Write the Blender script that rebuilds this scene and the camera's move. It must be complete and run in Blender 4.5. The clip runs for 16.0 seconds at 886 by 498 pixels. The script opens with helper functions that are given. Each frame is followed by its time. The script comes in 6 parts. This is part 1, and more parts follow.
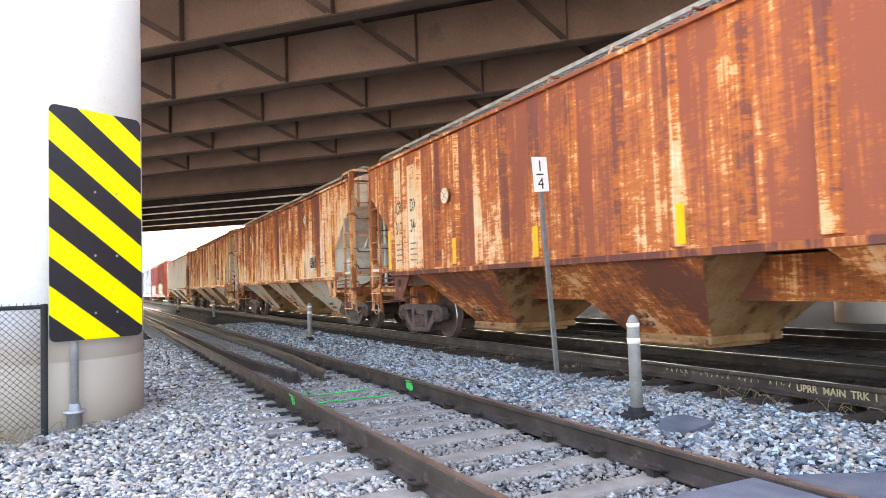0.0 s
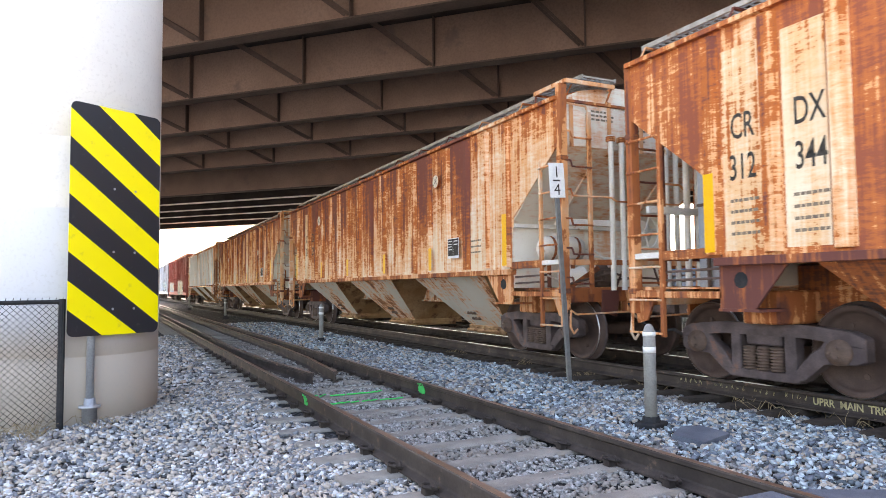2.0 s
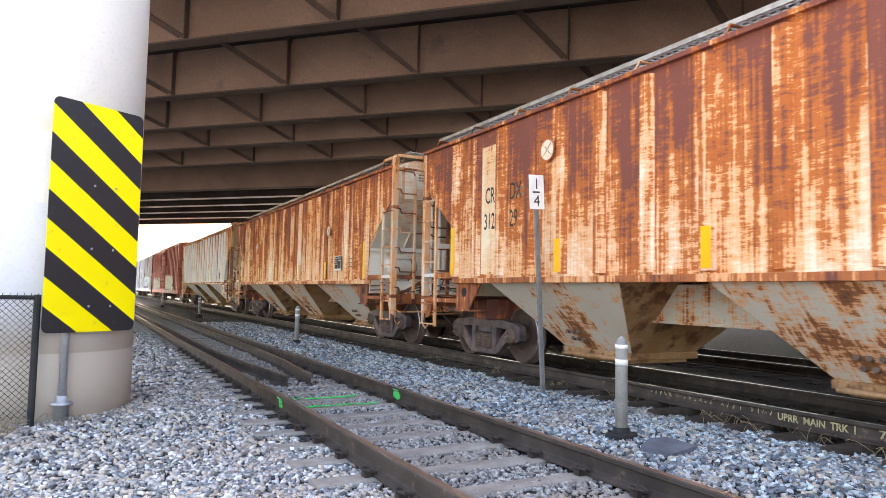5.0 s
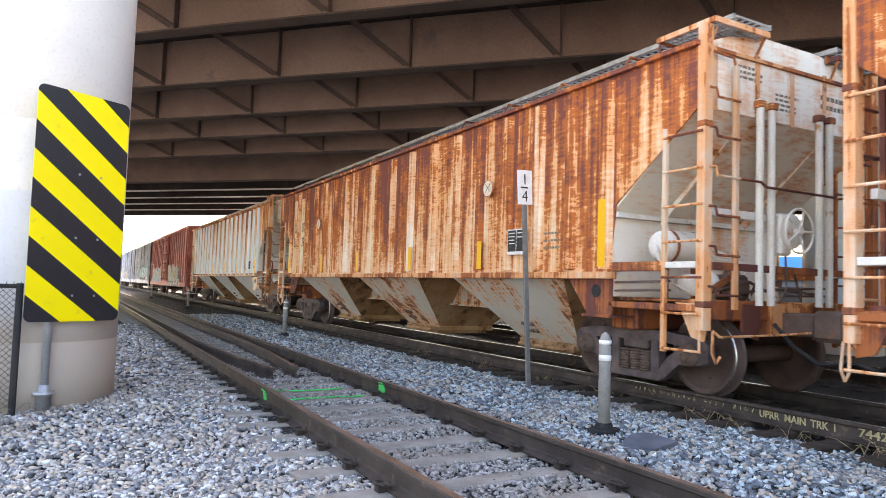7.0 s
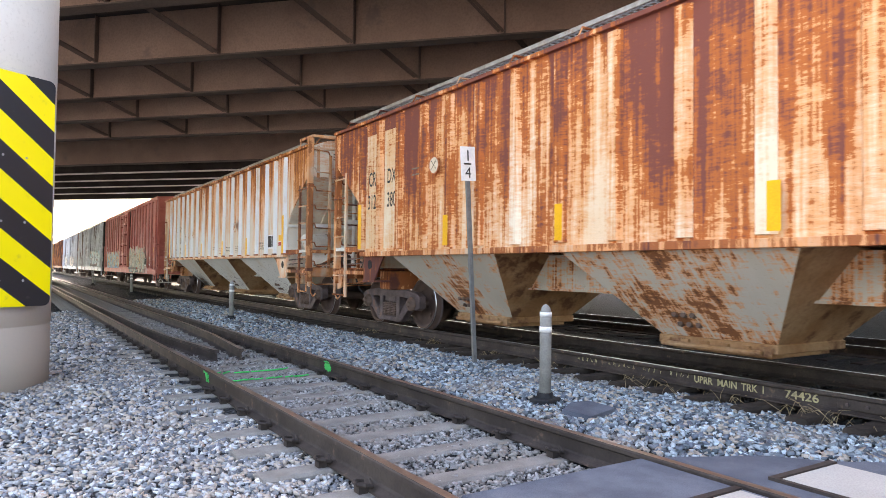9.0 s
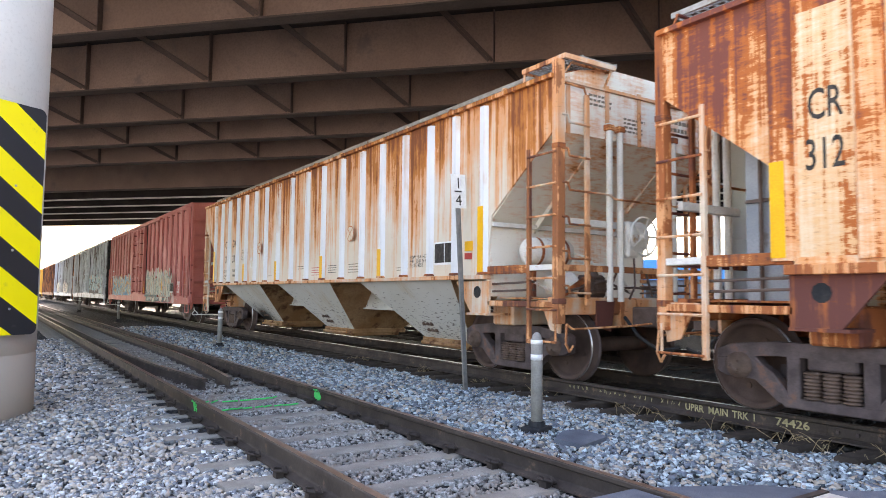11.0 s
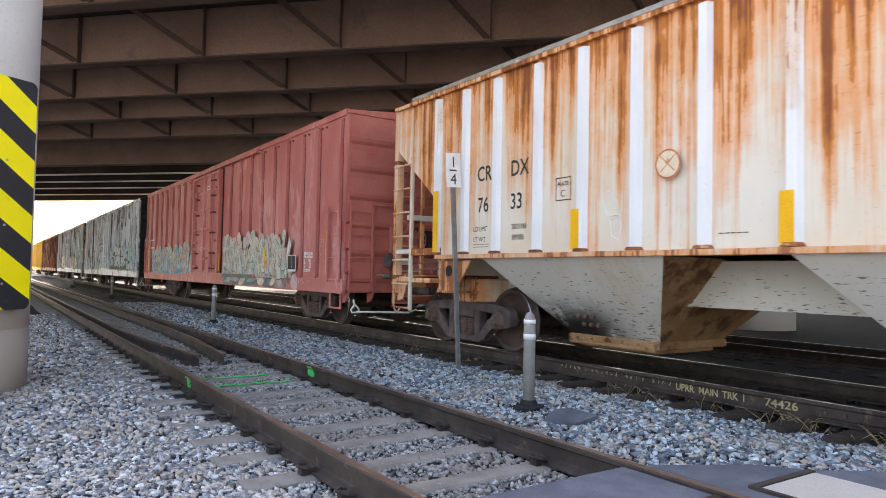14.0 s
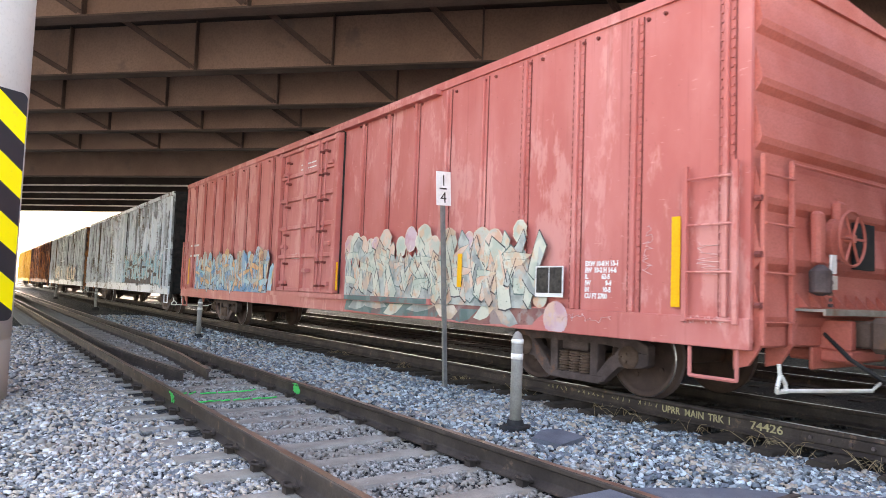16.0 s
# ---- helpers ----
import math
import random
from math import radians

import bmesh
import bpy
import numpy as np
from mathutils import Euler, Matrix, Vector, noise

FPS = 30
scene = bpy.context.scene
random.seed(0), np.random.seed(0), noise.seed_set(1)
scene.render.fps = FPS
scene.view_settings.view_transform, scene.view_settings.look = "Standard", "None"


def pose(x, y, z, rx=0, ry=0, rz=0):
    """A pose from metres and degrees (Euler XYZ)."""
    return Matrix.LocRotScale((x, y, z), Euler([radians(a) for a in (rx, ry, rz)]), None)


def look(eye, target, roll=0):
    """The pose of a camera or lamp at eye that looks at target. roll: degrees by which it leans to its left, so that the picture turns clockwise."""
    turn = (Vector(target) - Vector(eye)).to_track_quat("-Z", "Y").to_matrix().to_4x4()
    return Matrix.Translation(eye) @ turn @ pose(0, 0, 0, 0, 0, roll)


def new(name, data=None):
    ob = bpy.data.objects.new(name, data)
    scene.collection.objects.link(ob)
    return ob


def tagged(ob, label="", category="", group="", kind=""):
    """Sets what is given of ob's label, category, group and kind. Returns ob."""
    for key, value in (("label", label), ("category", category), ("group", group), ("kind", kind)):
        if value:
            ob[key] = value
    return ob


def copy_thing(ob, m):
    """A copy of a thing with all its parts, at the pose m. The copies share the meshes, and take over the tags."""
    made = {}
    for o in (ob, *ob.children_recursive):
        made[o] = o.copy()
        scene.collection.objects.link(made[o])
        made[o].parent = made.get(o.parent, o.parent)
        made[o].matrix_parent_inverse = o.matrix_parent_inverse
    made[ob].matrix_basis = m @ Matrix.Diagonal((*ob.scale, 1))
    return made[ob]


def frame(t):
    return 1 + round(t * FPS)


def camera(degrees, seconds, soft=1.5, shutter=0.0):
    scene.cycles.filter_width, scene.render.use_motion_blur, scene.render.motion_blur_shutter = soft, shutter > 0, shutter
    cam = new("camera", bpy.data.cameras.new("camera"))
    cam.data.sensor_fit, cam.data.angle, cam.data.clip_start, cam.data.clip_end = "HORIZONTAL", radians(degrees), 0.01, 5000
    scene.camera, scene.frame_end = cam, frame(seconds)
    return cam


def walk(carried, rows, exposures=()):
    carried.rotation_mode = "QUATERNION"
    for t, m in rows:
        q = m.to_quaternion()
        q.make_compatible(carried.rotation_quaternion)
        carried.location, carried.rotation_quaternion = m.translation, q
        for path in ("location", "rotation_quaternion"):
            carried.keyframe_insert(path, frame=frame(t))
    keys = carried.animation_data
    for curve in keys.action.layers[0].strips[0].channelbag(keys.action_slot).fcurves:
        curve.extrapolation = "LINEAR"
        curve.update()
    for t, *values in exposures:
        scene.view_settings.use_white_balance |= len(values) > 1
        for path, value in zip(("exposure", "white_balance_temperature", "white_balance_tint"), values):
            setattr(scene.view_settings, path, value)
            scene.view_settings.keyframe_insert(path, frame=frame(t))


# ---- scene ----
cam = camera(66.33, 16.0, soft=0.55, shutter=0.16)
walk(cam, [
    (0.0, pose(0.014, 0.081, 1.343, 92.95, 1.88, -26.84)),
    (0.5, pose(0.015, 0.109, 1.345, 92.72, 2.23, -24.18)),
    (1.0, pose(0.001, 0.107, 1.333, 93.36, 2.18, -24.61)),
    (1.5, pose(-0.005, 0.100, 1.337, 93.45, 1.47, -25.42)),
    (2.0, pose(-0.034, 0.108, 1.347, 93.28, 0.57, -26.00)),
    (2.5, pose(-0.050, 0.113, 1.358, 93.86, -0.58, -26.58)),
    (3.0, pose(-0.049, 0.099, 1.353, 94.27, -0.71, -27.66)),
    (5.5, pose(-0.101, 0.025, 1.378, 93.62, -1.21, -27.99)),
    (6.0, pose(-0.093, 0.020, 1.370, 93.78, -1.24, -26.23)),
    (6.5, pose(-0.080, 0.026, 1.361, 92.14, -0.40, -27.71)),
    (7.0, pose(-0.042, 0.010, 1.363, 93.32, -1.90, -28.74)),
    (7.5, pose(-0.008, 0.010, 1.347, 92.50, -1.24, -30.89)),
    (8.0, pose(0.050, -0.030, 1.321, 91.16, -1.12, -32.19)),
    (10.5, pose(0.041, -0.056, 1.337, 93.50, -0.17, -33.02)),
    (11.0, pose(0.033, -0.054, 1.343, 93.91, -0.59, -33.57)),
    (11.5, pose(0.036, -0.056, 1.347, 93.57, -1.05, -33.93)),
    (12.0, pose(0.042, -0.056, 1.341, 92.24, -1.10, -35.25)),
    (12.5, pose(0.052, -0.063, 1.329, 91.72, -1.13, -35.06)),
    (13.0, pose(0.043, -0.066, 1.331, 92.66, -1.53, -34.80)),
    (13.5, pose(0.044, -0.057, 1.335, 92.78, -2.08, -34.20)),
    (14.0, pose(0.038, -0.054, 1.345, 92.13, -1.13, -34.05)),
    (14.5, pose(0.039, -0.062, 1.341, 92.33, -1.10, -34.00)),
    (15.0, pose(0.039, -0.055, 1.339, 92.57, -1.44, -34.13)),
    (15.5, pose(0.033, -0.064, 1.344, 93.46, -2.30, -33.74)),
    (16.0, pose(0.022, -0.052, 1.351, 93.64, -2.08, -35.13)),
], exposures=[(0, 3.41, 8000, 16), (0.5, 3.34, 8000, 16), (1.0, 3.37, 8000, 16), (1.5, 3.24, 7900, 16), (2.3, 2.97, 7650, 16), (3.2, 2.97, 7650, 16), (5.3, 3.17, 7900, 16), (6.5, 3.02, 7750, 16), (8.2, 2.99, 7600, 16), (10.3, 2.94, 7600, 16), (11.0, 2.89, 7450, 16), (11.5, 2.79, 7250, 16), (12.5, 2.39, 7650, 16), (13.0, 2.49, 7700, 16), (13.5, 2.54, 7700, 16), (14.5, 2.54, 7600, 16), (15.0, 2.65, 7650, 16), (15.5, 2.89, 7800, 16), (16.0, 3.07, 8000, 16)])

# ---- daylight: broad soft sun from behind the camera, bright hazy sky ----
world = bpy.data.worlds.new("sky")
scene.world = world
world.use_nodes = True
wn = world.node_tree
sky = wn.nodes.new("ShaderNodeTexSky")
sky.sky_type = "NISHITA"
sky.sun_disc = False
SUN_EL, SUN_AZ = radians(42), radians(14.5)
sky.sun_elevation, sky.sun_rotation = SUN_EL, SUN_AZ
sky.air_density, sky.dust_density = 1.0, 2.5
wn.links.new(sky.outputs[0], wn.nodes["Background"].inputs[0])
wn.nodes["Background"].inputs[1].default_value = 0.15

sun = new("sun", bpy.data.lights.new("sun", "SUN"))
sun.data.energy, sun.data.angle, sun.data.color = 5.0, radians(0.6), (1.0, 0.93, 0.84)
sd = Vector((math.sin(SUN_AZ) * math.cos(SUN_EL), math.cos(SUN_AZ) * math.cos(SUN_EL), math.sin(SUN_EL)))
sun.matrix_world = look(sd * 60, (0, 0, 0))


# ---- node material tools ----
class Mat:
    """A small builder round one principled material."""

    def __init__(self, name, rough=0.7, metal=0.0, spec=0.5):
        self.m = bpy.data.materials.new(name)
        self.m.use_nodes = True
        self.t = self.m.node_tree
        self.b = self.t.nodes["Principled BSDF"]
        self.b.inputs["Roughness"].default_value = rough
        self.b.inputs["Metallic"].default_value = metal
        self.b.inputs["Specular IOR Level"].default_value = spec
        self.co = None

    def node(self, kind, **props):
        n = self.t.nodes.new(kind)
        for k, v in props.items():
            setattr(n, k, v)
        return n

    def put(self, a, b):
        self.t.links.new(a, b)

    def coords(self, sx=1, sy=1, sz=1, ox=0, oy=0, oz=0):
        if self.co is None:
            self.co = self.node("ShaderNodeTexCoord").outputs["Object"]
        mp = self.node("ShaderNodeMapping")
        mp.inputs["Scale"].default_value = (sx, sy, sz)
        mp.inputs["Location"].default_value = (ox, oy, oz)
        self.put(self.co, mp.inputs["Vector"])
        return mp.outputs[0]

    def noise(self, scale=5, detail=4, rough=0.55, at=None, dist=0.0):
        n = self.node("ShaderNodeTexNoise")
        n.inputs["Scale"].default_value = scale
        n.inputs["Detail"].default_value = detail
        n.inputs["Roughness"].default_value = rough
        n.inputs["Distortion"].default_value = dist
        self.put(at if at is not None else self.coords(), n.inputs["Vector"])
        return n.outputs["Fac"]

    def ramp(self, fac, lo, hi, smooth=True):
        n = self.node("ShaderNodeMapRange")
        n.interpolation_type = "SMOOTHSTEP" if smooth else "LINEAR"
        n.inputs["From Min"].default_value, n.inputs["From Max"].default_value = lo, hi
        self.put(fac, n.inputs["Value"])
        return n.outputs["Result"]

    def math(self, op, a, b=0.5):
        n = self.node("ShaderNodeMath", operation=op)
        for i, v in enumerate((a, b)):
            if isinstance(v, (int, float)):
                n.inputs[i].default_value = v
            else:
                self.put(v, n.inputs[i])
        return n.outputs[0]

    def axis(self, k, at=None):
        n = self.node("ShaderNodeSeparateXYZ")
        self.put(at if at is not None else self.coords(), n.inputs[0])
        return n.outputs[k]

    def mix(self, fac, a, b):
        n = self.node("ShaderNodeMix", data_type="RGBA")
        if isinstance(fac, (int, float)):
            n.inputs[0].default_value = fac
        else:
            self.put(fac, n.inputs[0])
        for i, v in ((6, a), (7, b)):
            if isinstance(v, tuple):
                n.inputs[i].default_value = (*v, 1)
            else:
                self.put(v, n.inputs[i])
        return n.outputs[2]

    def color(self, c):
        if isinstance(c, tuple):
            self.b.inputs["Base Color"].default_value = (*c, 1)
        else:
            self.put(c, self.b.inputs["Base Color"])
        return self

    def rough(self, f):
        self.put(f, self.b.inputs["Roughness"])
        return self

    def bump(self, h, strength=0.4, dist=0.01):
        n = self.node("ShaderNodeBump")
        n.inputs["Strength"].default_value, n.inputs["Distance"].default_value = strength, dist
        self.put(h, n.inputs["Height"])
        self.put(n.outputs[0], self.b.inputs["Normal"])
        return self


def mottled(name, a, b, scale=6, rough=0.75, metal=0.0, bump=0.25, bdist=0.004, fine=60, c=None, cmask=(0.6, 0.72), cscale=2.5, spec=0.2):
    """Two tones at a large scale, grain at a small one, and a third tone in patches."""
    m = Mat(name, rough, metal, spec)
    big = m.ramp(m.noise(scale, 5), 0.32, 0.68)
    col = m.mix(big, a, b)
    g = m.noise(fine, 3)
    col = m.mix(m.math("MULTIPLY", m.ramp(g, 0.35, 0.75), 0.35), col, tuple(v * 0.55 for v in a))
    if c:
        col = m.mix(m.ramp(m.noise(cscale, 6, 0.65), *cmask), col, c)
    m.color(col)
    m.bump(g, bump, bdist)
    return m.m


def rusty_paint(name, seed, paint, pale, rust, dark, amount, top_bias, streak=1.0, scrape=True, own_share=0.0, spread=0.55, stain_tone=(0.66, 0.235, 0.055), soot=None, fresh_end=0.0, flecks=False):
    """Old light paint with rust that runs down in streaks, flakes in bands and gathers towards the roof."""
    m = Mat(name, 0.72, 0.0, 0.22)
    z = m.axis(2)
    h = m.ramp(z, 1.3, 3.9, False)
    wide = m.noise(1.0, 5, 0.6, m.coords(1, 1.1, 0.4, seed, seed * 1.7, 0))
    runs = m.noise(1.0, 4, 0.6, m.coords(2, 7.5, 0.28, seed * 2, seed, 0))
    fine = m.noise(1.0, 3, 0.6, m.coords(6, 26, 0.7, 0, seed, 0))
    flake = m.noise(1.0, 5, 0.72, m.coords(4, 5, 26, seed, 0, seed))
    blot = m.noise(2.6, 7, 0.7, m.coords(1, 1, 1, 0, seed * 3, 0))
    def add(total, n, weight):
        return m.math("ADD", total, m.math("MULTIPLY", m.math("SUBTRACT", n, 0.5), weight))

    s = m.math("MULTIPLY", m.math("SUBTRACT", wide, 0.5), 2.3)
    s = add(s, runs, 1.7 * streak)
    s = add(s, fine, 1.15)
    s = add(s, blot, 1.2)
    if scrape:
        s = add(s, flake, 1.35)
    panel = m.node("ShaderNodeTexWhiteNoise", noise_dimensions="1D")
    m.put(m.math("FLOOR", m.math("MULTIPLY", m.math("ADD", m.axis(1), seed), 1.18)), panel.inputs["W"])
    s = add(s, panel.outputs["Value"], 0.34)
    if own_share:
        s = add(s, m.node("ShaderNodeObjectInfo").outputs["Random"], own_share)
    s = add(s, h, top_bias)
    if fresh_end:                                       # less rust on the leading panels
        s = m.math("SUBTRACT", s, m.math("MULTIPLY", m.math("SUBTRACT", 1.0, m.ramp(m.axis(1), 1.6, 4.2)), fresh_end))
    stain = m.ramp(s, -amount - spread, -amount + 0.0)
    rusted = m.ramp(s, -amount - 0.01, -amount + 0.05)
    deep = m.ramp(s, -amount + 0.22, -amount + 0.55)
    col = m.mix(m.ramp(m.noise(0.8, 4), 0.3, 0.7), paint, pale)
    col = m.mix(m.math("MULTIPLY", stain, 0.8), col, stain_tone)
    col = m.mix(rusted, col, rust)
    col = m.mix(deep, col, dark)
    worn = m.noise(1.0, 5, 0.75, m.coords(5, 9, 48, 0, seed, seed))           # fine scratches along the sheet
    col = m.mix(m.math("MULTIPLY", m.ramp(worn, 0.60, 0.66), m.math("MULTIPLY", stain, 0.55)), col, tuple(0.6 * v for v in rust))
    grime = m.ramp(m.noise(34, 3, 0.6), 0.62, 0.8)
    col = m.mix(m.math("MULTIPLY", grime, 0.35), col, dark)
    if flecks:                                          # short dark nicks along the sheet, denser low down
        nick = m.noise(1.0, 3, 0.6, m.coords(3, 8, 42, seed, 0, seed))
        low = m.math("MULTIPLY", m.ramp(z, 0.5, 1.35, False), 0.10)
        col = m.mix(m.math("MULTIPLY", m.ramp(m.math("SUBTRACT", nick, low), 0.57, 0.60), 0.8), col, (0.09, 0.07, 0.06))
    if soot:                                            # oily black splash near a truck
        y0, y1, z1 = soot
        k = m.math("MULTIPLY", m.ramp(m.axis(1), y0, y1), m.math("SUBTRACT", 1.0, m.ramp(z, z1 - 0.5, z1)))
        k = m.math("MULTIPLY", k, m.ramp(m.noise(2.2, 6, 0.7), 0.36, 0.52))
        col = m.mix(k, col, (0.02, 0.017, 0.015))
    m.color(col)
    m.rough(m.math("ADD", m.math("MULTIPLY", rusted, 0.3), 0.55))
    m.bump(m.math("ADD", s, m.math("MULTIPLY", grime, 0.2)), 0.5, 0.006)
    return m.m


RUST, DARKRUST = (0.42, 0.118, 0.030), (0.18, 0.058, 0.040)
M_A = rusty_paint("rusted_cream_paint_a", 3.1, (0.74, 0.52, 0.31), (0.80, 0.67, 0.49), (0.43, 0.125, 0.038), (0.26, 0.075, 0.040), 0.34, 0.2, 0.9, spread=0.75, stain_tone=(0.66, 0.25, 0.065))
M_B = rusty_paint("rusted_cream_paint_b", 11.7, (0.72, 0.53, 0.34), (0.77, 0.68, 0.54), RUST, DARKRUST, 0.20, 0.7, spread=0.8, fresh_end=0.6, stain_tone=(0.66, 0.25, 0.065))
M_C = rusty_paint("rusted_cream_paint_c", 23.4, (0.73, 0.51, 0.31), (0.78, 0.65, 0.48), (0.43, 0.122, 0.032), (0.19, 0.060, 0.042), 0.14, 0.85, 1.3, True, spread=0.85, stain_tone=(0.67, 0.25, 0.06))
M_D = rusty_paint("stained_tan_paint", 37.9, (0.63, 0.52, 0.385), (0.67, 0.61, 0.515), (0.46, 0.16, 0.04), (0.22, 0.07, 0.028), -0.42, 1.5, 2.2, False, spread=1.1)
M_PA = rusty_paint("rusted_post_a", 4.1, (0.74, 0.54, 0.34), (0.80, 0.68, 0.50), RUST, DARKRUST, 0.24, 0.2, 1.0, True, 0.35, spread=0.8, stain_tone=(0.66, 0.25, 0.065))
M_PB = rusty_paint("rusted_post_b", 13.7, (0.73, 0.56, 0.38), (0.79, 0.70, 0.56), RUST, DARKRUST, 0.12, 0.5, 1.0, True, 0.35, spread=0.8, stain_tone=(0.66, 0.25, 0.065))
M_PC = rusty_paint("rusted_post_c", 27.4, (0.74, 0.55, 0.36), (0.80, 0.69, 0.53), RUST, DARKRUST, 0.04, 0.6, 1.2, True, 0.35, spread=0.9, stain_tone=(0.67, 0.25, 0.06))
M_MARKPATCH = rusty_paint("pale_mark_panel", 77.0, (0.68, 0.49, 0.30), (0.76, 0.64, 0.47), RUST, DARKRUST, -0.22, 0.2, 1.2, True, spread=0.8, stain_tone=(0.68, 0.36, 0.15))
M_POST_D = rusty_paint("white_post_paint", 5.0, (0.66, 0.66, 0.66), (0.72, 0.72, 0.72), (0.38, 0.14, 0.05), DARKRUST, -0.75, 0.6, 1.0, False, 0.2, stain_tone=(0.6, 0.42, 0.28))
M_END = rusty_paint("beige_end_paint", 8.8, (0.74, 0.66, 0.54), (0.79, 0.73, 0.63), (0.38, 0.15, 0.05), (0.15, 0.06, 0.03), -0.62, 0.3, 0.8, spread=0.8)
M_FRAME = rusty_paint("pale_frame_paint", 14.2, (0.56, 0.44, 0.33), (0.64, 0.55, 0.44), (0.31, 0.115, 0.048), (0.13, 0.05, 0.035), -0.12, 0.0, 0.8, False, 0.6, spread=0.8)
M_FRAMER = rusty_paint("rusted_frame_paint", 17.2, (0.58, 0.42, 0.29), (0.66, 0.54, 0.42), (0.34, 0.105, 0.036), (0.13, 0.046, 0.036), 0.30, 0.0, 0.9, False, 0.8, spread=0.75)
M_BAY = rusty_paint("hopper_bay_paint", 19.5, (0.44, 0.395, 0.325), (0.52, 0.48, 0.415), (0.24, 0.095, 0.040), (0.09, 0.042, 0.03), -0.24, 0.0, 0.7, spread=0.35)
M_BAYRUST = rusty_paint("hopper_bay_rust", 29.5, (0.55, 0.40, 0.26), (0.62, 0.50, 0.38), (0.34, 0.105, 0.035), (0.15, 0.055, 0.036), 0.30, 0.0, 0.15, True)
M_BAY_D = rusty_paint("hopper_bay_cleaner", 41.5, (0.58, 0.55, 0.49), (0.63, 0.61, 0.57), (0.30, 0.15, 0.06), (0.08, 0.045, 0.03), -0.72, 0.0, 0.4, False, spread=0.7, stain_tone=(0.54, 0.44, 0.32), soot=(11.7, 12.7, 0.98), flecks=True)
M_SLOPE = mottled("brown_dust_slope", (0.28, 0.145, 0.066), (0.38, 0.23, 0.125), 2.2, 0.9, c=(0.13, 0.058, 0.03), fine=25, cmask=(0.5, 0.64))
M_STEEL = mottled("dirty_cast_steel", (0.07, 0.051, 0.050), (0.128, 0.096, 0.092), 5, 0.7, 0.1, c=(0.20, 0.10, 0.065))
# flanges face down: their shade is put into a darker brown
M_FLANGE = mottled("shaded_girder_flange", (0.075, 0.057, 0.049), (0.105, 0.08, 0.068), 0.7, 0.75, fine=18, bump=0.1)
M_WHEEL = mottled("wheel_brown_steel", (0.070, 0.044, 0.036), (0.105, 0.068, 0.056), 4, 0.75, 0.0, c=(0.14, 0.068, 0.048))
M_TREAD = mottled("polished_tread", (0.6, 0.6, 0.6), (0.45, 0.45, 0.45), 9, 0.28, 1.0, bump=0.05)
M_BLACK = mottled("black_parts_and_shade", (0.02, 0.02, 0.022), (0.04, 0.037, 0.035), 6, 0.8)
M_YELLOW = mottled("reflective_yellow", (0.86, 0.44, 0.01), (0.80, 0.40, 0.01), 4, 0.45, bump=0.05)
M_INK = mottled("black_stencil", (0.025, 0.022, 0.02), (0.07, 0.06, 0.05), 20, 0.7, bump=0.05)
M_WHITE = mottled("white_marking", (0.78, 0.77, 0.74), (0.7, 0.68, 0.65), 8, 0.6, bump=0.05)
M_FAINT = mottled("faded_print", (0.16, 0.12, 0.09), (0.26, 0.2, 0.14), 25, 0.8, bump=0.05)
M_DISC = mottled("yellowed_disc", (0.74, 0.62, 0.46), (0.66, 0.52, 0.36), 9, 0.6, bump=0.05, c=(0.5, 0.25, 0.1), cscale=8)
# far flanges: light from beyond the bridge put into the colour
M_LITFLANGE = mottled("far_lit_flange", (0.74, 0.71, 0.67), (0.8, 0.77, 0.73), 0.6, 0.7, fine=18, bump=0.1)
M_ORANGEINK = mottled("faded_orange_ring", (0.56, 0.17, 0.06), (0.48, 0.13, 0.05), 9, 0.6, bump=0.05)
M_REDINK = mottled("red_marking", (0.55, 0.06, 0.04), (0.45, 0.06, 0.05), 9, 0.6, bump=0.05)
M_GRATE = mottled("galvanised_grating", (0.30, 0.27, 0.23), (0.42, 0.39, 0.35), 7, 0.55, 0.5, c=(0.25, 0.11, 0.05))
m = Mat("faded_red_paint", 0.62, 0, 0.3)
c0 = m.mix(m.ramp(m.noise(0.7, 5, 0.6, m.coords(1, 1, 0.45)), 0.34, 0.66), (0.45, 0.118, 0.098), (0.54, 0.185, 0.162))
c0 = m.mix(m.math("MULTIPLY", m.ramp(m.noise(1.0, 6, 0.7, m.coords(1, 1.3, 0.5, 4)), 0.52, 0.60), 0.6), c0, (0.64, 0.30, 0.262))
c0 = m.mix(m.math("MULTIPLY", m.ramp(m.noise(1.0, 4, 0.65, m.coords(3, 11, 0.35)), 0.56, 0.72), 0.45), c0, (0.34, 0.085, 0.068))
c0 = m.mix(m.ramp(m.noise(16, 5, 0.75), 0.66, 0.70), c0, (0.26, 0.075, 0.06))
c0 = m.mix(m.math("MULTIPLY", m.ramp(m.noise(1.0, 5, 0.7, m.coords(4, 6, 30)), 0.64, 0.70), 0.5), c0, (0.68, 0.34, 0.29))
m.color(c0)
m.bump(m.math("ADD", m.noise(2.2, 3), m.math("MULTIPLY", m.noise(40, 3), 0.15)), 0.35, 0.012)
M_RED = m.m
M_REDCHALK = mottled("faded_chalk", (0.62, 0.36, 0.33), (0.68, 0.45, 0.42), 12, 0.9, bump=0.05)
# shade beside posts and door frames put into a dark red; bolts too
M_DARKRED = mottled("red_shade_and_bolts", (0.16, 0.042, 0.036), (0.22, 0.06, 0.05), 9, 0.8)
M_REDEND = mottled("red_end_paint", (0.47, 0.125, 0.092), (0.54, 0.17, 0.135), 1.5, 0.6, bump=0.12, fine=40)
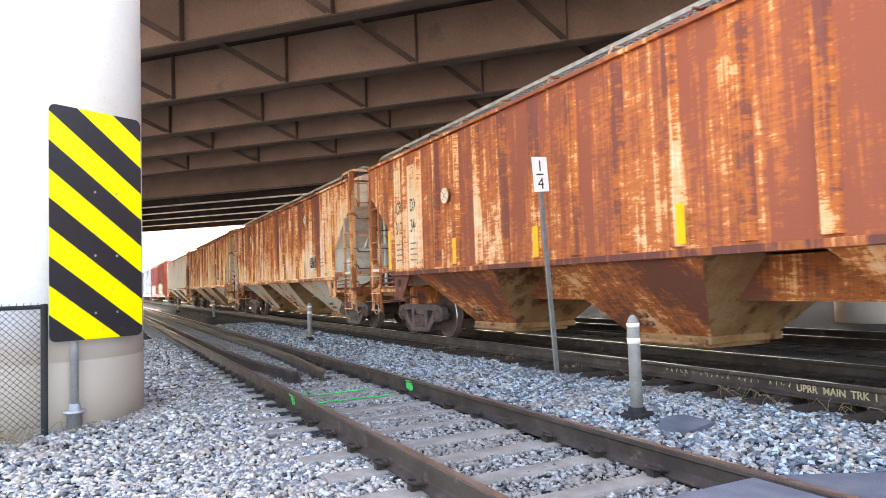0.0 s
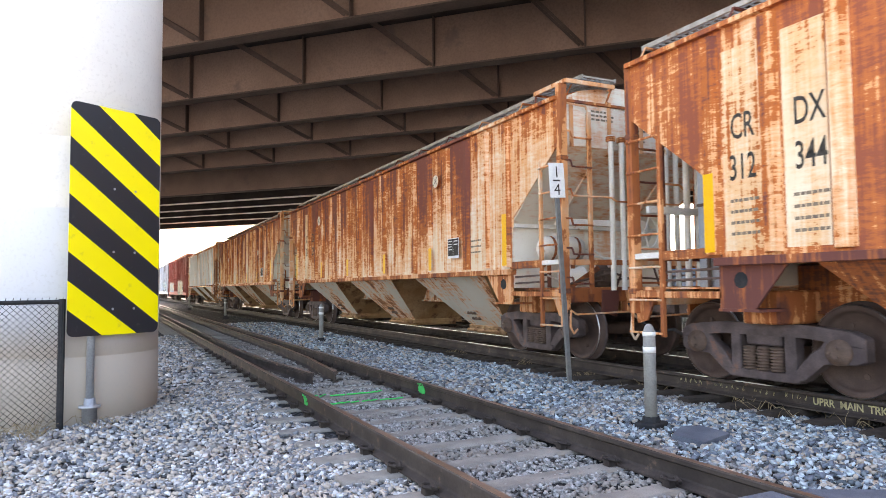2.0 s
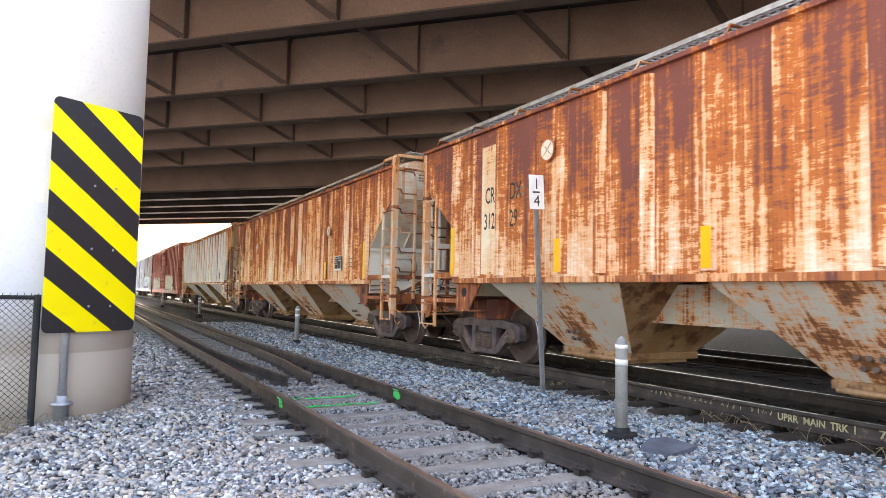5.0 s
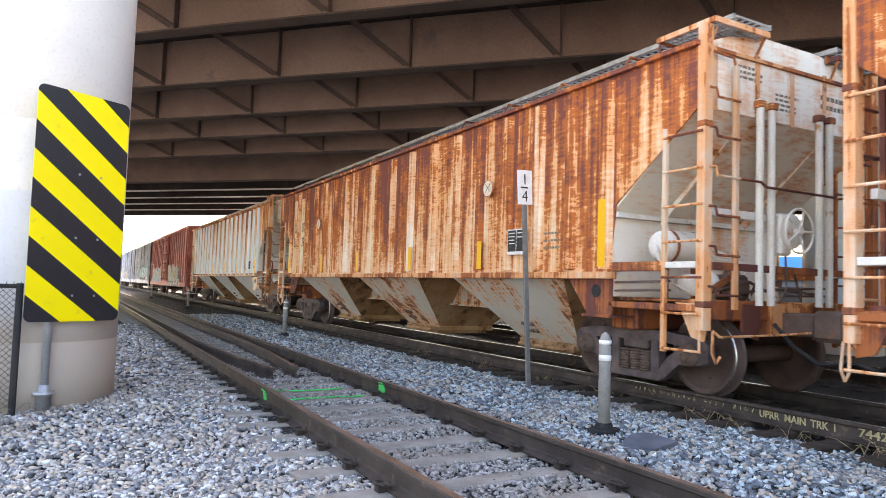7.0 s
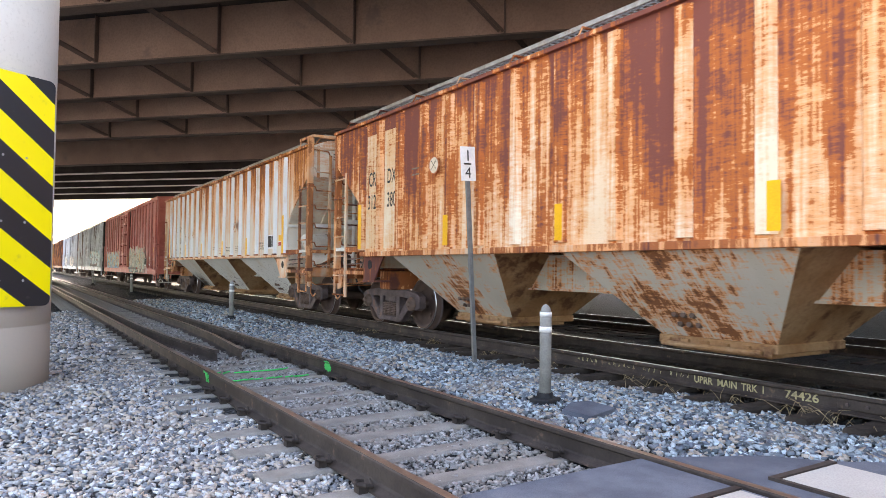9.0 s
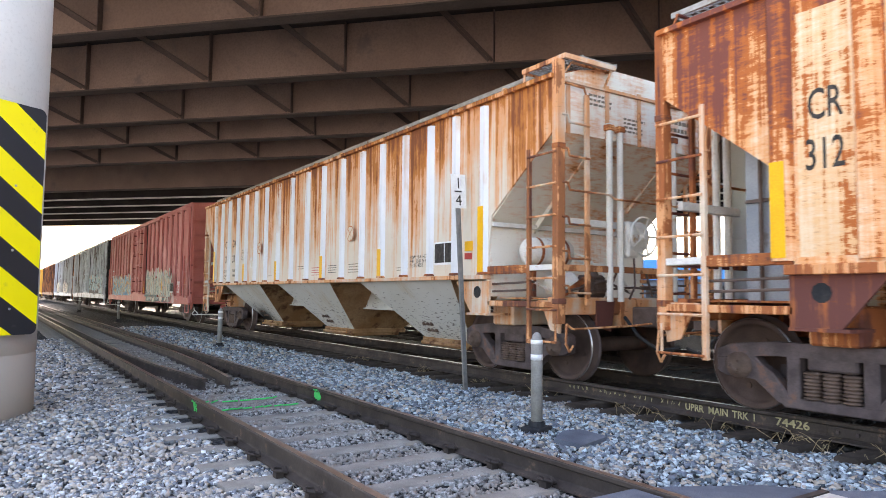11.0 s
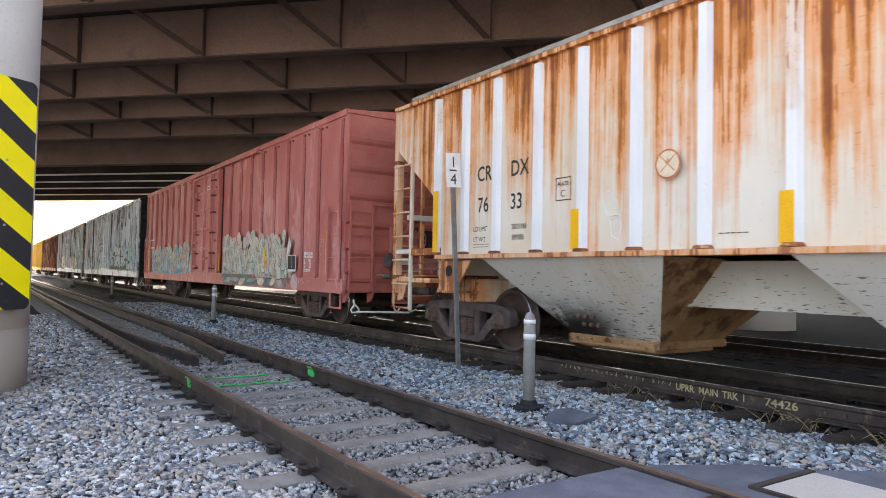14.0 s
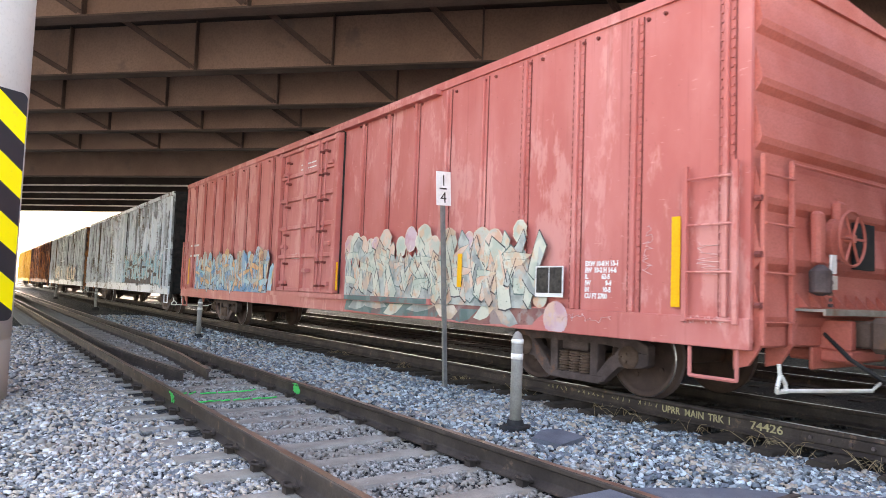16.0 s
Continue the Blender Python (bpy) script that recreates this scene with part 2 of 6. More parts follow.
M_GREYCAR = rusty_paint("weathered_grey_car", 51.0, (0.64, 0.67, 0.71), (0.76, 0.79, 0.82), (0.20, 0.15, 0.12), (0.06, 0.05, 0.05), -0.30, 0.1, 1.2, spread=0.4, stain_tone=(0.36, 0.36, 0.37))
M_GREYSHEET = mottled("dirty_grey_sheet", (0.07, 0.07, 0.072), (0.40, 0.41, 0.43), 1.3, 0.75, fine=12, bump=0.1, c=(0.62, 0.65, 0.68), cscale=0.8, cmask=(0.46, 0.54))
M_DARKCAR = rusty_paint("weathered_dark_car", 61.0, (0.12, 0.085, 0.075), (0.2, 0.15, 0.13), (0.15, 0.07, 0.05), (0.05, 0.035, 0.03), 0.0, 0.1, 1.2)
M_YCAR = rusty_paint("weathered_yellow_car", 71.0, (0.75, 0.42, 0.06), (0.78, 0.50, 0.12), (0.4, 0.18, 0.05), (0.15, 0.06, 0.03), -0.8, 0.1, 1.2)
M_RAIL = mottled("brown_rail_steel", (0.040, 0.030, 0.026), (0.072, 0.055, 0.046), 3.5, 0.75, 0.1, fine=45, c=(0.16, 0.10, 0.07), cscale=7)
M_RAILTOP = mottled("bright_rail_head", (0.30, 0.29, 0.28), (0.20, 0.195, 0.19), 3, 0.38, 1.0, bump=0.04)
M_RAILOLD = mottled("rusty_rail_head", (0.20, 0.13, 0.09), (0.28, 0.19, 0.14), 2.0, 0.45, 0.6, bump=0.1)
M_TIE = mottled("weathered_concrete_tie", (0.20, 0.175, 0.15), (0.30, 0.27, 0.235), 3.5, 0.9, fine=90, bump=0.5, c=(0.27, 0.22, 0.17))
M_WOODTIE = mottled("dark_timber_tie", (0.04, 0.03, 0.024), (0.075, 0.056, 0.044), 4, 0.95, fine=40)

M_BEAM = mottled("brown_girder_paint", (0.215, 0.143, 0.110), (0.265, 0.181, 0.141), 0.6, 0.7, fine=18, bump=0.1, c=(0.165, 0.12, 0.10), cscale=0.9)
# braces and stiffeners: a tone between web and flange
M_BRACE = mottled("dark_girder_brace", (0.10, 0.073, 0.061), (0.14, 0.102, 0.085), 0.7, 0.75, fine=18, bump=0.1)
# dark under the deck put into the colour; far girder webs share it
M_DECK = mottled("shaded_deck_and_webs", (0.04, 0.032, 0.028), (0.06, 0.048, 0.042), 0.8, 0.9, fine=20)
M_GALV = mottled("galvanised_post", (0.40, 0.40, 0.41), (0.47, 0.47, 0.48), 8, 0.5, 0.5)
M_BOLL = mottled("grey_plastic_bollard", (0.23, 0.217, 0.20), (0.29, 0.276, 0.255), 7, 0.6, c=(0.24, 0.22, 0.2), cscale=14)
M_SIGNPOST = mottled("dull_steel_post", (0.15, 0.145, 0.14), (0.21, 0.20, 0.19), 9, 0.6, 0.2, c=(0.17, 0.13, 0.10), cscale=12)
M_GREEN = mottled("green_spray_paint", (0.02, 0.60, 0.13), (0.03, 0.5, 0.12), 18, 0.6, bump=0.2)
M_ASPH = mottled("worn_asphalt", (0.09, 0.099, 0.12), (0.15, 0.16, 0.185), 3, 0.9, fine=120, bump=0.7, bdist=0.006)
M_PANEL = mottled("concrete_crossing_panel", (0.42, 0.385, 0.34), (0.48, 0.45, 0.40), 2, 0.88, fine=90, bump=0.35)
M_BLUE = mottled("blue_fascia", (0.05, 0.26, 0.62), (0.06, 0.30, 0.66), 0.3, 0.6)
M_FARWALL = mottled("far_wall", (0.10, 0.115, 0.135), (0.14, 0.155, 0.175), 0.3, 0.8)
M_STRAW = mottled("dry_weeds", (0.36, 0.27, 0.16), (0.26, 0.19, 0.11), 9, 0.95)
M_STENCIL = mottled("faded_yellow_stencil", (0.44, 0.37, 0.20), (0.26, 0.22, 0.13), 25, 0.8)
M_TANK = mottled("tank_paint", (0.66, 0.59, 0.50), (0.74, 0.69, 0.61), 3, 0.6, c=(0.40, 0.23, 0.11), cscale=4)
M_WEBPLATE = mottled("blue_grey_plate", (0.26, 0.275, 0.29), (0.36, 0.37, 0.38), 1.4, 0.75, c=(0.20, 0.17, 0.15), cscale=3)
M_PLATEPAINT = mottled("pale_plate_paint", (0.62, 0.57, 0.50), (0.74, 0.71, 0.66), 4, 0.65, c=(0.42, 0.22, 0.10), cscale=5)


# ---- mesh tools ----
def part(name, bm, mat, parent=None, label="", smooth=False, data=None):
    me = data
    if me is None:
        me = bpy.data.meshes.new(name)
        bmesh.ops.recalc_face_normals(bm, faces=bm.faces)
        bm.to_mesh(me)
        bm.free()
        for mt in (mat if isinstance(mat, (list, tuple)) else [mat]):
            me.materials.append(mt)
        if smooth:
            for p in me.polygons:
                p.use_smooth = len(p.vertices) == 4
    ob = new(name, me)
    if parent is not None:
        ob.parent = parent
    if label:
        ob["label"] = label
    return ob


def box(bm, x0, x1, y0, y1, z0, z1, mi=0, bev=0.0):
    vs = [bm.verts.new((x, y, z)) for x in (x0, x1) for y in (y0, y1) for z in (z0, z1)]
    fs = [bm.faces.new([vs[i] for i in q]) for q in ((0, 1, 3, 2), (4, 6, 7, 5), (0, 4, 5, 1), (2, 3, 7, 6), (0, 2, 6, 4), (1, 5, 7, 3))]
    for f in fs:
        f.material_index = mi
    if bev:
        es = list({e for f in fs for e in f.edges})
        bmesh.ops.bevel(bm, geom=es, offset=bev, segments=1, affect="EDGES")
    return vs


def prism(bm, poly, a, b, axis="x", mi=0):
    """Extrude a polygon given in the other two axes from a to b along an axis."""
    def at(p, v):
        return {"x": (v, p[0], p[1]), "y": (p[0], v, p[1]), "z": (p[0], p[1], v)}[axis]
    lo = [bm.verts.new(at(p, a)) for p in poly]
    hi = [bm.verts.new(at(p, b)) for p in poly]
    n = len(poly)
    fs = [bm.faces.new(lo[::-1]), bm.faces.new(hi)]
    fs += [bm.faces.new((lo[i], lo[(i + 1) % n], hi[(i + 1) % n], hi[i])) for i in range(n)]
    for f in fs:
        f.material_index = mi
    return fs


def rod(bm, p, q, r, seg=8, mi=0, r2=None):
    p, q = Vector(p), Vector(q)
    d = (q - p).normalized()
    u = d.cross(Vector((0, 0, 1)) if abs(d.z) < 0.9 else Vector((1, 0, 0))).normalized()
    w = d.cross(u)
    rings = []
    for c, rr in ((p, r), (q, r if r2 is None else r2)):
        rings.append([bm.verts.new(c + (u * math.cos(k * math.tau / seg) + w * math.sin(k * math.tau / seg)) * rr) for k in range(seg)])
    fs = [bm.faces.new(rings[0][::-1]), bm.faces.new(rings[1])]
    fs += [bm.faces.new((rings[0][i], rings[0][(i + 1) % seg], rings[1][(i + 1) % seg], rings[1][i])) for i in range(seg)]
    for f in fs:
        f.material_index = mi


def lathe(bm, prof, seg=24, axis="x", mi=0, centre=(0, 0, 0), mis=None, caps=True):
    """Turn a profile of (along, radius) round an axis."""
    rings = []
    cx, cy, cz = centre
    for a, r in prof:
        ring = []
        for k in range(seg):
            c, s = math.cos(k * math.tau / seg) * r, math.sin(k * math.tau / seg) * r
            ring.append(bm.verts.new({"x": (cx + a, cy + c, cz + s), "y": (cx + c, cy + a, cz + s), "z": (cx + c, cy + s, cz + a)}[axis]))
        rings.append(ring)
    for j in range(len(rings) - 1):
        for i in range(seg):
            f = bm.faces.new((rings[j][i], rings[j][(i + 1) % seg], rings[j + 1][(i + 1) % seg], rings[j + 1][i]))
            f.material_index = mis[j] if mis else mi
    for rg in (rings[0], rings[-1]) if caps else ():
        f = bm.faces.new(rg)
        f.material_index = mi


def ladder(name, mat, parent, stiles, rungs, label="", r=0.013):
    """Stiles are boxes, rungs are polylines; the first stile carries the rest."""
    top = None
    for b in stiles:
        bm = bmesh.new()
        box(bm, *b, bev=0.004)
        o = part(name if top is None else "stile", bm, mat, parent if top is None else top, label if top is None else "")
        top = top or o
    for pts in rungs:
        bm = bmesh.new()
        for a, b in zip(pts, pts[1:]):
            rod(bm, a, b, r, 6)
        part("rung", bm, mat, top)
    return top


def spoked_wheel(name, mat, parent, centre, radius, spokes, label=""):
    """A hand wheel that stands across the car: rim, hub and spokes."""
    x, y, z = centre
    bm = bmesh.new()
    lathe(bm, [(-0.016, radius), (0.0, radius + 0.016), (0.016, radius), (0.0, radius - 0.016), (-0.016, radius)], 26, "y", centre=centre, caps=False)
    rim = part(name, bm, mat, parent, label)
    bm = bmesh.new()
    rod(bm, (x, y - 0.03, z), (x, y + 0.12, z), 0.04, 10)
    part("hub", bm, mat, rim)
    for k in range(spokes):
        a = k * math.tau / spokes
        bm = bmesh.new()
        rod(bm, (x + 0.03 * math.cos(a), y, z + 0.03 * math.sin(a)), (x + radius * math.cos(a), y, z + radius * math.sin(a)), 0.014, 5)
        part("spoke", bm, mat, rim)


def quad(bm, pts, mi=0):
    f = bm.faces.new([bm.verts.new(p) for p in pts])
    f.material_index = mi
    return f


def empty(name, m=None):
    ob = new(name)
    if m is not None:
        ob.matrix_basis = m
    return ob


def lettering(text, size, mat, parent, m, label="", name="lettering", squeeze=1.0, bold=0.0):
    """Flat letters; m places the text's own plane (x along, y up)."""
    cu = bpy.data.curves.new("letters", "FONT")
    cu.body, cu.size, cu.extrude, cu.offset = text, size, 0.0006, bold
    cu.resolution_u = 3
    ob = bpy.data.objects.new("letters", cu)
    scene.collection.objects.link(ob)
    dg = bpy.context.evaluated_depsgraph_get()
    me = bpy.data.meshes.new_from_object(ob.evaluated_get(dg))
    bpy.data.objects.remove(ob)
    me.materials.clear()
    me.materials.append(mat)
    me.transform(Matrix.Diagonal((squeeze, 1, 1, 1)))
    me.transform(m)
    o = new(name, me)
    o.parent = parent
    if label:
        o["label"] = label
    return o


def side_text(y, z, off=0.0):
    """Plane of letters on a car's near side: reading towards the leading end, lateral offset off."""
    m = Matrix(((0, 0, -1, off), (-1, 0, 0, y), (0, 1, 0, z), (0, 0, 0, 1)))
    return m

# ---- the ground ----
TRACK_A, TRACK_B, TRACK_C = 2.71, 7.255, 12.3      # centre lines; all run along y
RAIL_A, RAIL_B = 0.18, 0.235                        # rail head heights

m = Mat("ballast_bed", 0.95, 0, 0.3)
vo = m.node("ShaderNodeTexVoronoi")
vo.inputs["Scale"].default_value = 24
m.put(m.coords(), vo.inputs["Vector"])
cell = m.node("ShaderNodeSeparateColor")
m.put(vo.outputs["Color"], cell.inputs[0])
c0 = m.mix(cell.outputs[0], (0.035, 0.034, 0.035), (0.15, 0.148, 0.15))
c0 = m.mix(m.math("MULTIPLY", m.ramp(m.noise(1.3, 4), 0.5, 0.72), 0.5), c0, (0.11, 0.094, 0.08))
# shade in the gaps between stones, put into the colour
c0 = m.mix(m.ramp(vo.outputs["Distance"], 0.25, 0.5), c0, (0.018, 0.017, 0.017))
bounce_ground = m.math("MAXIMUM", m.math("SUBTRACT", 1.0, m.ramp(m.axis(1), -0.6, 0.8)), m.math("SUBTRACT", 1.0, m.ramp(m.axis(0), -5.2, -3.6)))
c0 = m.mix(bounce_ground, c0, m.mix(cell.outputs[0], (0.19, 0.188, 0.185), (0.36, 0.355, 0.35)))   # pale ground out of view, added to bounce light upwards
# dark strip under and beyond the train: its shade put into the colour
train_shade = m.math("MULTIPLY", m.ramp(m.axis(0), 6.0, 6.5), m.math("SUBTRACT", 1.0, m.ramp(m.axis(0), 22.0, 26.0)))
c0 = m.mix(m.math("MULTIPLY", train_shade, 0.85), c0, (0.028, 0.024, 0.021))
m.color(c0)
m.bump(m.math("SUBTRACT", 1.0, vo.outputs["Distance"]), 1.0, 0.03)
M_BED = m.m



def stone_mat(name, low, high, tan, tan_from, blue):
    m = Mat(name, 0.9, 0, 0.15)
    isl = m.node("ShaderNodeNewGeometry").outputs["Random Per Island"]
    c0 = m.mix(m.ramp(isl, 0.0, 1.0, False), low, high)
    c0 = m.mix(m.ramp(m.math("FRACT", m.math("MULTIPLY", isl, 37.0)), tan_from, tan_from + 0.06), c0, tan)
    c0 = m.mix(m.ramp(m.math("FRACT", m.math("MULTIPLY", isl, 91.0)), 0.78, 0.82), c0, blue)
    c0 = m.mix(m.math("MULTIPLY", m.ramp(m.noise(45, 3), 0.45, 0.7), 0.35), c0, (0.12, 0.115, 0.115))
    c0 = m.mix(m.math("MULTIPLY", m.ramp(m.noise(0.9, 4), 0.5, 0.68), 0.45), c0, (0.36, 0.29, 0.23))
    m.color(c0)
    m.bump(m.noise(70, 3), 0.5, 0.004)
    return m.m


M_STONE = stone_mat("ballast_stone", (0.045, 0.055, 0.062), (0.61, 0.69, 0.71), (0.47, 0.40, 0.32), 0.72, (0.16, 0.18, 0.21))
M_STONETAN = stone_mat("dusty_ballast_stone", (0.075, 0.074, 0.072), (0.76, 0.75, 0.73), (0.50, 0.42, 0.34), 0.58, (0.20, 0.21, 0.228))
M_CRIBSTONE = mottled("dusty_crib_stone", (0.09, 0.084, 0.078), (0.52, 0.50, 0.47), 22, 0.9, fine=60, c=(0.28, 0.245, 0.21), cscale=1.5, cmask=(0.45, 0.6))
# stones below the train: shade put into their colour
M_UNDERSTONE = mottled("shaded_under_stone", (0.03, 0.028, 0.026), (0.11, 0.105, 0.10), 14, 0.85, fine=50)


def ground_height(x, y):
    """Ballast crown between the tracks, a low shoulder towards the column."""
    h = -0.03
    if 3.75 < x < 6.2:
        h = -0.03 + 0.05 * math.sin((x - 3.75) / 2.45 * math.pi)
    h += 0.02 * noise.noise(Vector((x * 0.9, y * 0.9, 0)))
    if x < 0.9:
        h -= min(0.10, (0.9 - x) * 0.05)
    if x > 9.0:
        h -= min(0.12, (x - 9.0) * 0.06)
    return h


def build_ground():
    xs = [-1500, -300, -60, -20, -9] + [-6 + 0.3 * i for i in range(51)] + [10, 12, 16, 24, 60, 300, 1500]
    ys = [-1500, -200, -40, -12] + [-6 + 0.45 * i for i in range(81)] + [33, 38, 46, 60, 90, 160, 400, 1500]
    vs = [(x, y, ground_height(x, y) if -6 <= x <= 9 and -6 <= y <= 31 else -0.06) for y in ys for x in xs]
    n = len(xs)
    fs = [(j * n + i, j * n + i + 1, (j + 1) * n + i + 1, (j + 1) * n + i) for j in range(len(ys) - 1) for i in range(n - 1)]
    me = bpy.data.meshes.new("ground")
    me.from_pydata(vs, [], fs)
    me.materials.append(M_BED)
    for p in me.polygons:
        p.use_smooth = True
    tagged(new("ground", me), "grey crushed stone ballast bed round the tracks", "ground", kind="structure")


build_ground()


def stones(name, label, areas, seed, mat):
    """Crushed stone, every piece a lump of its own, joined into one mesh."""
    rng = np.random.default_rng(seed)
    base = np.array([(x, y, z) for x in (-1, 1) for y in (-1, 1) for z in (-1, 1)], float)
    quads = np.array([(0, 1, 3, 2), (4, 6, 7, 5), (0, 4, 5, 1), (2, 3, 7, 6), (0, 2, 6, 4), (1, 5, 7, 3)])
    allv, cnt = [], 0
    for x0, x1, y0, y1, per, size in areas:
        n = int((x1 - x0) * (y1 - y0) * per)
        px, py = rng.uniform(x0, x1, n), rng.uniform(y0, y1, n)
        for k in range(n):
            s = size * rng.uniform(0.55, 1.25)
            v = base * rng.uniform(0.55, 1.0, (8, 1)) * np.array([rng.uniform(0.9, 1.25), rng.uniform(0.55, 0.95), rng.uniform(0.38, 0.75)]) * s
            v += rng.normal(0, 0.2 * s, (8, 3))
            a = rng.uniform(0, 6.283, 3)
            ca, sa, cb, sb, cc, sc = np.cos(a[0]), np.sin(a[0]), np.cos(a[1] * 0.16 - 0.5), np.sin(a[1] * 0.16 - 0.5), np.cos(a[2] * 0.16 - 0.5), np.sin(a[2] * 0.16 - 0.5)
            r = np.array([[ca, -sa, 0], [sa, ca, 0], [0, 0, 1]]) @ np.array([[cb, 0, sb], [0, 1, 0], [-sb, 0, cb]]) @ np.array([[1, 0, 0], [0, cc, -sc], [0, sc, cc]])
            v = v @ r.T + np.array([px[k], py[k], ground_height(px[k], py[k]) + s * rng.uniform(0.05, 0.5)])
            allv.append(v)
            cnt += 1
    v = np.concatenate(allv)
    f = (quads[None] + 8 * np.arange(cnt)[:, None, None]).reshape(-1, 4)
    me = bpy.data.meshes.new(name)
    me.vertices.add(len(v))
    me.vertices.foreach_set("co", v.ravel())
    me.loops.add(f.size)
    me.loops.foreach_set("vertex_index", f.ravel().astype(np.int32))
    me.polygons.add(len(f))
    me.polygons.foreach_set("loop_start", (4 * np.arange(len(f))).astype(np.int32))
    me.update(calc_edges=True)
    me.materials.append(mat)
    tagged(new(name, me), label, "gravel", kind="stuff")


stones("ballast_stones", "loose grey and tan crushed stones beside the near track",
       [(-3.4, 1.92, 1.2, 6.0, 1250, 0.0205), (-3.2, 1.75, 6.0, 10.5, 620, 0.025), (0.3, 1.75, 10.5, 22, 190, 0.034)], 1, M_STONETAN)
stones("ballast_stones", "bluish grey crushed stones heaped between the two tracks",
       [(4.2, 6.30, 0.9, 2.3, 800, 0.024), (3.62, 6.30, 2.3, 7.0, 820, 0.0245), (3.62, 6.30, 7.0, 14.0, 480, 0.028), (3.62, 6.3, 14, 28, 140, 0.04)], 2, M_STONE)
stones("ballast_stones", "grey crushed stones filling the cribs between the ties",
       [(2.02, 3.40, 2.85, 9.0, 900, 0.021), (2.02, 3.40, 9.0, 18.0, 260, 0.028)], 3, M_CRIBSTONE)
stones("ballast_stones", "crushed stones under the train and beyond it, coloured dark for shade",
       [(6.6, 8.0, 1.0, 12.0, 190, 0.035), (8.1, 11.4, 3.0, 14.0, 110, 0.04)], 4, M_UNDERSTONE)

# ---- rails and ties ----
RAIL_PROF = [(-0.075, -0.18), (0.075, -0.18), (0.075, -0.165), (0.02, -0.145), (0.009, -0.13), (0.009, -0.05), (0.036, -0.035),
             (0.036, -0.010), (0.028, 0.0), (-0.028, 0.0), (-0.036, -0.010), (-0.036, -0.035), (-0.009, -0.05), (-0.009, -0.13), (-0.02, -0.145), (-0.075, -0.165)]


def rail_mesh(path, z, top):
    """Rail section swept along plan points."""
    bm = bmesh.new()
    rings = [[bm.verts.new((x + px, y, z + pz)) for px, pz in RAIL_PROF] for x, y in path]
    n = len(RAIL_PROF)
    for a, b in zip(rings, rings[1:]):
        for i in range(n):
            f = bm.faces.new((a[i], a[(i + 1) % n], b[(i + 1) % n], b[i]))
            f.material_index = 1 if i in (8,) else 0
    bm.faces.new(rings[0][::-1])
    bm.faces.new(rings[-1])
    return bm, [M_RAIL, top]


def tie_mesh(mat, half, wide, name):
    bm = bmesh.new()
    prism(bm, [(-wide / 2, -0.2), (wide / 2, -0.2), (wide / 2 - 0.01, -0.02), (wide / 2 - 0.03, 0.0), (-wide / 2 + 0.03, 0.0), (-wide / 2 + 0.01, -0.02)], -half, half, "x")
    me = bpy.data.meshes.new(name)
    bmesh.ops.recalc_face_normals(bm, faces=bm.faces)
    bm.to_mesh(me)
    bm.free()
    me.materials.append(mat)
    return me


def clip_mesh():
    """A bent spring clip that holds the rail foot down."""
    bm = bmesh.new()
    pts = [(0.0, -0.075, 0.03), (0.05, -0.06, 0.045), (0.085, -0.02, 0.05), (0.085, 0.03, 0.05), (0.045, 0.065, 0.045), (0.0, 0.06, 0.03), (-0.01, 0.0, 0.055)]
    for a, b in zip(pts, pts[1:]):
        rod(bm, a, b, 0.012, 6)
    box(bm, 0.015, 0.075, -0.035, 0.035, -0.01, 0.04)
    me = bpy.data.meshes.new("rail_clip")
    bmesh.ops.recalc_face_normals(bm, faces=bm.faces)
    bm.to_mesh(me)
    bm.free()
    me.materials.append(M_RAIL)
    return me


CLIP, TIE, WOOD = clip_mesh(), tie_mesh(M_TIE, 1.29, 0.225, "tie"), tie_mesh(M_WOODTIE, 1.3, 0.22, "tie")


def track(cx, z, top, label, tie, y0, y1, clips, step=0.61, phase=0.0, tie_drop=0.0):
    t = tagged(empty("railway_track"), label, "railway track", kind="structure")
    for s in (-1, 1):
        bm, mats = rail_mesh([(cx + s * 0.7525, -60), (cx + s * 0.7525, 0), (cx + s * 0.7525, 30), (cx + s * 0.7525, 400)], z, top)
        part("rail", bm, mats, t)
    k, y = 0, y0 + phase
    while y < y1:
        o = part("tie", None, None, t, data=tie)
        o.location = (cx + random.uniform(-0.02, 0.02), y, z - 0.18 + 0.012 - tie_drop)
        o.rotation_euler = (0, 0, random.uniform(-0.012, 0.012))
        if y < clips:
            for s in (-1, 1):
                for w in (-1, 1):
                    c = part("rail_clip", None, None, t, data=CLIP)
                    c.location = (cx + s * 0.7525 + w * 0.07, y, z - 0.17)
                    c.rotation_euler = (0, 0, 0 if w > 0 else math.pi)
        y += step
    return t


near_track = track(TRACK_A, RAIL_A, M_RAILOLD, "rusty rails on weathered concrete ties with spring clips", TIE, 3.0, 62, 16, tie_drop=0.012)
track(TRACK_B, RAIL_B, M_RAILTOP, "bright worn rails carrying the freight train", WOOD, -3, 60, -9, 0.53, tie_drop=0.02)
track(TRACK_C, RAIL_A, M_RAILTOP, "bright worn rails of the farther track", WOOD, 0, 40, -9, 0.53, tie_drop=0.05)

for s in (-1, 1):                                    # inner guard rails that start at a point
    bm, mats = rail_mesh([(TRACK_A + s * 0.17, 9.65), (TRACK_A + s * 0.36, 11.9), (TRACK_A + s * 0.45, 14.5), (TRACK_A + s * 0.45, 30), (TRACK_A + s * 0.45, 120)], RAIL_A - 0.02, M_RAILOLD)
    part("guard_rail", bm, mats, near_track, "dark inner guard rail")

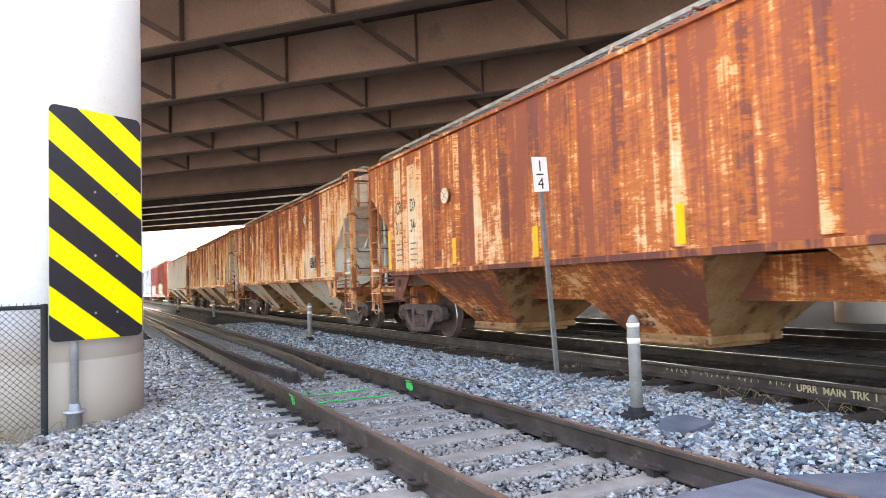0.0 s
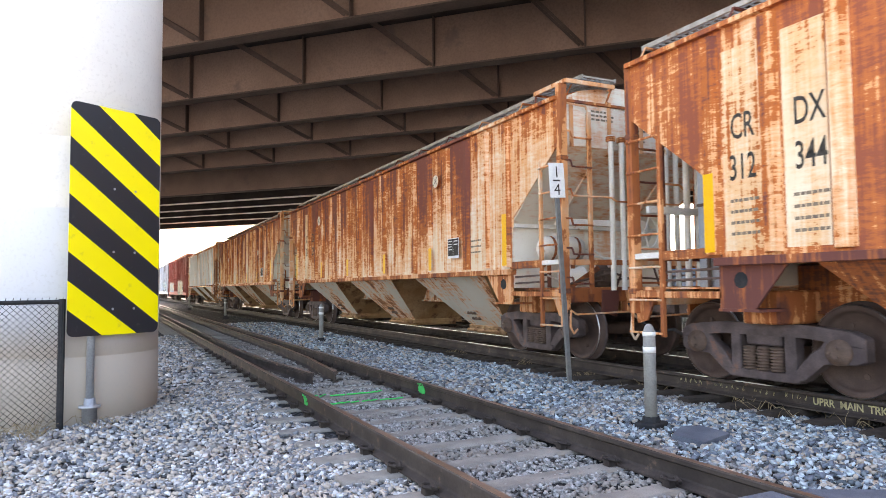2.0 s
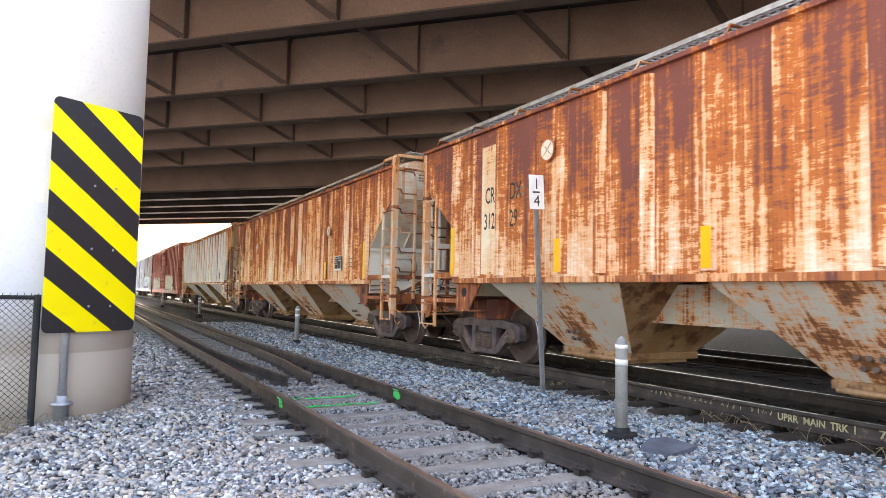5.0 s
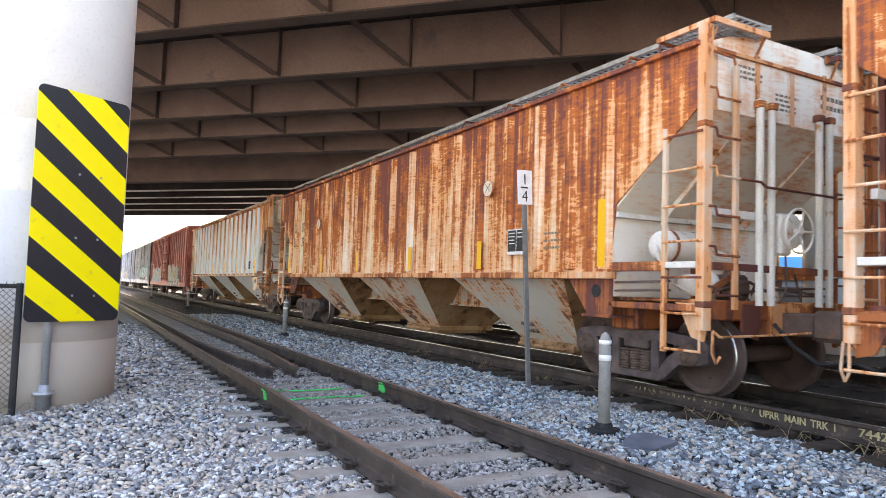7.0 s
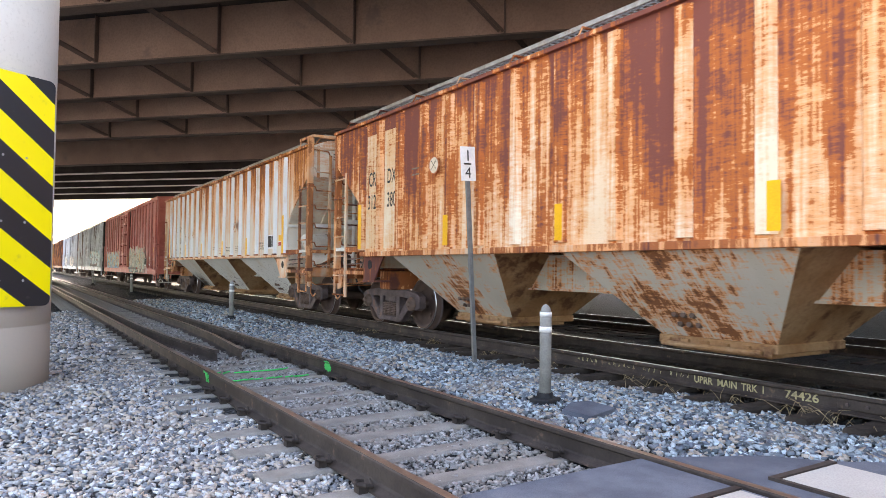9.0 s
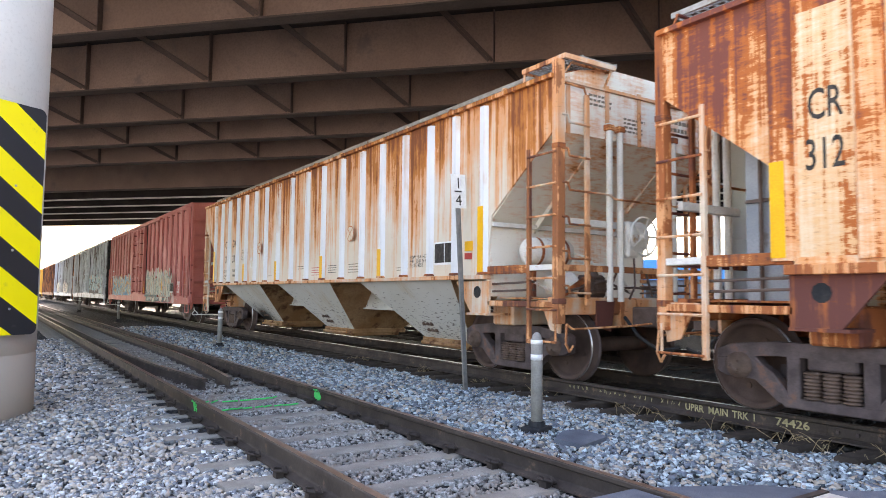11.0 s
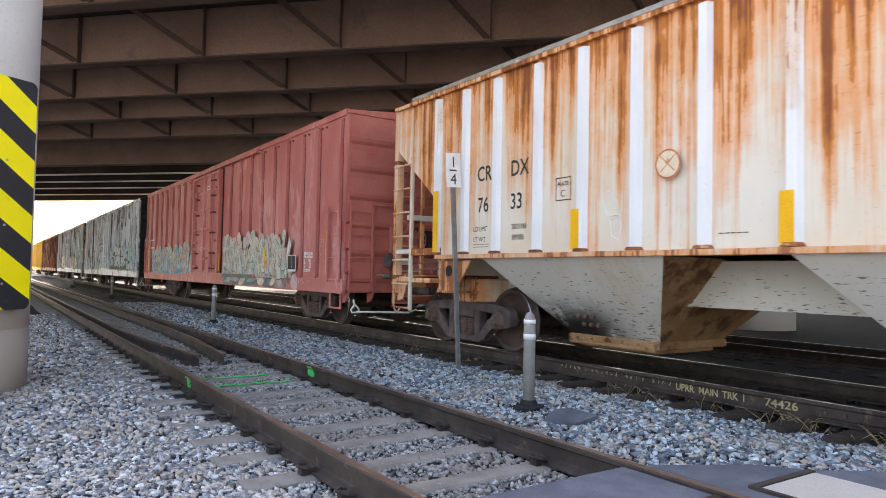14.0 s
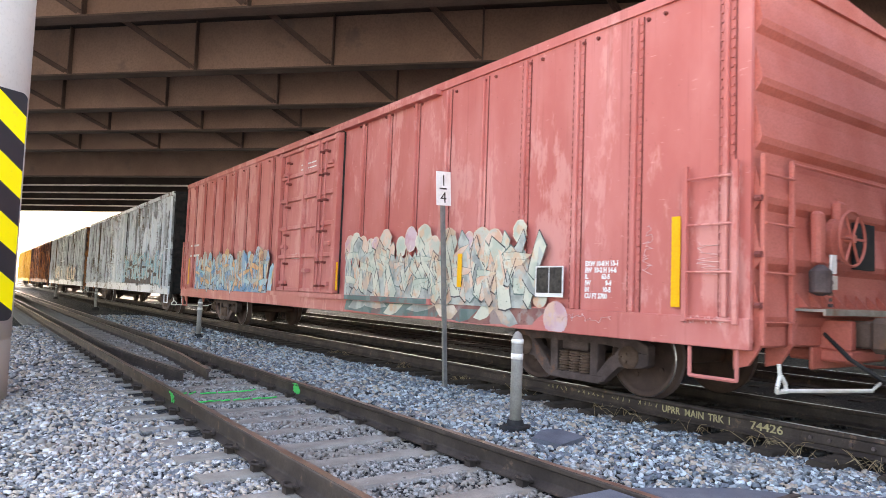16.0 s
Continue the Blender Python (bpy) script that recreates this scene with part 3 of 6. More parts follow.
# ---- road crossing panels ----
def crossing():
    c = tagged(empty("level_crossing"), "asphalt and concrete panels flush with the near rails", "level crossing", kind="structure")
    bm = bmesh.new()
    box(bm, 2.04, 3.40, -4, 2.86, -0.1, RAIL_A - 0.015, bev=0.01)
    part("asphalt_apron", bm, M_ASPH, c)
    bm = bmesh.new()
    prism(bm, [(3.51, -4), (6.2, -4), (6.2, 1.05), (4.9, 1.86), (4.36, 2.24), (4.18, 2.48), (3.51, 2.84)], -0.1, RAIL_A - 0.02, "z")
    part("asphalt_apron", bm, M_ASPH, c)
    for x0, x1 in ((2.12, 3.35), (3.72, 4.31)):
        bm = bmesh.new()
        box(bm, x0, x1, -4, 2.15, -0.05, RAIL_A - 0.004, bev=0.012)
        p = part("panel", bm, M_PANEL, c, "pale concrete panel")
        bm = bmesh.new()
        box(bm, x0 - 0.03, x1 + 0.03, 2.155, 2.20, -0.05, RAIL_A - 0.002)
        box(bm, x0 - 0.035, x0 - 0.003, -4, 2.155, -0.05, RAIL_A - 0.002)
        part("edge_strip", bm, M_RAIL, p)


crossing()

# ---- the overpass ----
UX, UY = 0.69, -0.724                                 # along the girders
NX, NY = 0.724, 0.69                                  # across them
SOFFIT = 7.2


def on_bridge(s, n, z):
    return Vector((UX * s + NX * n, UY * s + NY * n, z))


def skew(bm):
    for v in bm.verts:
        v.co = on_bridge(v.co.x, v.co.y, v.co.z)
    return bm


def girder(n, depth=1.45, s0=-75.0, s1=62.0, wide=0.42, braces=True, flange=None, web=None, shift=0.0):
    g = tagged(empty("bridge_girder"), "brown painted steel plate girder under the road deck", "girder", "overpass girders", "structure")
    bm = bmesh.new()
    box(bm, s0, s1, n - 0.012, n + 0.012, SOFFIT + 0.04, SOFFIT + depth)
    part("web", skew(bm), web or M_BEAM, g)
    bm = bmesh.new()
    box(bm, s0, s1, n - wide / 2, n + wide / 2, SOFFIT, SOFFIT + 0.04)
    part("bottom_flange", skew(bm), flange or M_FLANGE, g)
    if braces:
        s = -34.5 + shift
        while s < 30:
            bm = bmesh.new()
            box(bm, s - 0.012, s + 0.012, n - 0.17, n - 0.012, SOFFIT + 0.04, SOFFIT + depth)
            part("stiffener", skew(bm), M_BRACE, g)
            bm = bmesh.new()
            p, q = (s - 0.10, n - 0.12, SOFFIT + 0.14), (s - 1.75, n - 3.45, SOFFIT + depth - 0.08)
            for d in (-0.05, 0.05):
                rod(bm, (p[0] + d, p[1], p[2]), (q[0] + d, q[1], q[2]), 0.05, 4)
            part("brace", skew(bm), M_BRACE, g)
            s += 4.03
    return g


for n, shift in ((9.0, None), (13.05, -0.68), (16.85, -0.22), (20.35, 0.6), (23.4, 0.1), (26.8, 0.0)):
    girder(n, braces=shift is not None, shift=shift or 0.0)
girder(33.7, 2.0, braces=False)
# far girders: lit flanges and shaded webs, both done by colour
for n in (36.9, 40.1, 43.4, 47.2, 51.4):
    girder(n, braces=False, flange=M_LITFLANGE, web=M_DECK)
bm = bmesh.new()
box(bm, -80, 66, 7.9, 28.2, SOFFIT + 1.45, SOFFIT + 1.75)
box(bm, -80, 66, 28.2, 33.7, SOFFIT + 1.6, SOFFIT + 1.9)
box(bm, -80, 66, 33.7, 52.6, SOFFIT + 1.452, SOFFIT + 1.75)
tagged(part("bridge_deck", skew(bm), M_DECK), "concrete underside of the road deck, coloured dark for its shade", "bridge deck", kind="structure")


def column(x, y, r, label):
    c = tagged(empty("bridge_column"), label, "column", "overpass columns", "structure")
    bm = bmesh.new()
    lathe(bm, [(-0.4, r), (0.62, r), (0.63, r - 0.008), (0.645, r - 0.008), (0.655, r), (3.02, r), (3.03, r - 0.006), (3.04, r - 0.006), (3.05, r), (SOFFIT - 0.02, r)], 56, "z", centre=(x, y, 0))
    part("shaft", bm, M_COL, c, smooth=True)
    return c


m = Mat("shade_banded_column", 0.88, 0, 0.3)
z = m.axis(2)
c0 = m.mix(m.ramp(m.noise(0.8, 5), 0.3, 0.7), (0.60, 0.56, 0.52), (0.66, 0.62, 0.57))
# bright top and bluish shade below 2.25 m, put into the colour
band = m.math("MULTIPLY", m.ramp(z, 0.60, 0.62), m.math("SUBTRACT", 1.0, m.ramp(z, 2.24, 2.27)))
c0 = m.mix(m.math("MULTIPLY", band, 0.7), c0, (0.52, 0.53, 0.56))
# tan foot: shade on the column's lower part, put into the colour
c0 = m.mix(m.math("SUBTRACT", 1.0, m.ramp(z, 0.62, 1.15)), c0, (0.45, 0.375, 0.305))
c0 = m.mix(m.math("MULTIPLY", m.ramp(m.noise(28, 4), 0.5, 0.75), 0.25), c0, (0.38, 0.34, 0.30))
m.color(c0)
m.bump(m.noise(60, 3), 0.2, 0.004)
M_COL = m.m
column(-0.495, 9.44, 1.0, "thick round concrete column with its shaded band and foot in the colour")
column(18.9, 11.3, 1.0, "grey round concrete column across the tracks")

# ---- the far side ----
def far_building():
    b = tagged(empty("commercial_building"), "low grey building with a bright blue fascia beyond the tracks", "building")
    bm = bmesh.new()
    box(bm, 62, 74, -30, 120, -0.2, 3.3)
    part("wall", bm, M_FARWALL, b)
    bm = bmesh.new()
    box(bm, 61.6, 74.2, -30, 120, 3.3, 5.6)
    part("fascia", bm, M_BLUE, b, "bright blue metal fascia")
    for k in range(18):
        bm = bmesh.new()
        box(bm, 61.93, 62.02, -20 + 7.5 * k, -16 + 7.5 * k, 0.4, 2.6)
        part("window", bm, M_BLACK, b)


far_building()

# ---- hazard marker, posts, fence ----
m = Mat("striped_sheeting", 0.42, 0, 0.6)
sep = m.node("ShaderNodeSeparateXYZ")
m.put(m.coords(), sep.inputs[0])
drop = m.math("SUBTRACT", m.math("SUBTRACT", 3.30, sep.outputs[2]), m.math("MULTIPLY", m.math("ADD", sep.outputs[0], 0.524), 0.755))
ph = m.math("FRACT", m.math("DIVIDE", m.math("ADD", drop, 6.13), 0.613))
c0 = m.mix(m.ramp(ph, 0.495, 0.505), (0.95, 0.76, 0.0), (0.014, 0.014, 0.018))
c0 = m.mix(m.math("MULTIPLY", m.ramp(m.noise(9, 5, 0.7), 0.58, 0.75), 0.25), c0, (0.12, 0.10, 0.10))
m.color(c0)
m.rough(m.math("ADD", 0.32, m.math("MULTIPLY", m.noise(4, 4), 0.2)))
M_STRIPE = m.m


def hazard_sign():
    a, b = Vector((-0.452, 8.2, 0)), Vector((0.452, 8.73, 0))
    yaw = math.degrees(math.atan2(b.y - a.y, b.x - a.x))
    w = (b - a).length / 2
    mid = (a + b) / 2
    e = tagged(empty("hazard_sign", pose(mid.x, mid.y, 0, 0, 0, yaw)), "tall yellow and black diagonally striped hazard sign on a galvanised pipe", "sign")
    bm = bmesh.new()
    z0, z1, r = 0.87, 3.38, 0.07
    poly = []
    for cx, cz, a0 in ((w - r, z0 + r, -90), (w - r, z1 - r, 0), (-w + r, z1 - r, 90), (-w + r, z0 + r, 180)):
        for k in range(6):
            t = radians(a0 + 18 * k)
            poly.append((cx + r * math.cos(t), cz + r * math.sin(t)))
    prism(bm, poly, -0.006, 0.0, "y")
    part("plate", bm, M_STRIPE, e)
    for bx in (-0.03, 0.22):
        for bz in (1.15, 1.78, 2.48):
            bm = bmesh.new()
            lathe(bm, [(-0.012, 0.010), (-0.010, 0.014), (-0.005, 0.014)], 8, "y", centre=(bx, 0, bz))
            part("bolt", bm, M_GALV, e)
    bm = bmesh.new()
    lathe(bm, [(0.0, 0.04), (3.1, 0.04)], 16, "z", centre=(-0.23, 0.06, 0))
    part("pipe", bm, M_GALV, e, smooth=True)
    bm = bmesh.new()
    lathe(bm, [(-0.12, 0.075), (0.1, 0.075), (0.1, 0.11), (0.125, 0.11), (0.125, 0.06), (0.2, 0.055)], 16, "z", centre=(-0.23, 0.06, 0))
    part("base_flange", bm, M_GALV, e, smooth=True)


hazard_sign()


def mile_post():
    e = tagged(empty("fraction_post", pose(5.60, 7.74, -0.05, 0, -3.4, 0)), "white quarter-mile plate on a slim grey steel post", "sign post")
    bm = bmesh.new()
    prism(bm, [(-0.03, -0.02), (0.03, -0.02), (0.03, 0.02), (0.015, 0.02), (0.015, -0.005), (-0.015, -0.005), (-0.015, 0.02), (-0.03, 0.02)], 0, 2.66, "z")
    part("post", bm, M_SIGNPOST, e)
    bm = bmesh.new()
    box(bm, -0.125, 0.125, -0.030, -0.024, 2.62, 3.10, bev=0.002)
    p = part("plate", bm, M_WHITE, e, "white plate with a black fraction")
    face = Matrix(((1, 0, 0, 0), (0, 0, -1, -0.0325), (0, 1, 0, 0), (0, 0, 0, 1)))
    lettering("1", 0.22, M_INK, e, face @ pose(-0.055, 2.90, 0), name="numeral")
    lettering("4", 0.22, M_INK, e, face @ pose(-0.06, 2.66, 0), name="numeral")
    bm = bmesh.new()
    box(bm, -0.07, 0.05, -0.033, -0.031, 2.845, 2.868)
    part("fraction_bar", bm, M_INK, p)


mile_post()


def bollard():
    e = tagged(empty("bollard"), "grey tubular marker post with two white reflective bands", "bollard", "marker posts between the tracks")
    bm = bmesh.new()
    lathe(bm, [(-0.05, 0.058), (0.86, 0.058), (0.90, 0.054), (0.94, 0.042), (0.965, 0.022), (0.972, 0.004)], 20, "z")
    part("tube", bm, M_BOLL, e, smooth=True)
    for z0, z1 in ((0.70, 0.755), (0.855, 0.895)):
        bm = bmesh.new()
        lathe(bm, [(z0, 0.0605), (z1, 0.0605)], 20, "z")
        part("band", bm, M_WHITE, e, "white reflective band", smooth=True)
    bm = bmesh.new()
    box(bm, -0.13, 0.13, -0.11, 0.11, -0.06, 0.06, bev=0.012)
    lathe(bm, [(0.05, 0.09), (0.11, 0.075)], 12, "z")
    part("foot", bm, M_BLACK, e, "black rubber foot")
    return e


b0 = bollard()
b0.matrix_basis = pose(4.52, 5.03, 0.02, 0, 0, 20)
copy_thing(b0, pose(4.78, 17.1, 0.0, 0, 1.5, 50))
copy_thing(b0, pose(4.95, 34.5, 0.0, 0, -1, 10))
copy_thing(b0, pose(5.0, 52.0, 0.0))

bm = bmesh.new()
prism(bm, [(-0.23, -0.16), (0.2, -0.2), (0.27, 0.1), (0.1, 0.2), (-0.2, 0.14)], 0.0, 0.05, "z")
o = tagged(part("rubber_slab", bm, M_ASPH), "flat dark slab lying on the stones beside the bollard", "slab")
o.matrix_basis = pose(4.55, 4.5, 0.02, 3, -2, 20)


def fence():
    e = tagged(empty("chain_link_fence"), "black chain link fence with a top rail beside the column", "fence")
    p0, p1 = Vector((-0.50, 8.28, 0)), Vector((-4.2, 7.3, 0))
    d = (p1 - p0)
    ln = d.length
    u = d.normalized()
    top = 1.24
    for s in (0.0, ln):
        bm = bmesh.new()
        q = p0 + u * s
        rod(bm, (q.x, q.y, -0.15), (q.x, q.y, top + 0.03), 0.035, 10)
        part("post", bm, M_BLACK, e)
    bm = bmesh.new()
    rod(bm, p0 + Vector((0, 0, top)), p1 + Vector((0, 0, top)), 0.022, 8)
    part("top_rail", bm, M_BLACK, e)
    bm = bmesh.new()
    c, k = 0.064, 0
    s = -top
    while s < ln:
        for dr in (1, -1):
            a0, a1 = s, s + top
            lo, hi = max(a0, 0), min(a1, ln)
            if hi > lo:
                za = (lo - a0) if dr > 0 else top - (lo - a0)
                zb = (hi - a0) if dr > 0 else top - (hi - a0)
                rod(bm, p0 + u * lo + Vector((0, 0, za)), p0 + u * hi + Vector((0, 0, zb)), 0.003, 3)
        s += c
    tagged(part("mesh", bm, M_BLACK, e), kind="stuff")
    bm = bmesh.new()
    for k in range(int(ln / c)):
        q = p0 + u * (k * c)
        rod(bm, (q.x, q.y, top), (q.x + 0.01, q.y, top + 0.045), 0.004, 3)
    tagged(part("barb", bm, M_BLACK, e), kind="stuff")


fence()

# spray marks on the near rails and ties
for x, y in ((TRACK_A - 0.7525 - 0.012, 7.70), (TRACK_A + 0.7525 - 0.012, 7.88)):
    bm = bmesh.new()
    for k in range(16):                              # ragged overlapping dabs
        py, pz, r = y + random.uniform(-0.075, 0.075), RAIL_A - random.uniform(0.06, 0.125), random.uniform(0.015, 0.036)
        ring = [(py + r * random.uniform(0.6, 1.3) * math.cos(a), pz + r * random.uniform(0.6, 1.2) * math.sin(a)) for a in (0, 0.9, 1.8, 2.7, 3.6, 4.5, 5.4)]
        prism(bm, ring, x - 0.002 - 0.0004 * k, x, "x")
    for k in range(4):
        py = y - 0.07 + 0.045 * k
        box(bm, x - 0.030, x - 0.0245, py - 0.018, py + random.uniform(0.0, 0.02), RAIL_A - 0.033, RAIL_A - random.uniform(0.012, 0.022))
    tagged(part("paint_mark", bm, M_GREEN), "green spray paint patch on the rail web", "paint mark", "green survey marks", "stuff")
for y in (7.88, 8.49):
    bm = bmesh.new()
    for k in range(9):
        x0 = 2.2 + 0.11 * k + random.uniform(-0.03, 0.03)
        a = random.uniform(-0.9, 0.9)
        rod(bm, (x0, y - 0.06, 0.016), (x0 + 0.11, y + 0.09 * a, 0.016), 0.009, 4)
    tagged(part("paint_mark", bm, M_GREEN), "scribbled green survey writing on a concrete tie", "paint mark", "green survey marks", "stuff")

# stencils on the rail web of the train's track
WEB = TRACK_B - 0.7525 - 0.0125
wm = lambda y, z: side_text(y, z, WEB)
zt = RAIL_B - 0.125
bm = bmesh.new()
for k in range(23):
    if k not in (5, 6, 13, 18):
        y = 6.62 - 0.078 * k
        for q in range(3):
            a, b = random.uniform(0, 0.045), random.uniform(0.02, 0.065)
            rod(bm, (WEB - 0.001, y - a, zt + 0.022 + random.uniform(0, 0.02)), (WEB - 0.001, y - random.uniform(0, 0.045), zt + 0.022 + b), 0.003, 4)
tagged(part("rail_writing", bm, M_STENCIL), "small faded handwritten white notes on the rail web", "writing", kind="stuff")
holder = tagged(empty("rail_stencil"), "faded yellow stencilled track letters on the rail web", "writing")
at = 4.80
for word, size, squeeze, gap in (("UPRR", 0.105, 0.92, 0.29), ("MAIN", 0.105, 0.92, 0.285), ("TRK", 0.105, 0.92, 0.22), ("1", 0.105, 0.92, 0.245), ("74426", 0.115, 1.18, 0.3)):
    tagged(lettering(word, size, M_STENCIL, holder, wm(at, zt), squeeze=squeeze, bold=0.0022), kind="stuff")
    at -= gap


# joint bars with bolts on the train's near rail
joint = tagged(empty("rail_joint"), "bolted steel joint bar on the rail web", "rail joint", kind="structure")
bm = bmesh.new()
box(bm, WEB - 0.022, WEB + 0.004, 2.35, 3.25, RAIL_B - 0.135, RAIL_B - 0.045, bev=0.005)
part("joint_bar", bm, M_RAIL, joint)
for y in (2.45, 2.62, 2.8, 2.98, 3.15):
    bm = bmesh.new()
    rod(bm, (WEB - 0.045, y, RAIL_B - 0.09), (WEB - 0.02, y, RAIL_B - 0.09), 0.018, 6)
    part("bolt", bm, M_STEEL, joint)


def weeds(spots, label):
    rng = random.Random(4)
    bm = bmesh.new()
    for x, y, n, h in spots:
        for k in range(n):
            px, py = x + rng.gauss(0, 0.10), y + rng.gauss(0, 0.16)
            a, l = rng.uniform(0, math.tau), h * rng.uniform(0.4, 1.2)
            lean = rng.uniform(0.3, 1.3)
            z = ground_height(px, py) + 0.02
            p, q = Vector((px, py, z)), Vector((px + l * lean * 0.6 * math.cos(a), py + l * lean * 0.6 * math.sin(a), z + l * 0.5))
            rod(bm, p, q, 0.003, 3)
            rod(bm, q, q + Vector((0.4 * l * math.cos(a), 0.4 * l * math.sin(a), rng.uniform(-0.05, 0.05))), 0.0022, 3)
    tagged(part("dry_weeds", bm, M_STRAW), label, "weeds", kind="stuff")


weeds([(6.35, 2.6, 26, 0.16), (6.36, 3.4, 34, 0.2), (6.33, 4.2, 14, 0.14), (6.36, 5.4, 20, 0.16), (6.35, 7.0, 22, 0.15), (6.34, 8.4, 20, 0.15), (6.36, 10.2, 22, 0.16), (6.36, 12.5, 22, 0.16),
       (6.75, 4.6, 24, 0.14), (6.8, 7.4, 24, 0.14), (6.8, 9.6, 20, 0.14), (5.1, 5.2, 5, 0.12), (6.1, 4.9, 8, 0.22)], "dry brown weeds along the rail of the train's track")
weeds([(-0.75, 8.1, 60, 0.2), (-1.2, 7.9, 70, 0.22), (-1.7, 7.8, 60, 0.22), (-2.3, 7.6, 50, 0.2), (-0.1, 8.25, 18, 0.12)], "dry straw at the foot of the fence")

# ---- rolling stock parts ----
SIDE = 1.575


def mesh_of(bm, mats, name, smooth=False):
    me = bpy.data.meshes.new(name)
    bmesh.ops.recalc_face_normals(bm, faces=bm.faces)
    bm.to_mesh(me)
    bm.free()
    for mt in mats:
        me.materials.append(mt)
    if smooth:
        for p in me.polygons:
            p.use_smooth = len(p.vertices) == 4
    return me


def wheelset_mesh():
    bm = bmesh.new()
    R = 0.457
    for s in (-1, 1):
        prof = [(-0.73, 0.11), (-0.735, 0.36), (-0.78, 0.385), (-0.815, 0.40), (-0.815, R - 0.01), (-0.805, R), (-0.70, R + 0.004), (-0.695, R + 0.028), (-0.675, R + 0.03), (-0.665, R), (-0.665, 0.39), (-0.69, 0.37), (-0.70, 0.14)]
        prof = [(a * -s, r) for a, r in prof]
        lathe(bm, prof, 40, "x", mis=[0, 0, 0, 0, 1, 0, 2, 2, 0, 0, 0, 0])
        for k in range(4):                              # lightening marks cast in the plate
            a = k * math.pi / 2 + 0.3
            rod(bm, (s * 0.735, 0.25 * math.cos(a), 0.25 * math.sin(a)), (s * 0.748, 0.25 * math.cos(a), 0.25 * math.sin(a)), 0.03, 8)
    lathe(bm, [(-0.98, 0.07), (-0.78, 0.085), (-0.7, 0.10), (0.7, 0.10), (0.78, 0.085), (0.98, 0.07)], 14, "x")
    return mesh_of(bm, [M_WHEEL, M_TREAD, M_STEEL], "wheelset", True)


def side_frame_mesh():
    """Cast side frame: arched top chord, V-shaped tension legs, two windows and a spring opening."""
    bm = bmesh.new()
    x0, x1 = -0.07, 0.07
    top = [(-1.12, 0.60), (-0.98, 0.66), (-0.55, 0.70), (0.55, 0.70), (0.98, 0.66), (1.12, 0.60), (1.12, 0.50), (0.95, 0.53), (0.5, 0.57), (-0.5, 0.57), (-0.95, 0.53), (-1.12, 0.50)]
    prism(bm, top, x0, x1, "x")
    for s in (-1, 1):
        leg = [(s * 1.12, 0.52), (s * 1.12, 0.38), (s * 1.02, 0.34), (s * 0.70, 0.34), (s * 0.48, 0.13), (s * 0.36, 0.13), (s * 0.36, 0.20), (s * 0.55, 0.42), (s * 0.72, 0.52)]
        prism(bm, leg, x0, x1, "x")
        prism(bm, [(s * 0.27, 0.60), (s * 0.40, 0.60), (s * 0.40, 0.16), (s * 0.27, 0.16)], x0 - 0.003, x1 + 0.003, "x")
        prism(bm, [(s * 0.72, 0.56), (s * 0.84, 0.56), (s * 0.66, 0.36), (s * 0.57, 0.40)], x0 + 0.003, x1 - 0.003, "x")
    prism(bm, [(-0.5, 0.20), (0.5, 0.20), (0.42, 0.10), (-0.42, 0.10)], x0 - 0.006, x1 + 0.006, "x")
    bmesh.ops.bevel(bm, geom=list(bm.edges), offset=0.012, segments=1, affect="EDGES")
    return mesh_of(bm, [M_STEEL], "side_frame")


def spring_mesh():
    bm = bmesh.new()
    prof = []
    for k in range(8):
        z = 0.20 + 0.032 * k
        prof += [(z, 0.050), (z + 0.007, 0.080), (z + 0.021, 0.080), (z + 0.028, 0.050)]
    lathe(bm, prof, 12, "z")
    return mesh_of(bm, [M_SPRING], "spring", True)


def bolster_mesh():
    bm = bmesh.new()
    box(bm, -1.02, 1.02, -0.22, 0.22, 0.46, 0.66, bev=0.02)
    box(bm, -0.75, 0.75, -0.62, -0.50, 0.35, 0.47)
    box(bm, -0.75, 0.75, 0.50, 0.62, 0.35, 0.47)
    return mesh_of(bm, [M_STEEL], "bolster")


def bearing_mesh():
    bm = bmesh.new()
    lathe(bm, [(-0.13, 0.03), (-0.12, 0.085), (-0.09, 0.09), (-0.085, 0.125), (0.05, 0.13), (0.05, 0.08)], 20, "x")
    for k in range(3):
        a = k * math.tau / 3
        rod(bm, (-0.115, 0.05 * math.cos(a), 0.05 * math.sin(a)), (-0.15, 0.05 * math.cos(a), 0.05 * math.sin(a)), 0.015, 6)
    return mesh_of(bm, [M_SPRING], "bearing", True)


M_SPRING = mottled("rust_brown_steel", (0.10, 0.065, 0.05), (0.15, 0.10, 0.08), 6, 0.75, c=(0.20, 0.10, 0.06))
WHEELSET, FRAME, SPRING, BOLSTER, BEARING = wheelset_mesh(), side_frame_mesh(), spring_mesh(), bolster_mesh(), bearing_mesh()
WHEELSETS = []


def truck(car, y):
    t = part("truck", None, None, car, "dark cast steel four-wheel truck", data=BOLSTER)
    t.location = (0, y, 0)
    for s in (-1, 1):
        f = part("side_frame", None, None, t, data=FRAME)
        f.location = (s * 0.97, 0, 0)
        for dy in (-0.17, 0.0, 0.17):
            f = part("spring", None, None, t, data=SPRING)
            f.location = (s * 1.0, dy, 0)
        for e in (-0.87, 0.87):
            f = part("bearing", None, None, t, data=BEARING)
            f.location = (s * 1.0, e, 0.457)
            f.rotation_euler = (0, 0, 0 if s < 0 else math.pi)
    for e in (-0.87, 0.87):
        w = part("wheelset", None, None, t, data=WHEELSET)
        WHEELSETS.append((w, e))
    return t


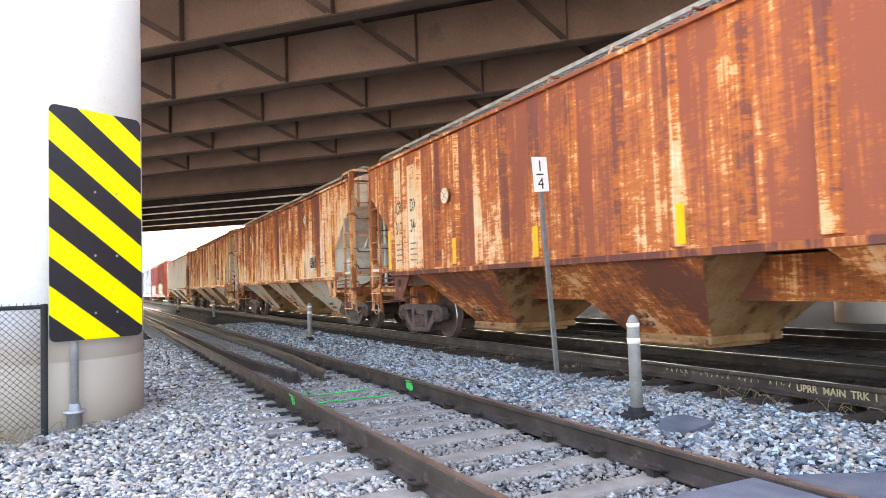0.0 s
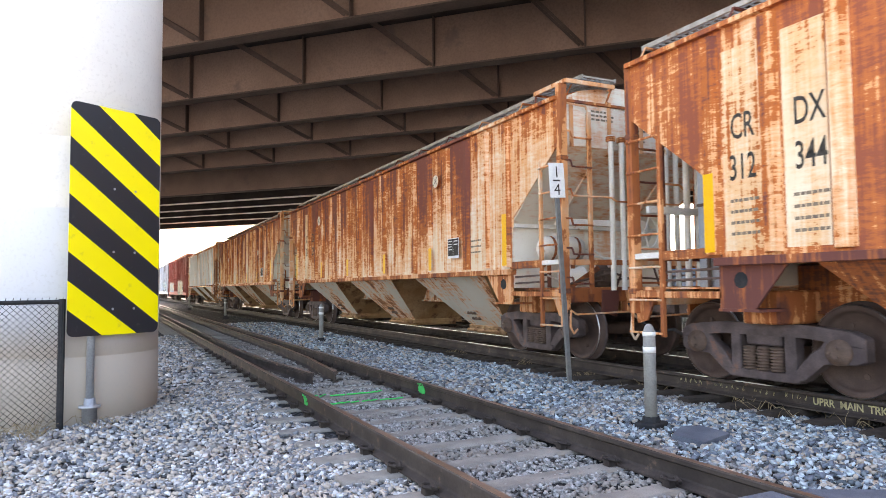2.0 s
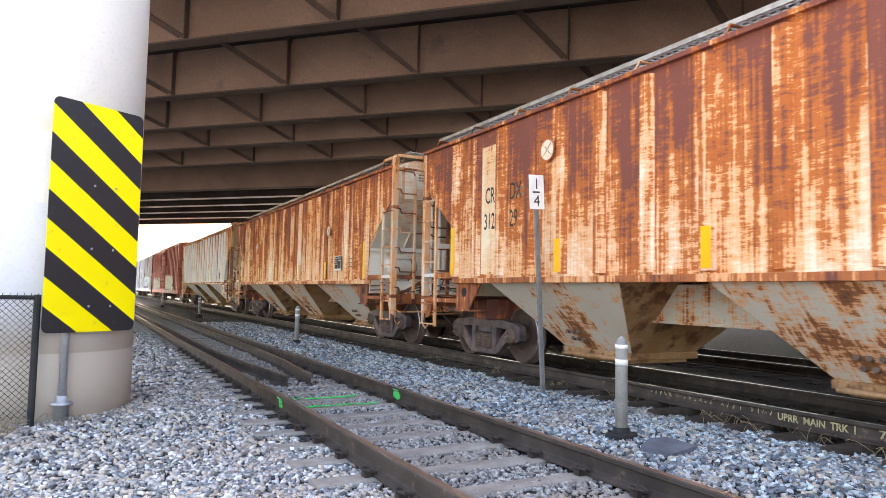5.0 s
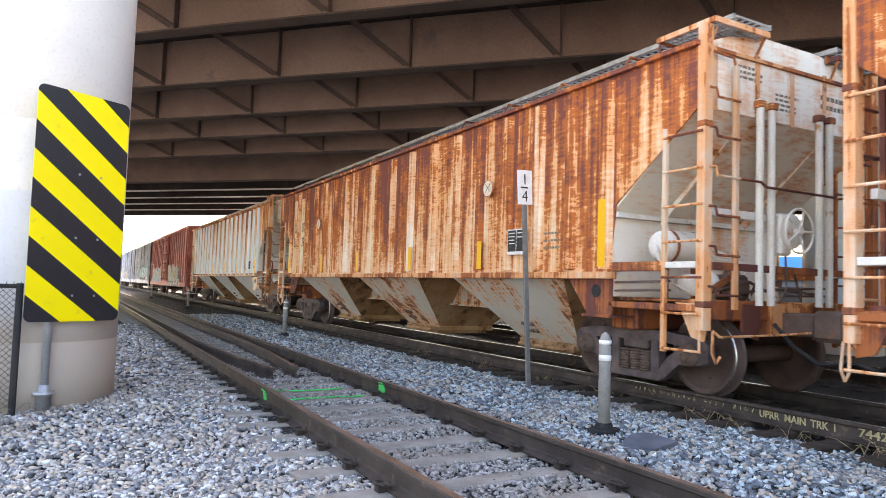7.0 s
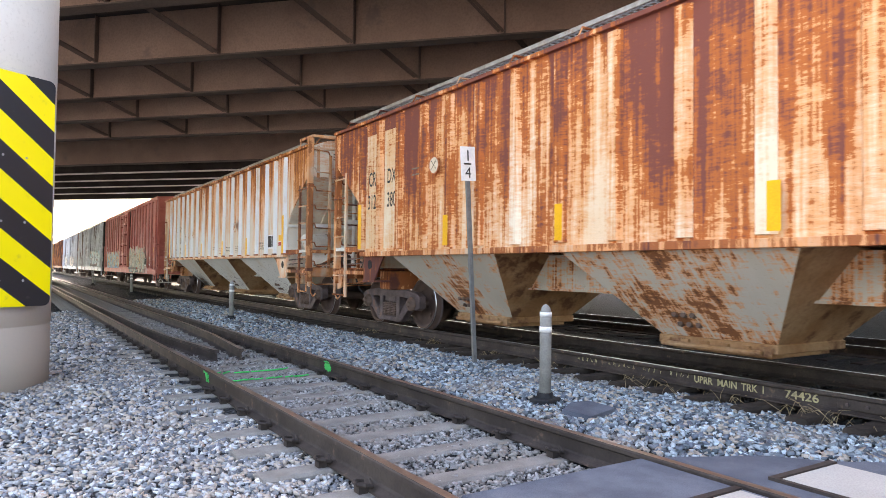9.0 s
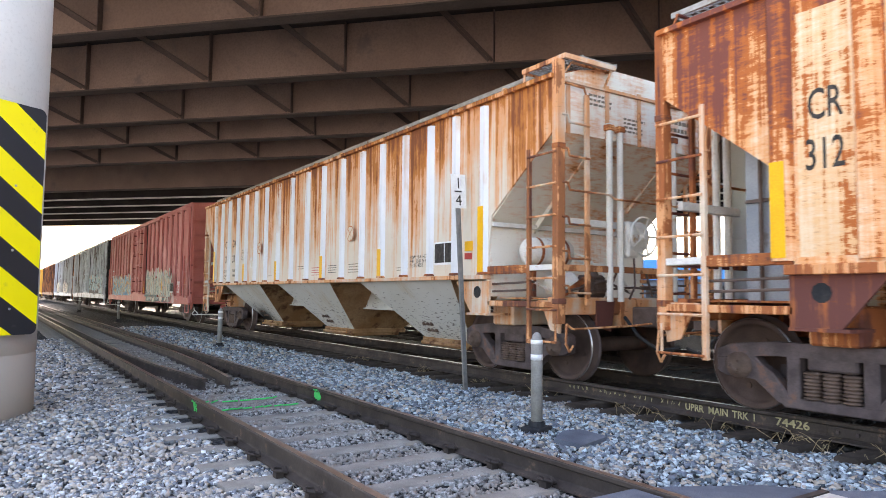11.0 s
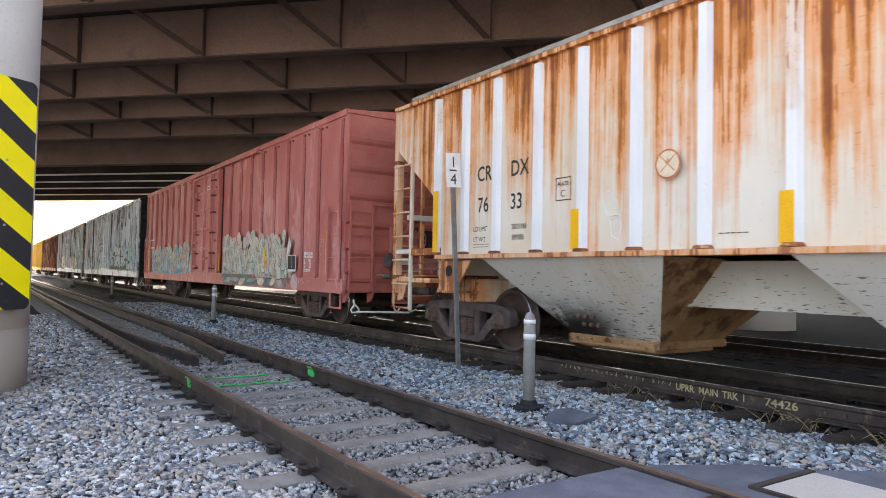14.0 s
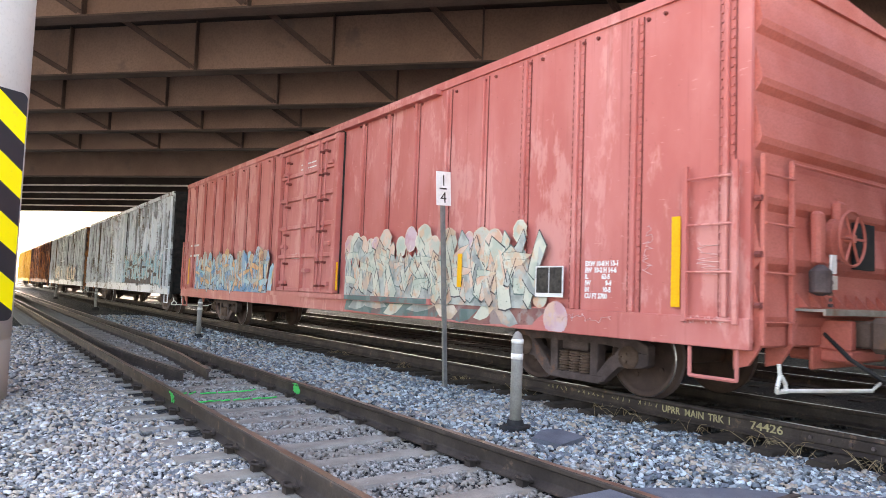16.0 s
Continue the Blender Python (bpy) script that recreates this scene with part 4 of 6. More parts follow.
def coupler(car, y, s):
    """s: -1 at the leading end, 1 at the trailing end."""
    bm = bmesh.new()
    box(bm, -0.14, 0.14, min(y, y + s * 0.45), max(y, y + s * 0.45), 0.72, 0.98, bev=0.02)
    box(bm, -0.19, 0.17, min(y + s * 0.42, y + s * 0.80), max(y + s * 0.42, y + s * 0.80), 0.68, 1.02, bev=0.05)
    c = part("coupler", bm, M_SPRING, car)
    bm = bmesh.new()
    pts = [(-0.35, y + s * 0.1, 0.85), (-0.38, y + s * 0.35, 0.62), (-0.30, y + s * 0.6, 0.45), (-0.2, y + s * 0.85, 0.5)]
    for a, b in zip(pts, pts[1:]):
        rod(bm, a, b, 0.022, 6)
    part("air_hose", bm, M_BLACK, c)


# ---- covered hopper cars ----
L = 16.33
EAVE = 3.85
BAYS = (3.78, 8.12, 12.42)
POSTS = (1.45, 2.14, 2.83, 3.61, 4.40, 5.17, 6.02, 6.93, 7.80, 8.70, 9.58, 10.44, 11.26, 12.03, 12.79, 13.60, 14.31, 15.02)


def bent(bm, pts, r, seg=6):
    for a, b in zip(pts, pts[1:]):
        rod(bm, a, b, r, seg)


def ybox(bm, x0, x1, ya, yb, z0, z1, bev=0.0):
    box(bm, min(x0, x1), max(x0, x1), min(ya, yb), max(ya, yb), z0, z1, bev=bev)


def hopper_end(car, ye, dr, fm):
    """One end of a hopper: arched end wall, slope sheet, open platform, posts, ladders and brake gear."""
    Y = lambda d: ye + dr * d
    zp = EAVE + (0.21 if dr > 0 else 0.05)
    bm = bmesh.new()
    w = SIDE - 0.025
    top = [(-w, EAVE - 0.02), (-1.1, EAVE + 0.15), (-0.5, EAVE + 0.25), (0.5, EAVE + 0.25), (1.1, EAVE + 0.15), (w, EAVE - 0.02), (w, 3.16), (-w, 3.16)]
    prism(bm, top, Y(0.085), Y(0.13), "y")
    wall = part("end_wall", bm, M_END, car, "cream arched end wall with rust runs")
    for x in (-1.32, -0.62, 0.0, 0.62, 1.32):
        bm = bmesh.new()
        ybox(bm, x - 0.035, x + 0.035, Y(0.075), Y(0.084), 3.14, EAVE + 0.02)
        part("stiffener", bm, M_FRAME, wall)
    bm = bmesh.new()
    ybox(bm, -w, w, Y(0.05), Y(0.083), EAVE - 0.06, EAVE - 0.02)
    part("roof_lip", bm, fm, wall)
    for x, z, ww, h, n in ((-0.95, 3.72, 0.42, 0.18, 3), (0.55, 3.62, 0.55, 0.22, 2), (-0.3, 3.50, 0.42, 0.22, 4)):
        bm = bmesh.new()
        rng = random.Random(int(x * 100) + int(ye))
        for r in range(n):
            u, zz = 0.0, z - r * h / n
            while u < ww * rng.uniform(0.75, 0.98):
                d = min(rng.uniform(0.04, 0.09), ww - u)
                ybox(bm, x + u, x + u + d, Y(0.0835), Y(0.0845), zz - 0.5 * h / n, zz)
                u += d + 0.018
        tagged(part("end_print", bm, M_FAINT, wall), kind="stuff")
    bm = bmesh.new()
    prism(bm, [(Y(0.09), 3.17), (Y(1.36), 2.13), (Y(1.40), 2.18), (Y(0.13), 3.22)], -w, w, "x")
    slope = part("slope_sheet", bm, M_END, car, "dusty sloping end sheet")
    for x in (-0.75, 0.75):
        bm = bmesh.new()
        prism(bm, [(Y(0.16), 3.10), (Y(0.20), 3.07), (Y(1.36), 2.11), (Y(1.36), 2.00)], x - 0.02, x + 0.02, "x")
        part("stiffener", bm, M_END, slope)
    bm = bmesh.new()
    ybox(bm, -w, w, Y(1.36), Y(1.46), 1.10, 2.13)
    part("bulkhead", bm, M_END, car, "pale inner bulkhead under the slope")
    bm = bmesh.new()
    ybox(bm, -w, w, Y(1.28), Y(1.355), 2.06, 2.12)
    part("bulkhead_beam", bm, M_PLATEPAINT, car)
    bm = bmesh.new()
    ybox(bm, -1.5, 1.5, Y(0.15), Y(0.27), 0.88, 1.10, 0.015)
    ybox(bm, -0.32, 0.32, Y(0.1), Y(1.9), 0.72, 1.08, 0.01)
    ybox(bm, -1.35, 1.35, Y(0.27), Y(1.4), 1.07, 1.09)
    part("end_platform", bm, fm, car)
    # web-like cross bracing and gussets below the platform
    for s in (-1, 1):
        bm = bmesh.new()
        prism(bm, [(Y(-0.02), 1.06), (Y(0.42), 1.06), (Y(0.34), 0.98), (Y(0.20), 0.70), (Y(0.04), 0.66)], s * (SIDE - 0.09), s * (SIDE - 0.06), "x")
        part("corner_gusset", bm, fm, car, "stained bracket below the corner")
        bm = bmesh.new()
        prism(bm, [(s * 0.45, 1.06), (s * 0.78, 1.06), (s * 0.78, 0.74), (s * 0.52, 0.66)], Y(0.12), Y(0.16), "y")
        part("striker_gusset", bm, M_FRAMER, car)
        bm = bmesh.new()
        ybox(bm, s * (SIDE - 0.11), s * (SIDE + 0.015), Y(-0.02), Y(0.085), 0.78, zp - 0.03, 0.006)
        post = part("corner_post", bm, fm, car, "heavy rust-streaked corner post")
        for z in (1.05, 2.95):
            bm = bmesh.new()
            ybox(bm, s * (SIDE - 0.12), s * (SIDE + 0.022), Y(-0.03), Y(0.09), z - 0.035, z + 0.035, 0.01)
            part("joint_plate", bm, M_BAYRUST, post)
        rungs = [[(s * (SIDE + 0.03), Y(0.0), 0.56 + 0.385 * k), (s * (SIDE + 0.03), Y(0.53), 0.56 + 0.385 * k)] for k in range(7)]
        rungs.append([(s * (SIDE + 0.01), Y(0.03), 0.56), (s * (SIDE + 0.01), Y(0.03), 0.85)])
        ladder("side_ladder", fm, car, [(min(s * (SIDE - 0.03), s * (SIDE + 0.02)), max(s * (SIDE - 0.03), s * (SIDE + 0.02)), min(Y(0.50), Y(0.555)), max(Y(0.50), Y(0.555)), 0.52, 2.98)], rungs, r=0.015)
        rungs = [[(s * 1.05, Y(-0.03), z), (s * 1.40, Y(-0.03), z), (s * 1.43, Y(-0.03), z + 0.09), (s * 1.52, Y(-0.02), z + 0.09)] for z in (1.15 + 0.42 * k for k in range(6))]
        rungs.append([(s * 1.05, Y(0.02), 3.62), (s * 1.10, Y(0.02), 3.74), (s * 1.50, Y(0.02), 3.76)])
        ladder("end_ladder", fm, car, [(min(s * 1.02, s * 1.08), max(s * 1.02, s * 1.08), min(Y(0.0), Y(0.05)), max(Y(0.0), Y(0.05)), 1.0, 3.66)], rungs, r=0.015)
        for x in (0.64, 0.44):
            bm = bmesh.new()
            rod(bm, (s * x, Y(0.03), 1.05), (s * x, Y(0.03), 3.36 if x > 0.5 else 3.30), 0.042, 10)
            pipe = part("upright_pipe", bm, M_TANK, car, "pale upright pipe on the end")
            bm = bmesh.new()
            ybox(bm, s * x - 0.06, s * x + 0.06, Y(-0.02), Y(0.08), 3.26, 3.34, 0.01)
            part("clamp", bm, M_BAYRUST, pipe)
        bm = bmesh.new()
        prism(bm, [(Y(0.10), 3.17), (Y(0.20), 3.17), (Y(1.40), 2.2), (Y(1.40), 2.1)], s * (SIDE - 0.05) - 0.02, s * (SIDE - 0.05) + 0.02, "x")
        part("gusset_edge", bm, fm, car)
        if dr < 0:
            continue
        # grating corner platform on the roof with a pale frame
        bm = bmesh.new()
        for k in range(12):
            ybox(bm, s * 0.66, s * 1.50, Y(-0.06 + 0.068 * k) - 0.006, Y(-0.06 + 0.068 * k) + 0.006, zp - 0.012, zp + 0.012)
        for k in range(11):
            x = s * (0.66 + 0.084 * k)
            ybox(bm, x - 0.006, x + 0.006, Y(-0.06), Y(0.70), zp - 0.010, zp + 0.010)
        plat = tagged(part("roof_platform", bm, M_GRATE, car, "steel grating platform at the roof corner"), kind="stuff")
        bm = bmesh.new()
        ybox(bm, s * 0.64, s * 1.53, Y(-0.09), Y(-0.065), zp - 0.035, zp + 0.025)
        ybox(bm, s * 0.64, s * 1.53, Y(0.70), Y(0.725), zp - 0.035, zp + 0.025)
        ybox(bm, s * 1.505, s * 1.53, Y(-0.065), Y(0.70), zp - 0.035, zp + 0.025)
        ybox(bm, s * 0.64, s * 0.665, Y(-0.065), Y(0.70), zp - 0.035, zp + 0.025)
        part("frame", bm, fm, plat)
        bm = bmesh.new()
        rod(bm, (s * 1.5, Y(0.70), zp - 0.02), (s * 1.55, Y(0.66), EAVE - 0.01), 0.016, 6)
        rod(bm, (s * 0.68, Y(-0.06), zp - 0.02), (s * 0.70, Y(0.07), EAVE - 0.05), 0.016, 6)
        part("bracket", bm, fm, plat)
    bm = bmesh.new()
    bent(bm, [(-1.05, Y(-0.03), 2.41), (-0.70, Y(-0.03), 2.41), (-0.62, Y(-0.04), 2.36), (0.62, Y(-0.04), 2.36), (0.70, Y(-0.03), 2.41), (1.05, Y(-0.03), 2.41)], 0.015)
    part("grab_iron", bm, fm, car)
    bm = bmesh.new()
    ybox(bm, -1.5, 1.5, Y(0.02), Y(0.06), 1.42, 1.50, 0.005)
    part("cross_rail", bm, fm, car)
    bm = bmesh.new()
    ybox(bm, -1.40, -0.40, Y(0.10), Y(0.16), 2.00, 2.09, 0.006)
    part("support_channel", bm, M_PLATEPAINT, car)
    bm = bmesh.new()
    bent(bm, [(-1.5, Y(-0.07), 0.78), (-1.42, Y(-0.09), 0.72), (-0.5, Y(-0.12), 0.74), (-0.3, Y(-0.35), 0.78)], 0.014)
    bent(bm, [(-1.5, Y(-0.07), 0.78), (-1.52, Y(-0.08), 0.55), (-1.46, Y(-0.08), 0.45), (-1.40, Y(-0.08), 0.52)], 0.014)
    part("uncoupling_lever", bm, M_FRAME, car, "pale bent uncoupling lever")
    if dr < 0:
        for s in (-1, 1):                               # plates that close in the space below the slope
            bm = bmesh.new()
            prism(bm, [(Y(0.72), 1.09), (Y(1.355), 1.09), (Y(1.355), 2.12), (Y(0.72), 2.63)], s * 1.16, s * 1.18, "x")
            web = part("shear_plate", bm, M_WEBPLATE, car, "blue-grey stained web plate under the slope")
            bm = bmesh.new()
            ybox(bm, s * 1.181, s * 1.215, Y(0.73), Y(1.35), 2.02, 2.05)
            part("seam", bm, M_SPRING, web)
            bm = bmesh.new()
            rod(bm, (s * 1.23, Y(0.9), 1.09), (s * 1.23, Y(0.9), 2.42), 0.022, 6)
            part("pipe", bm, M_SPRING, web)
        for x in (-0.55, 0.35):
            bm = bmesh.new()
            bent(bm, [(x, Y(0.6), 1.10), (x, Y(0.6), 1.6), (x + 0.15, Y(0.9), 1.75), (x + 0.15, Y(1.35), 1.75)], 0.02)
            part("pipe", bm, M_FRAMER, car)
        return
    # hand brake, reservoir, valve and rigging at the leading end
    spoked_wheel("brake_wheel", M_TANK, car, (-0.16, Y(-0.12), 1.90), 0.25, 5, "spoked hand brake wheel")
    bm = bmesh.new()
    lathe(bm, [(Y(0.06) - 0.0, 0.05), (Y(0.05), 0.19), (Y(-0.04), 0.20), (Y(-0.07), 0.13)], 16, "y", centre=(-0.16, 0, 1.90))
    ybox(bm, -0.36, -0.14, Y(-0.03), Y(0.10), 1.62, 2.10, 0.03)
    part("gear_box", bm, M_TANK, car, "pale rounded hand brake housing")
    bm = bmesh.new()
    bent(bm, [(-0.2, Y(0.02), 1.62), (-0.18, Y(0.02), 1.25), (-0.2, Y(0.1), 1.08)], 0.014)
    part("brake_chain", bm, M_SPRING, car)
    bm = bmesh.new()
    zr, yr = 1.70, Y(0.80)
    lathe(bm, [(-0.40, 0.03), (-0.385, 0.11), (-0.34, 0.17), (-0.28, 0.19), (0.28, 0.19), (0.34, 0.17), (0.385, 0.11), (0.40, 0.03)], 24, "x", centre=(-1.02, yr, zr))
    tank = part("air_reservoir", bm, M_TANK, car, "pale cylindrical air reservoir", smooth=True)
    for x in (-1.25, -0.8):
        bm = bmesh.new()
        lathe(bm, [(-0.025, 0.195), (0.025, 0.195)], 24, "x", centre=(x, yr, zr), caps=False)
        ybox(bm, x - 0.025, x + 0.025, yr - 0.02, yr + 0.02, 1.10, zr - 0.17)
        part("strap", bm, M_BAYRUST, tank)
    bm = bmesh.new()
    lathe(bm, [(-0.24, 0.03), (-0.23, 0.12), (0.1, 0.13), (0.12, 0.17), (0.15, 0.17), (0.16, 0.05)], 18, "x", centre=(-0.98, Y(0.55), 1.26))
    part("brake_cylinder", bm, M_TANK, car, "stained brake cylinder", smooth=True)
    bm = bmesh.new()
    ybox(bm, -0.60, -0.28, Y(0.42), Y(0.68), 1.10, 1.40, 0.03)
    ybox(bm, -0.54, -0.34, Y(0.36), Y(0.42), 1.16, 1.34, 0.02)
    lathe(bm, [(1.40, 0.10), (1.46, 0.08), (1.48, 0.02)], 12, "z", centre=(-0.44, Y(0.55), 0))
    part("brake_valve", bm, M_SPRING, car, "rusty brake control valve")
    runs = (((-0.62, 0.80, 1.72), (-0.50, 0.62, 1.66), (-0.32, 0.45, 1.45), (-0.30, 0.40, 1.12)),
            ((-0.62, 0.80, 1.66), (-0.45, 0.70, 1.58), (-0.15, 0.40, 1.52), (0.10, 0.30, 1.12)),
            ((-1.42, 0.80, 1.70), (-1.48, 0.72, 1.62), (-1.46, 0.60, 1.30), (-1.2, 0.5, 1.18)),
            ((-0.8, 0.40, 1.18), (0.1, 0.30, 1.24), (0.9, 0.35, 1.20)),
            ((-1.3, 0.30, 1.14), (-0.4, 0.34, 1.32), (0.3, 0.5, 1.16)),
            ((-0.2, 0.50, 1.10), (-0.1, 0.40, 1.46), (0.35, 0.30, 1.50), (0.5, 0.30, 1.12)))
    for pts in runs:
        bm = bmesh.new()
        bent(bm, [(x, Y(d), z) for x, d, z in pts], 0.017)
        part("brake_pipe", bm, M_TANK if pts[0][1] == 0.80 else M_SPRING, car)
    bm = bmesh.new()
    prism(bm, [(-1.25, 1.10), (-1.12, 1.10), (-0.62, 1.36), (-0.66, 1.42)], Y(0.36), Y(0.39), "y")
    part("brake_lever", bm, M_BAYRUST, car)


def hopper(y0, paint, post_mat, bay_mat, label, clean=False, trail=1.40):
    fm = M_FRAME if clean else M_FRAMER
    car = tagged(empty("hopper_car", pose(TRACK_B, y0, RAIL_B)), label, "hopper car", "train cars")
    # sides: pentagonal sheets with cut-away ends
    poly = [(0.0, EAVE), (0.0, 3.20), (1.30, 2.21), (1.40, 1.37), (L - 1.40, 1.37), (L - 1.28, 2.21), (L, 3.20), (L, EAVE)]
    for s in (-1, 1):
        bm = bmesh.new()
        prism(bm, poly, s * SIDE, s * (SIDE - 0.02), "x")
        sheet = part("side_sheet", bm, paint, car)
        for y in POSTS:
            bm = bmesh.new()
            w = 0.075 if clean else 0.11
            out, ins = s * (SIDE + 0.065), s * (SIDE + 0.001)
            v = [(y - w, ins), (y - w * 0.6, out), (y + w * 0.6, out), (y + w, ins)]
            prism(bm, [(b, a) for a, b in v], 1.43, EAVE - 0.10, "z")
            part("side_post", bm, post_mat, sheet, "pale upright side post" if clean else "")
            if not clean:
                continue
            bm = bmesh.new()
            prism(bm, [(y - 0.10, 1.40), (y + 0.10, 1.40), (y + 0.07, 1.435), (y - 0.07, 1.435)], s * (SIDE + 0.002), s * (SIDE + 0.075), "x")
            part("post_foot", bm, M_BAYRUST, sheet)
        bm = bmesh.new()
        box(bm, min(s * (SIDE - 0.05), s * (SIDE + 0.07)), max(s * (SIDE - 0.05), s * (SIDE + 0.07)), 0.05, L - 0.05, EAVE - 0.055, EAVE + 0.0)
        part("top_chord", bm, paint, car)
        bm = bmesh.new()
        box(bm, min(s * (SIDE - 0.08), s * (SIDE + 0.09)), max(s * (SIDE - 0.08), s * (SIDE + 0.09)), 1.35, L - 1.35, 1.335 if clean else 1.31, 1.395, bev=0.006)
        part("side_sill", bm, fm, car)
        # outlined square platform sill that runs on to the ends
        for ya, yb in ((0.0, 1.40), (L - 1.40, L)):
            bm = bmesh.new()
            inner = (0.50, 1.40) if ya == 0.0 else (L - 1.40, L - 0.50)
            box(bm, min(s * (SIDE - 0.06), s * (SIDE + 0.01)), max(s * (SIDE - 0.06), s * (SIDE + 0.01)), *inner, 1.40, 1.51, bev=0.008)
            part("end_rail", bm, M_BAYRUST, car, "rust-brown end side rail")
            bm = bmesh.new()
            outer_y = (0.09, 0.52) if ya == 0.0 else (L - 0.52, L - 0.09)
            box(bm, min(s * (SIDE - 0.13), s * (SIDE + 0.012)), max(s * (SIDE - 0.13), s * (SIDE + 0.012)), *outer_y, 1.43, 1.50, bev=0.006)
            part("step_plate", bm, M_PLATEPAINT, car, "pale step plate beside the ladder")
            for dz in (1.19, 1.29):
                bm = bmesh.new()
                rod(bm, (s * (SIDE - 0.07), inner[0], dz), (s * (SIDE - 0.07), inner[1], dz - 0.02), 0.016, 6)
                part("train_pipe", bm, M_SPRING, car)
            bm = bmesh.new()
            box(bm, min(s * (SIDE - 0.10), s * SIDE), max(s * (SIDE - 0.10), s * SIDE), ya + 0.02, yb, 0.97, 1.045, bev=0.008)
            part("end_sill", bm, fm, car)
        for ya, yb, dr in ((1.35, 2.15, 1), (L - 1.35, L - 2.15, -1)):
            bm = bmesh.new()
            hy, hz = ya + dr * 0.27, 1.16
            outer = [(ya, 0.86), (ya, 1.31), (yb, 1.31), (ya + dr * 0.42, 0.86)]
            ring = [(hy + 0.085 * math.cos(k * math.tau / 10), hz + 0.085 * math.sin(k * math.tau / 10)) for k in range(10)]
            prism(bm, outer, s * SIDE, s * (SIDE - 0.03), "x")
            # raised black disc put on for the dark of the hole
            prism(bm, ring, s * (SIDE + 0.004), s * (SIDE - 0.01), "x", 1)
            box(bm, min(s * 1.2, s * (SIDE + 0.03)), max(s * 1.2, s * (SIDE + 0.03)), min(ya, ya + dr * 0.5), max(ya, ya + dr * 0.5), 0.84, 0.87)
            part("bolster_gusset", bm, [fm, M_BLACK], car, "brown gusset plate with a round hole")
    # roof: shallow arch in five strips with a hatch trough
    bm = bmesh.new()
    arc = [(-SIDE - 0.03, EAVE + 0.0), (-1.1, EAVE + 0.16), (-0.5, EAVE + 0.26), (0.5, EAVE + 0.26), (1.1, EAVE + 0.16), (SIDE + 0.03, EAVE + 0.0), (SIDE, EAVE - 0.06), (-SIDE, EAVE - 0.06)]
    prism(bm, arc, 0.13, L - 0.13, "y")
    part("roof", bm, paint, car)
    bm = bmesh.new()
    box(bm, -0.33, 0.33, 0.6, L - 0.6, EAVE + 0.26, EAVE + 0.36, bev=0.03)
    part("hatch_cover", bm, M_END, car)
    zw = EAVE + (0.24 if clean else 0.30)
    for s in (-1, 1):
        bm = bmesh.new()
        xa, xb = s * 0.62, s * 1.22
        for x in (xa, xb):
            box(bm, x - 0.012, x + 0.012, -0.08, L + 0.08, zw - 0.03, zw + 0.03)
        n = 150
        for k in range(n):
            y = -0.08 + (L + 0.16) * k / (n - 1)
            box(bm, min(xa, xb), max(xa, xb), y - 0.006, y + 0.006, zw - 0.012, zw + 0.012)
        for j in range(1, 6):
            x = xa + (xb - xa) * j / 6
            box(bm, x - 0.004, x + 0.004, -0.08, L + 0.08, zw - 0.01, zw + 0.01)
        w = part("running_board", bm, M_GRATE, car, "steel grating roof walkway")
        for k in range(13):
            y = 0.05 + (L - 0.1) * k / 12
            bm = bmesh.new()
            box(bm, min(xa, s * 1.30), max(xa, s * 1.30), y - 0.02, y + 0.02, zw - 0.055, zw - 0.035)
            rod(bm, (s * 1.29, y, zw - 0.045), (s * 1.42, y, EAVE + 0.03), 0.012, 5)
            rod(bm, (xa, y, zw - 0.05), (xa, y, EAVE + 0.15), 0.012, 5)
            part("bracket", bm, fm, w)
    # ends
    for ye, dr in ((0.0, 1), (L, -1)):
        hopper_end(car, ye, dr, fm)
        Y = lambda d: ye + dr * d
        coupler(car, Y(0.15), -dr)
        truck(car, Y(1.50 if dr > 0 else trail))
        bm = bmesh.new()
        box(bm, -1.2, 1.2, min(Y(1.3), Y(1.75)), max(Y(1.3), Y(1.75)), 0.70, 1.05, bev=0.02)
        part("body_bolster", bm, fm, car)
    # centre sill and hopper bays with outlets
    bm = bmesh.new()
    box(bm, -0.55, 0.55, 1.5, L - 1.5, 0.80, 1.31)
    box(bm, -0.60, 0.60, 1.5, L - 1.5, 0.80, 0.83)
    for k in range(70):
        y = 2.0 + (L - 4.0) * k / 69
        rod(bm, (-0.555, y, 0.88), (-0.57, y, 0.88), 0.016, 5)
    part("centre_sill", bm, bay_mat, car, "riveted centre sill")
    for c in BAYS:
        bm = bmesh.new()
        t, zt, zb = 1.50, 1.335, 0.36
        top = [(-SIDE, c - t, zt), (SIDE, c - t, zt), (SIDE, c + t, zt), (-SIDE, c + t, zt)]
        bot = [(-0.62, c - 0.72, zb), (0.62, c - 0.72, zb), (0.62, c + 0.72, zb), (-0.62, c + 0.72, zb)]
        tv, bv = [bm.verts.new(p) for p in top], [bm.verts.new(p) for p in bot]
        for i in range(4):
            f = bm.faces.new((tv[i], tv[(i + 1) % 4], bv[(i + 1) % 4], bv[i]))
            f.material_index = 0 if i in (1, 3) else 1
        bm.faces.new(tv)
        bm.faces.new(bv)
        bay = part("hopper_bay", bm, [bay_mat, M_SLOPE], car, "inverted pyramid hopper bay with dusty slopes")
        bm = bmesh.new()
        box(bm, -0.66, 0.66, c - 0.74, c + 0.74, 0.26, 0.36, bev=0.012)
        box(bm, -0.56, 0.56, c - 0.62, c + 0.62, 0.20, 0.26, bev=0.012)
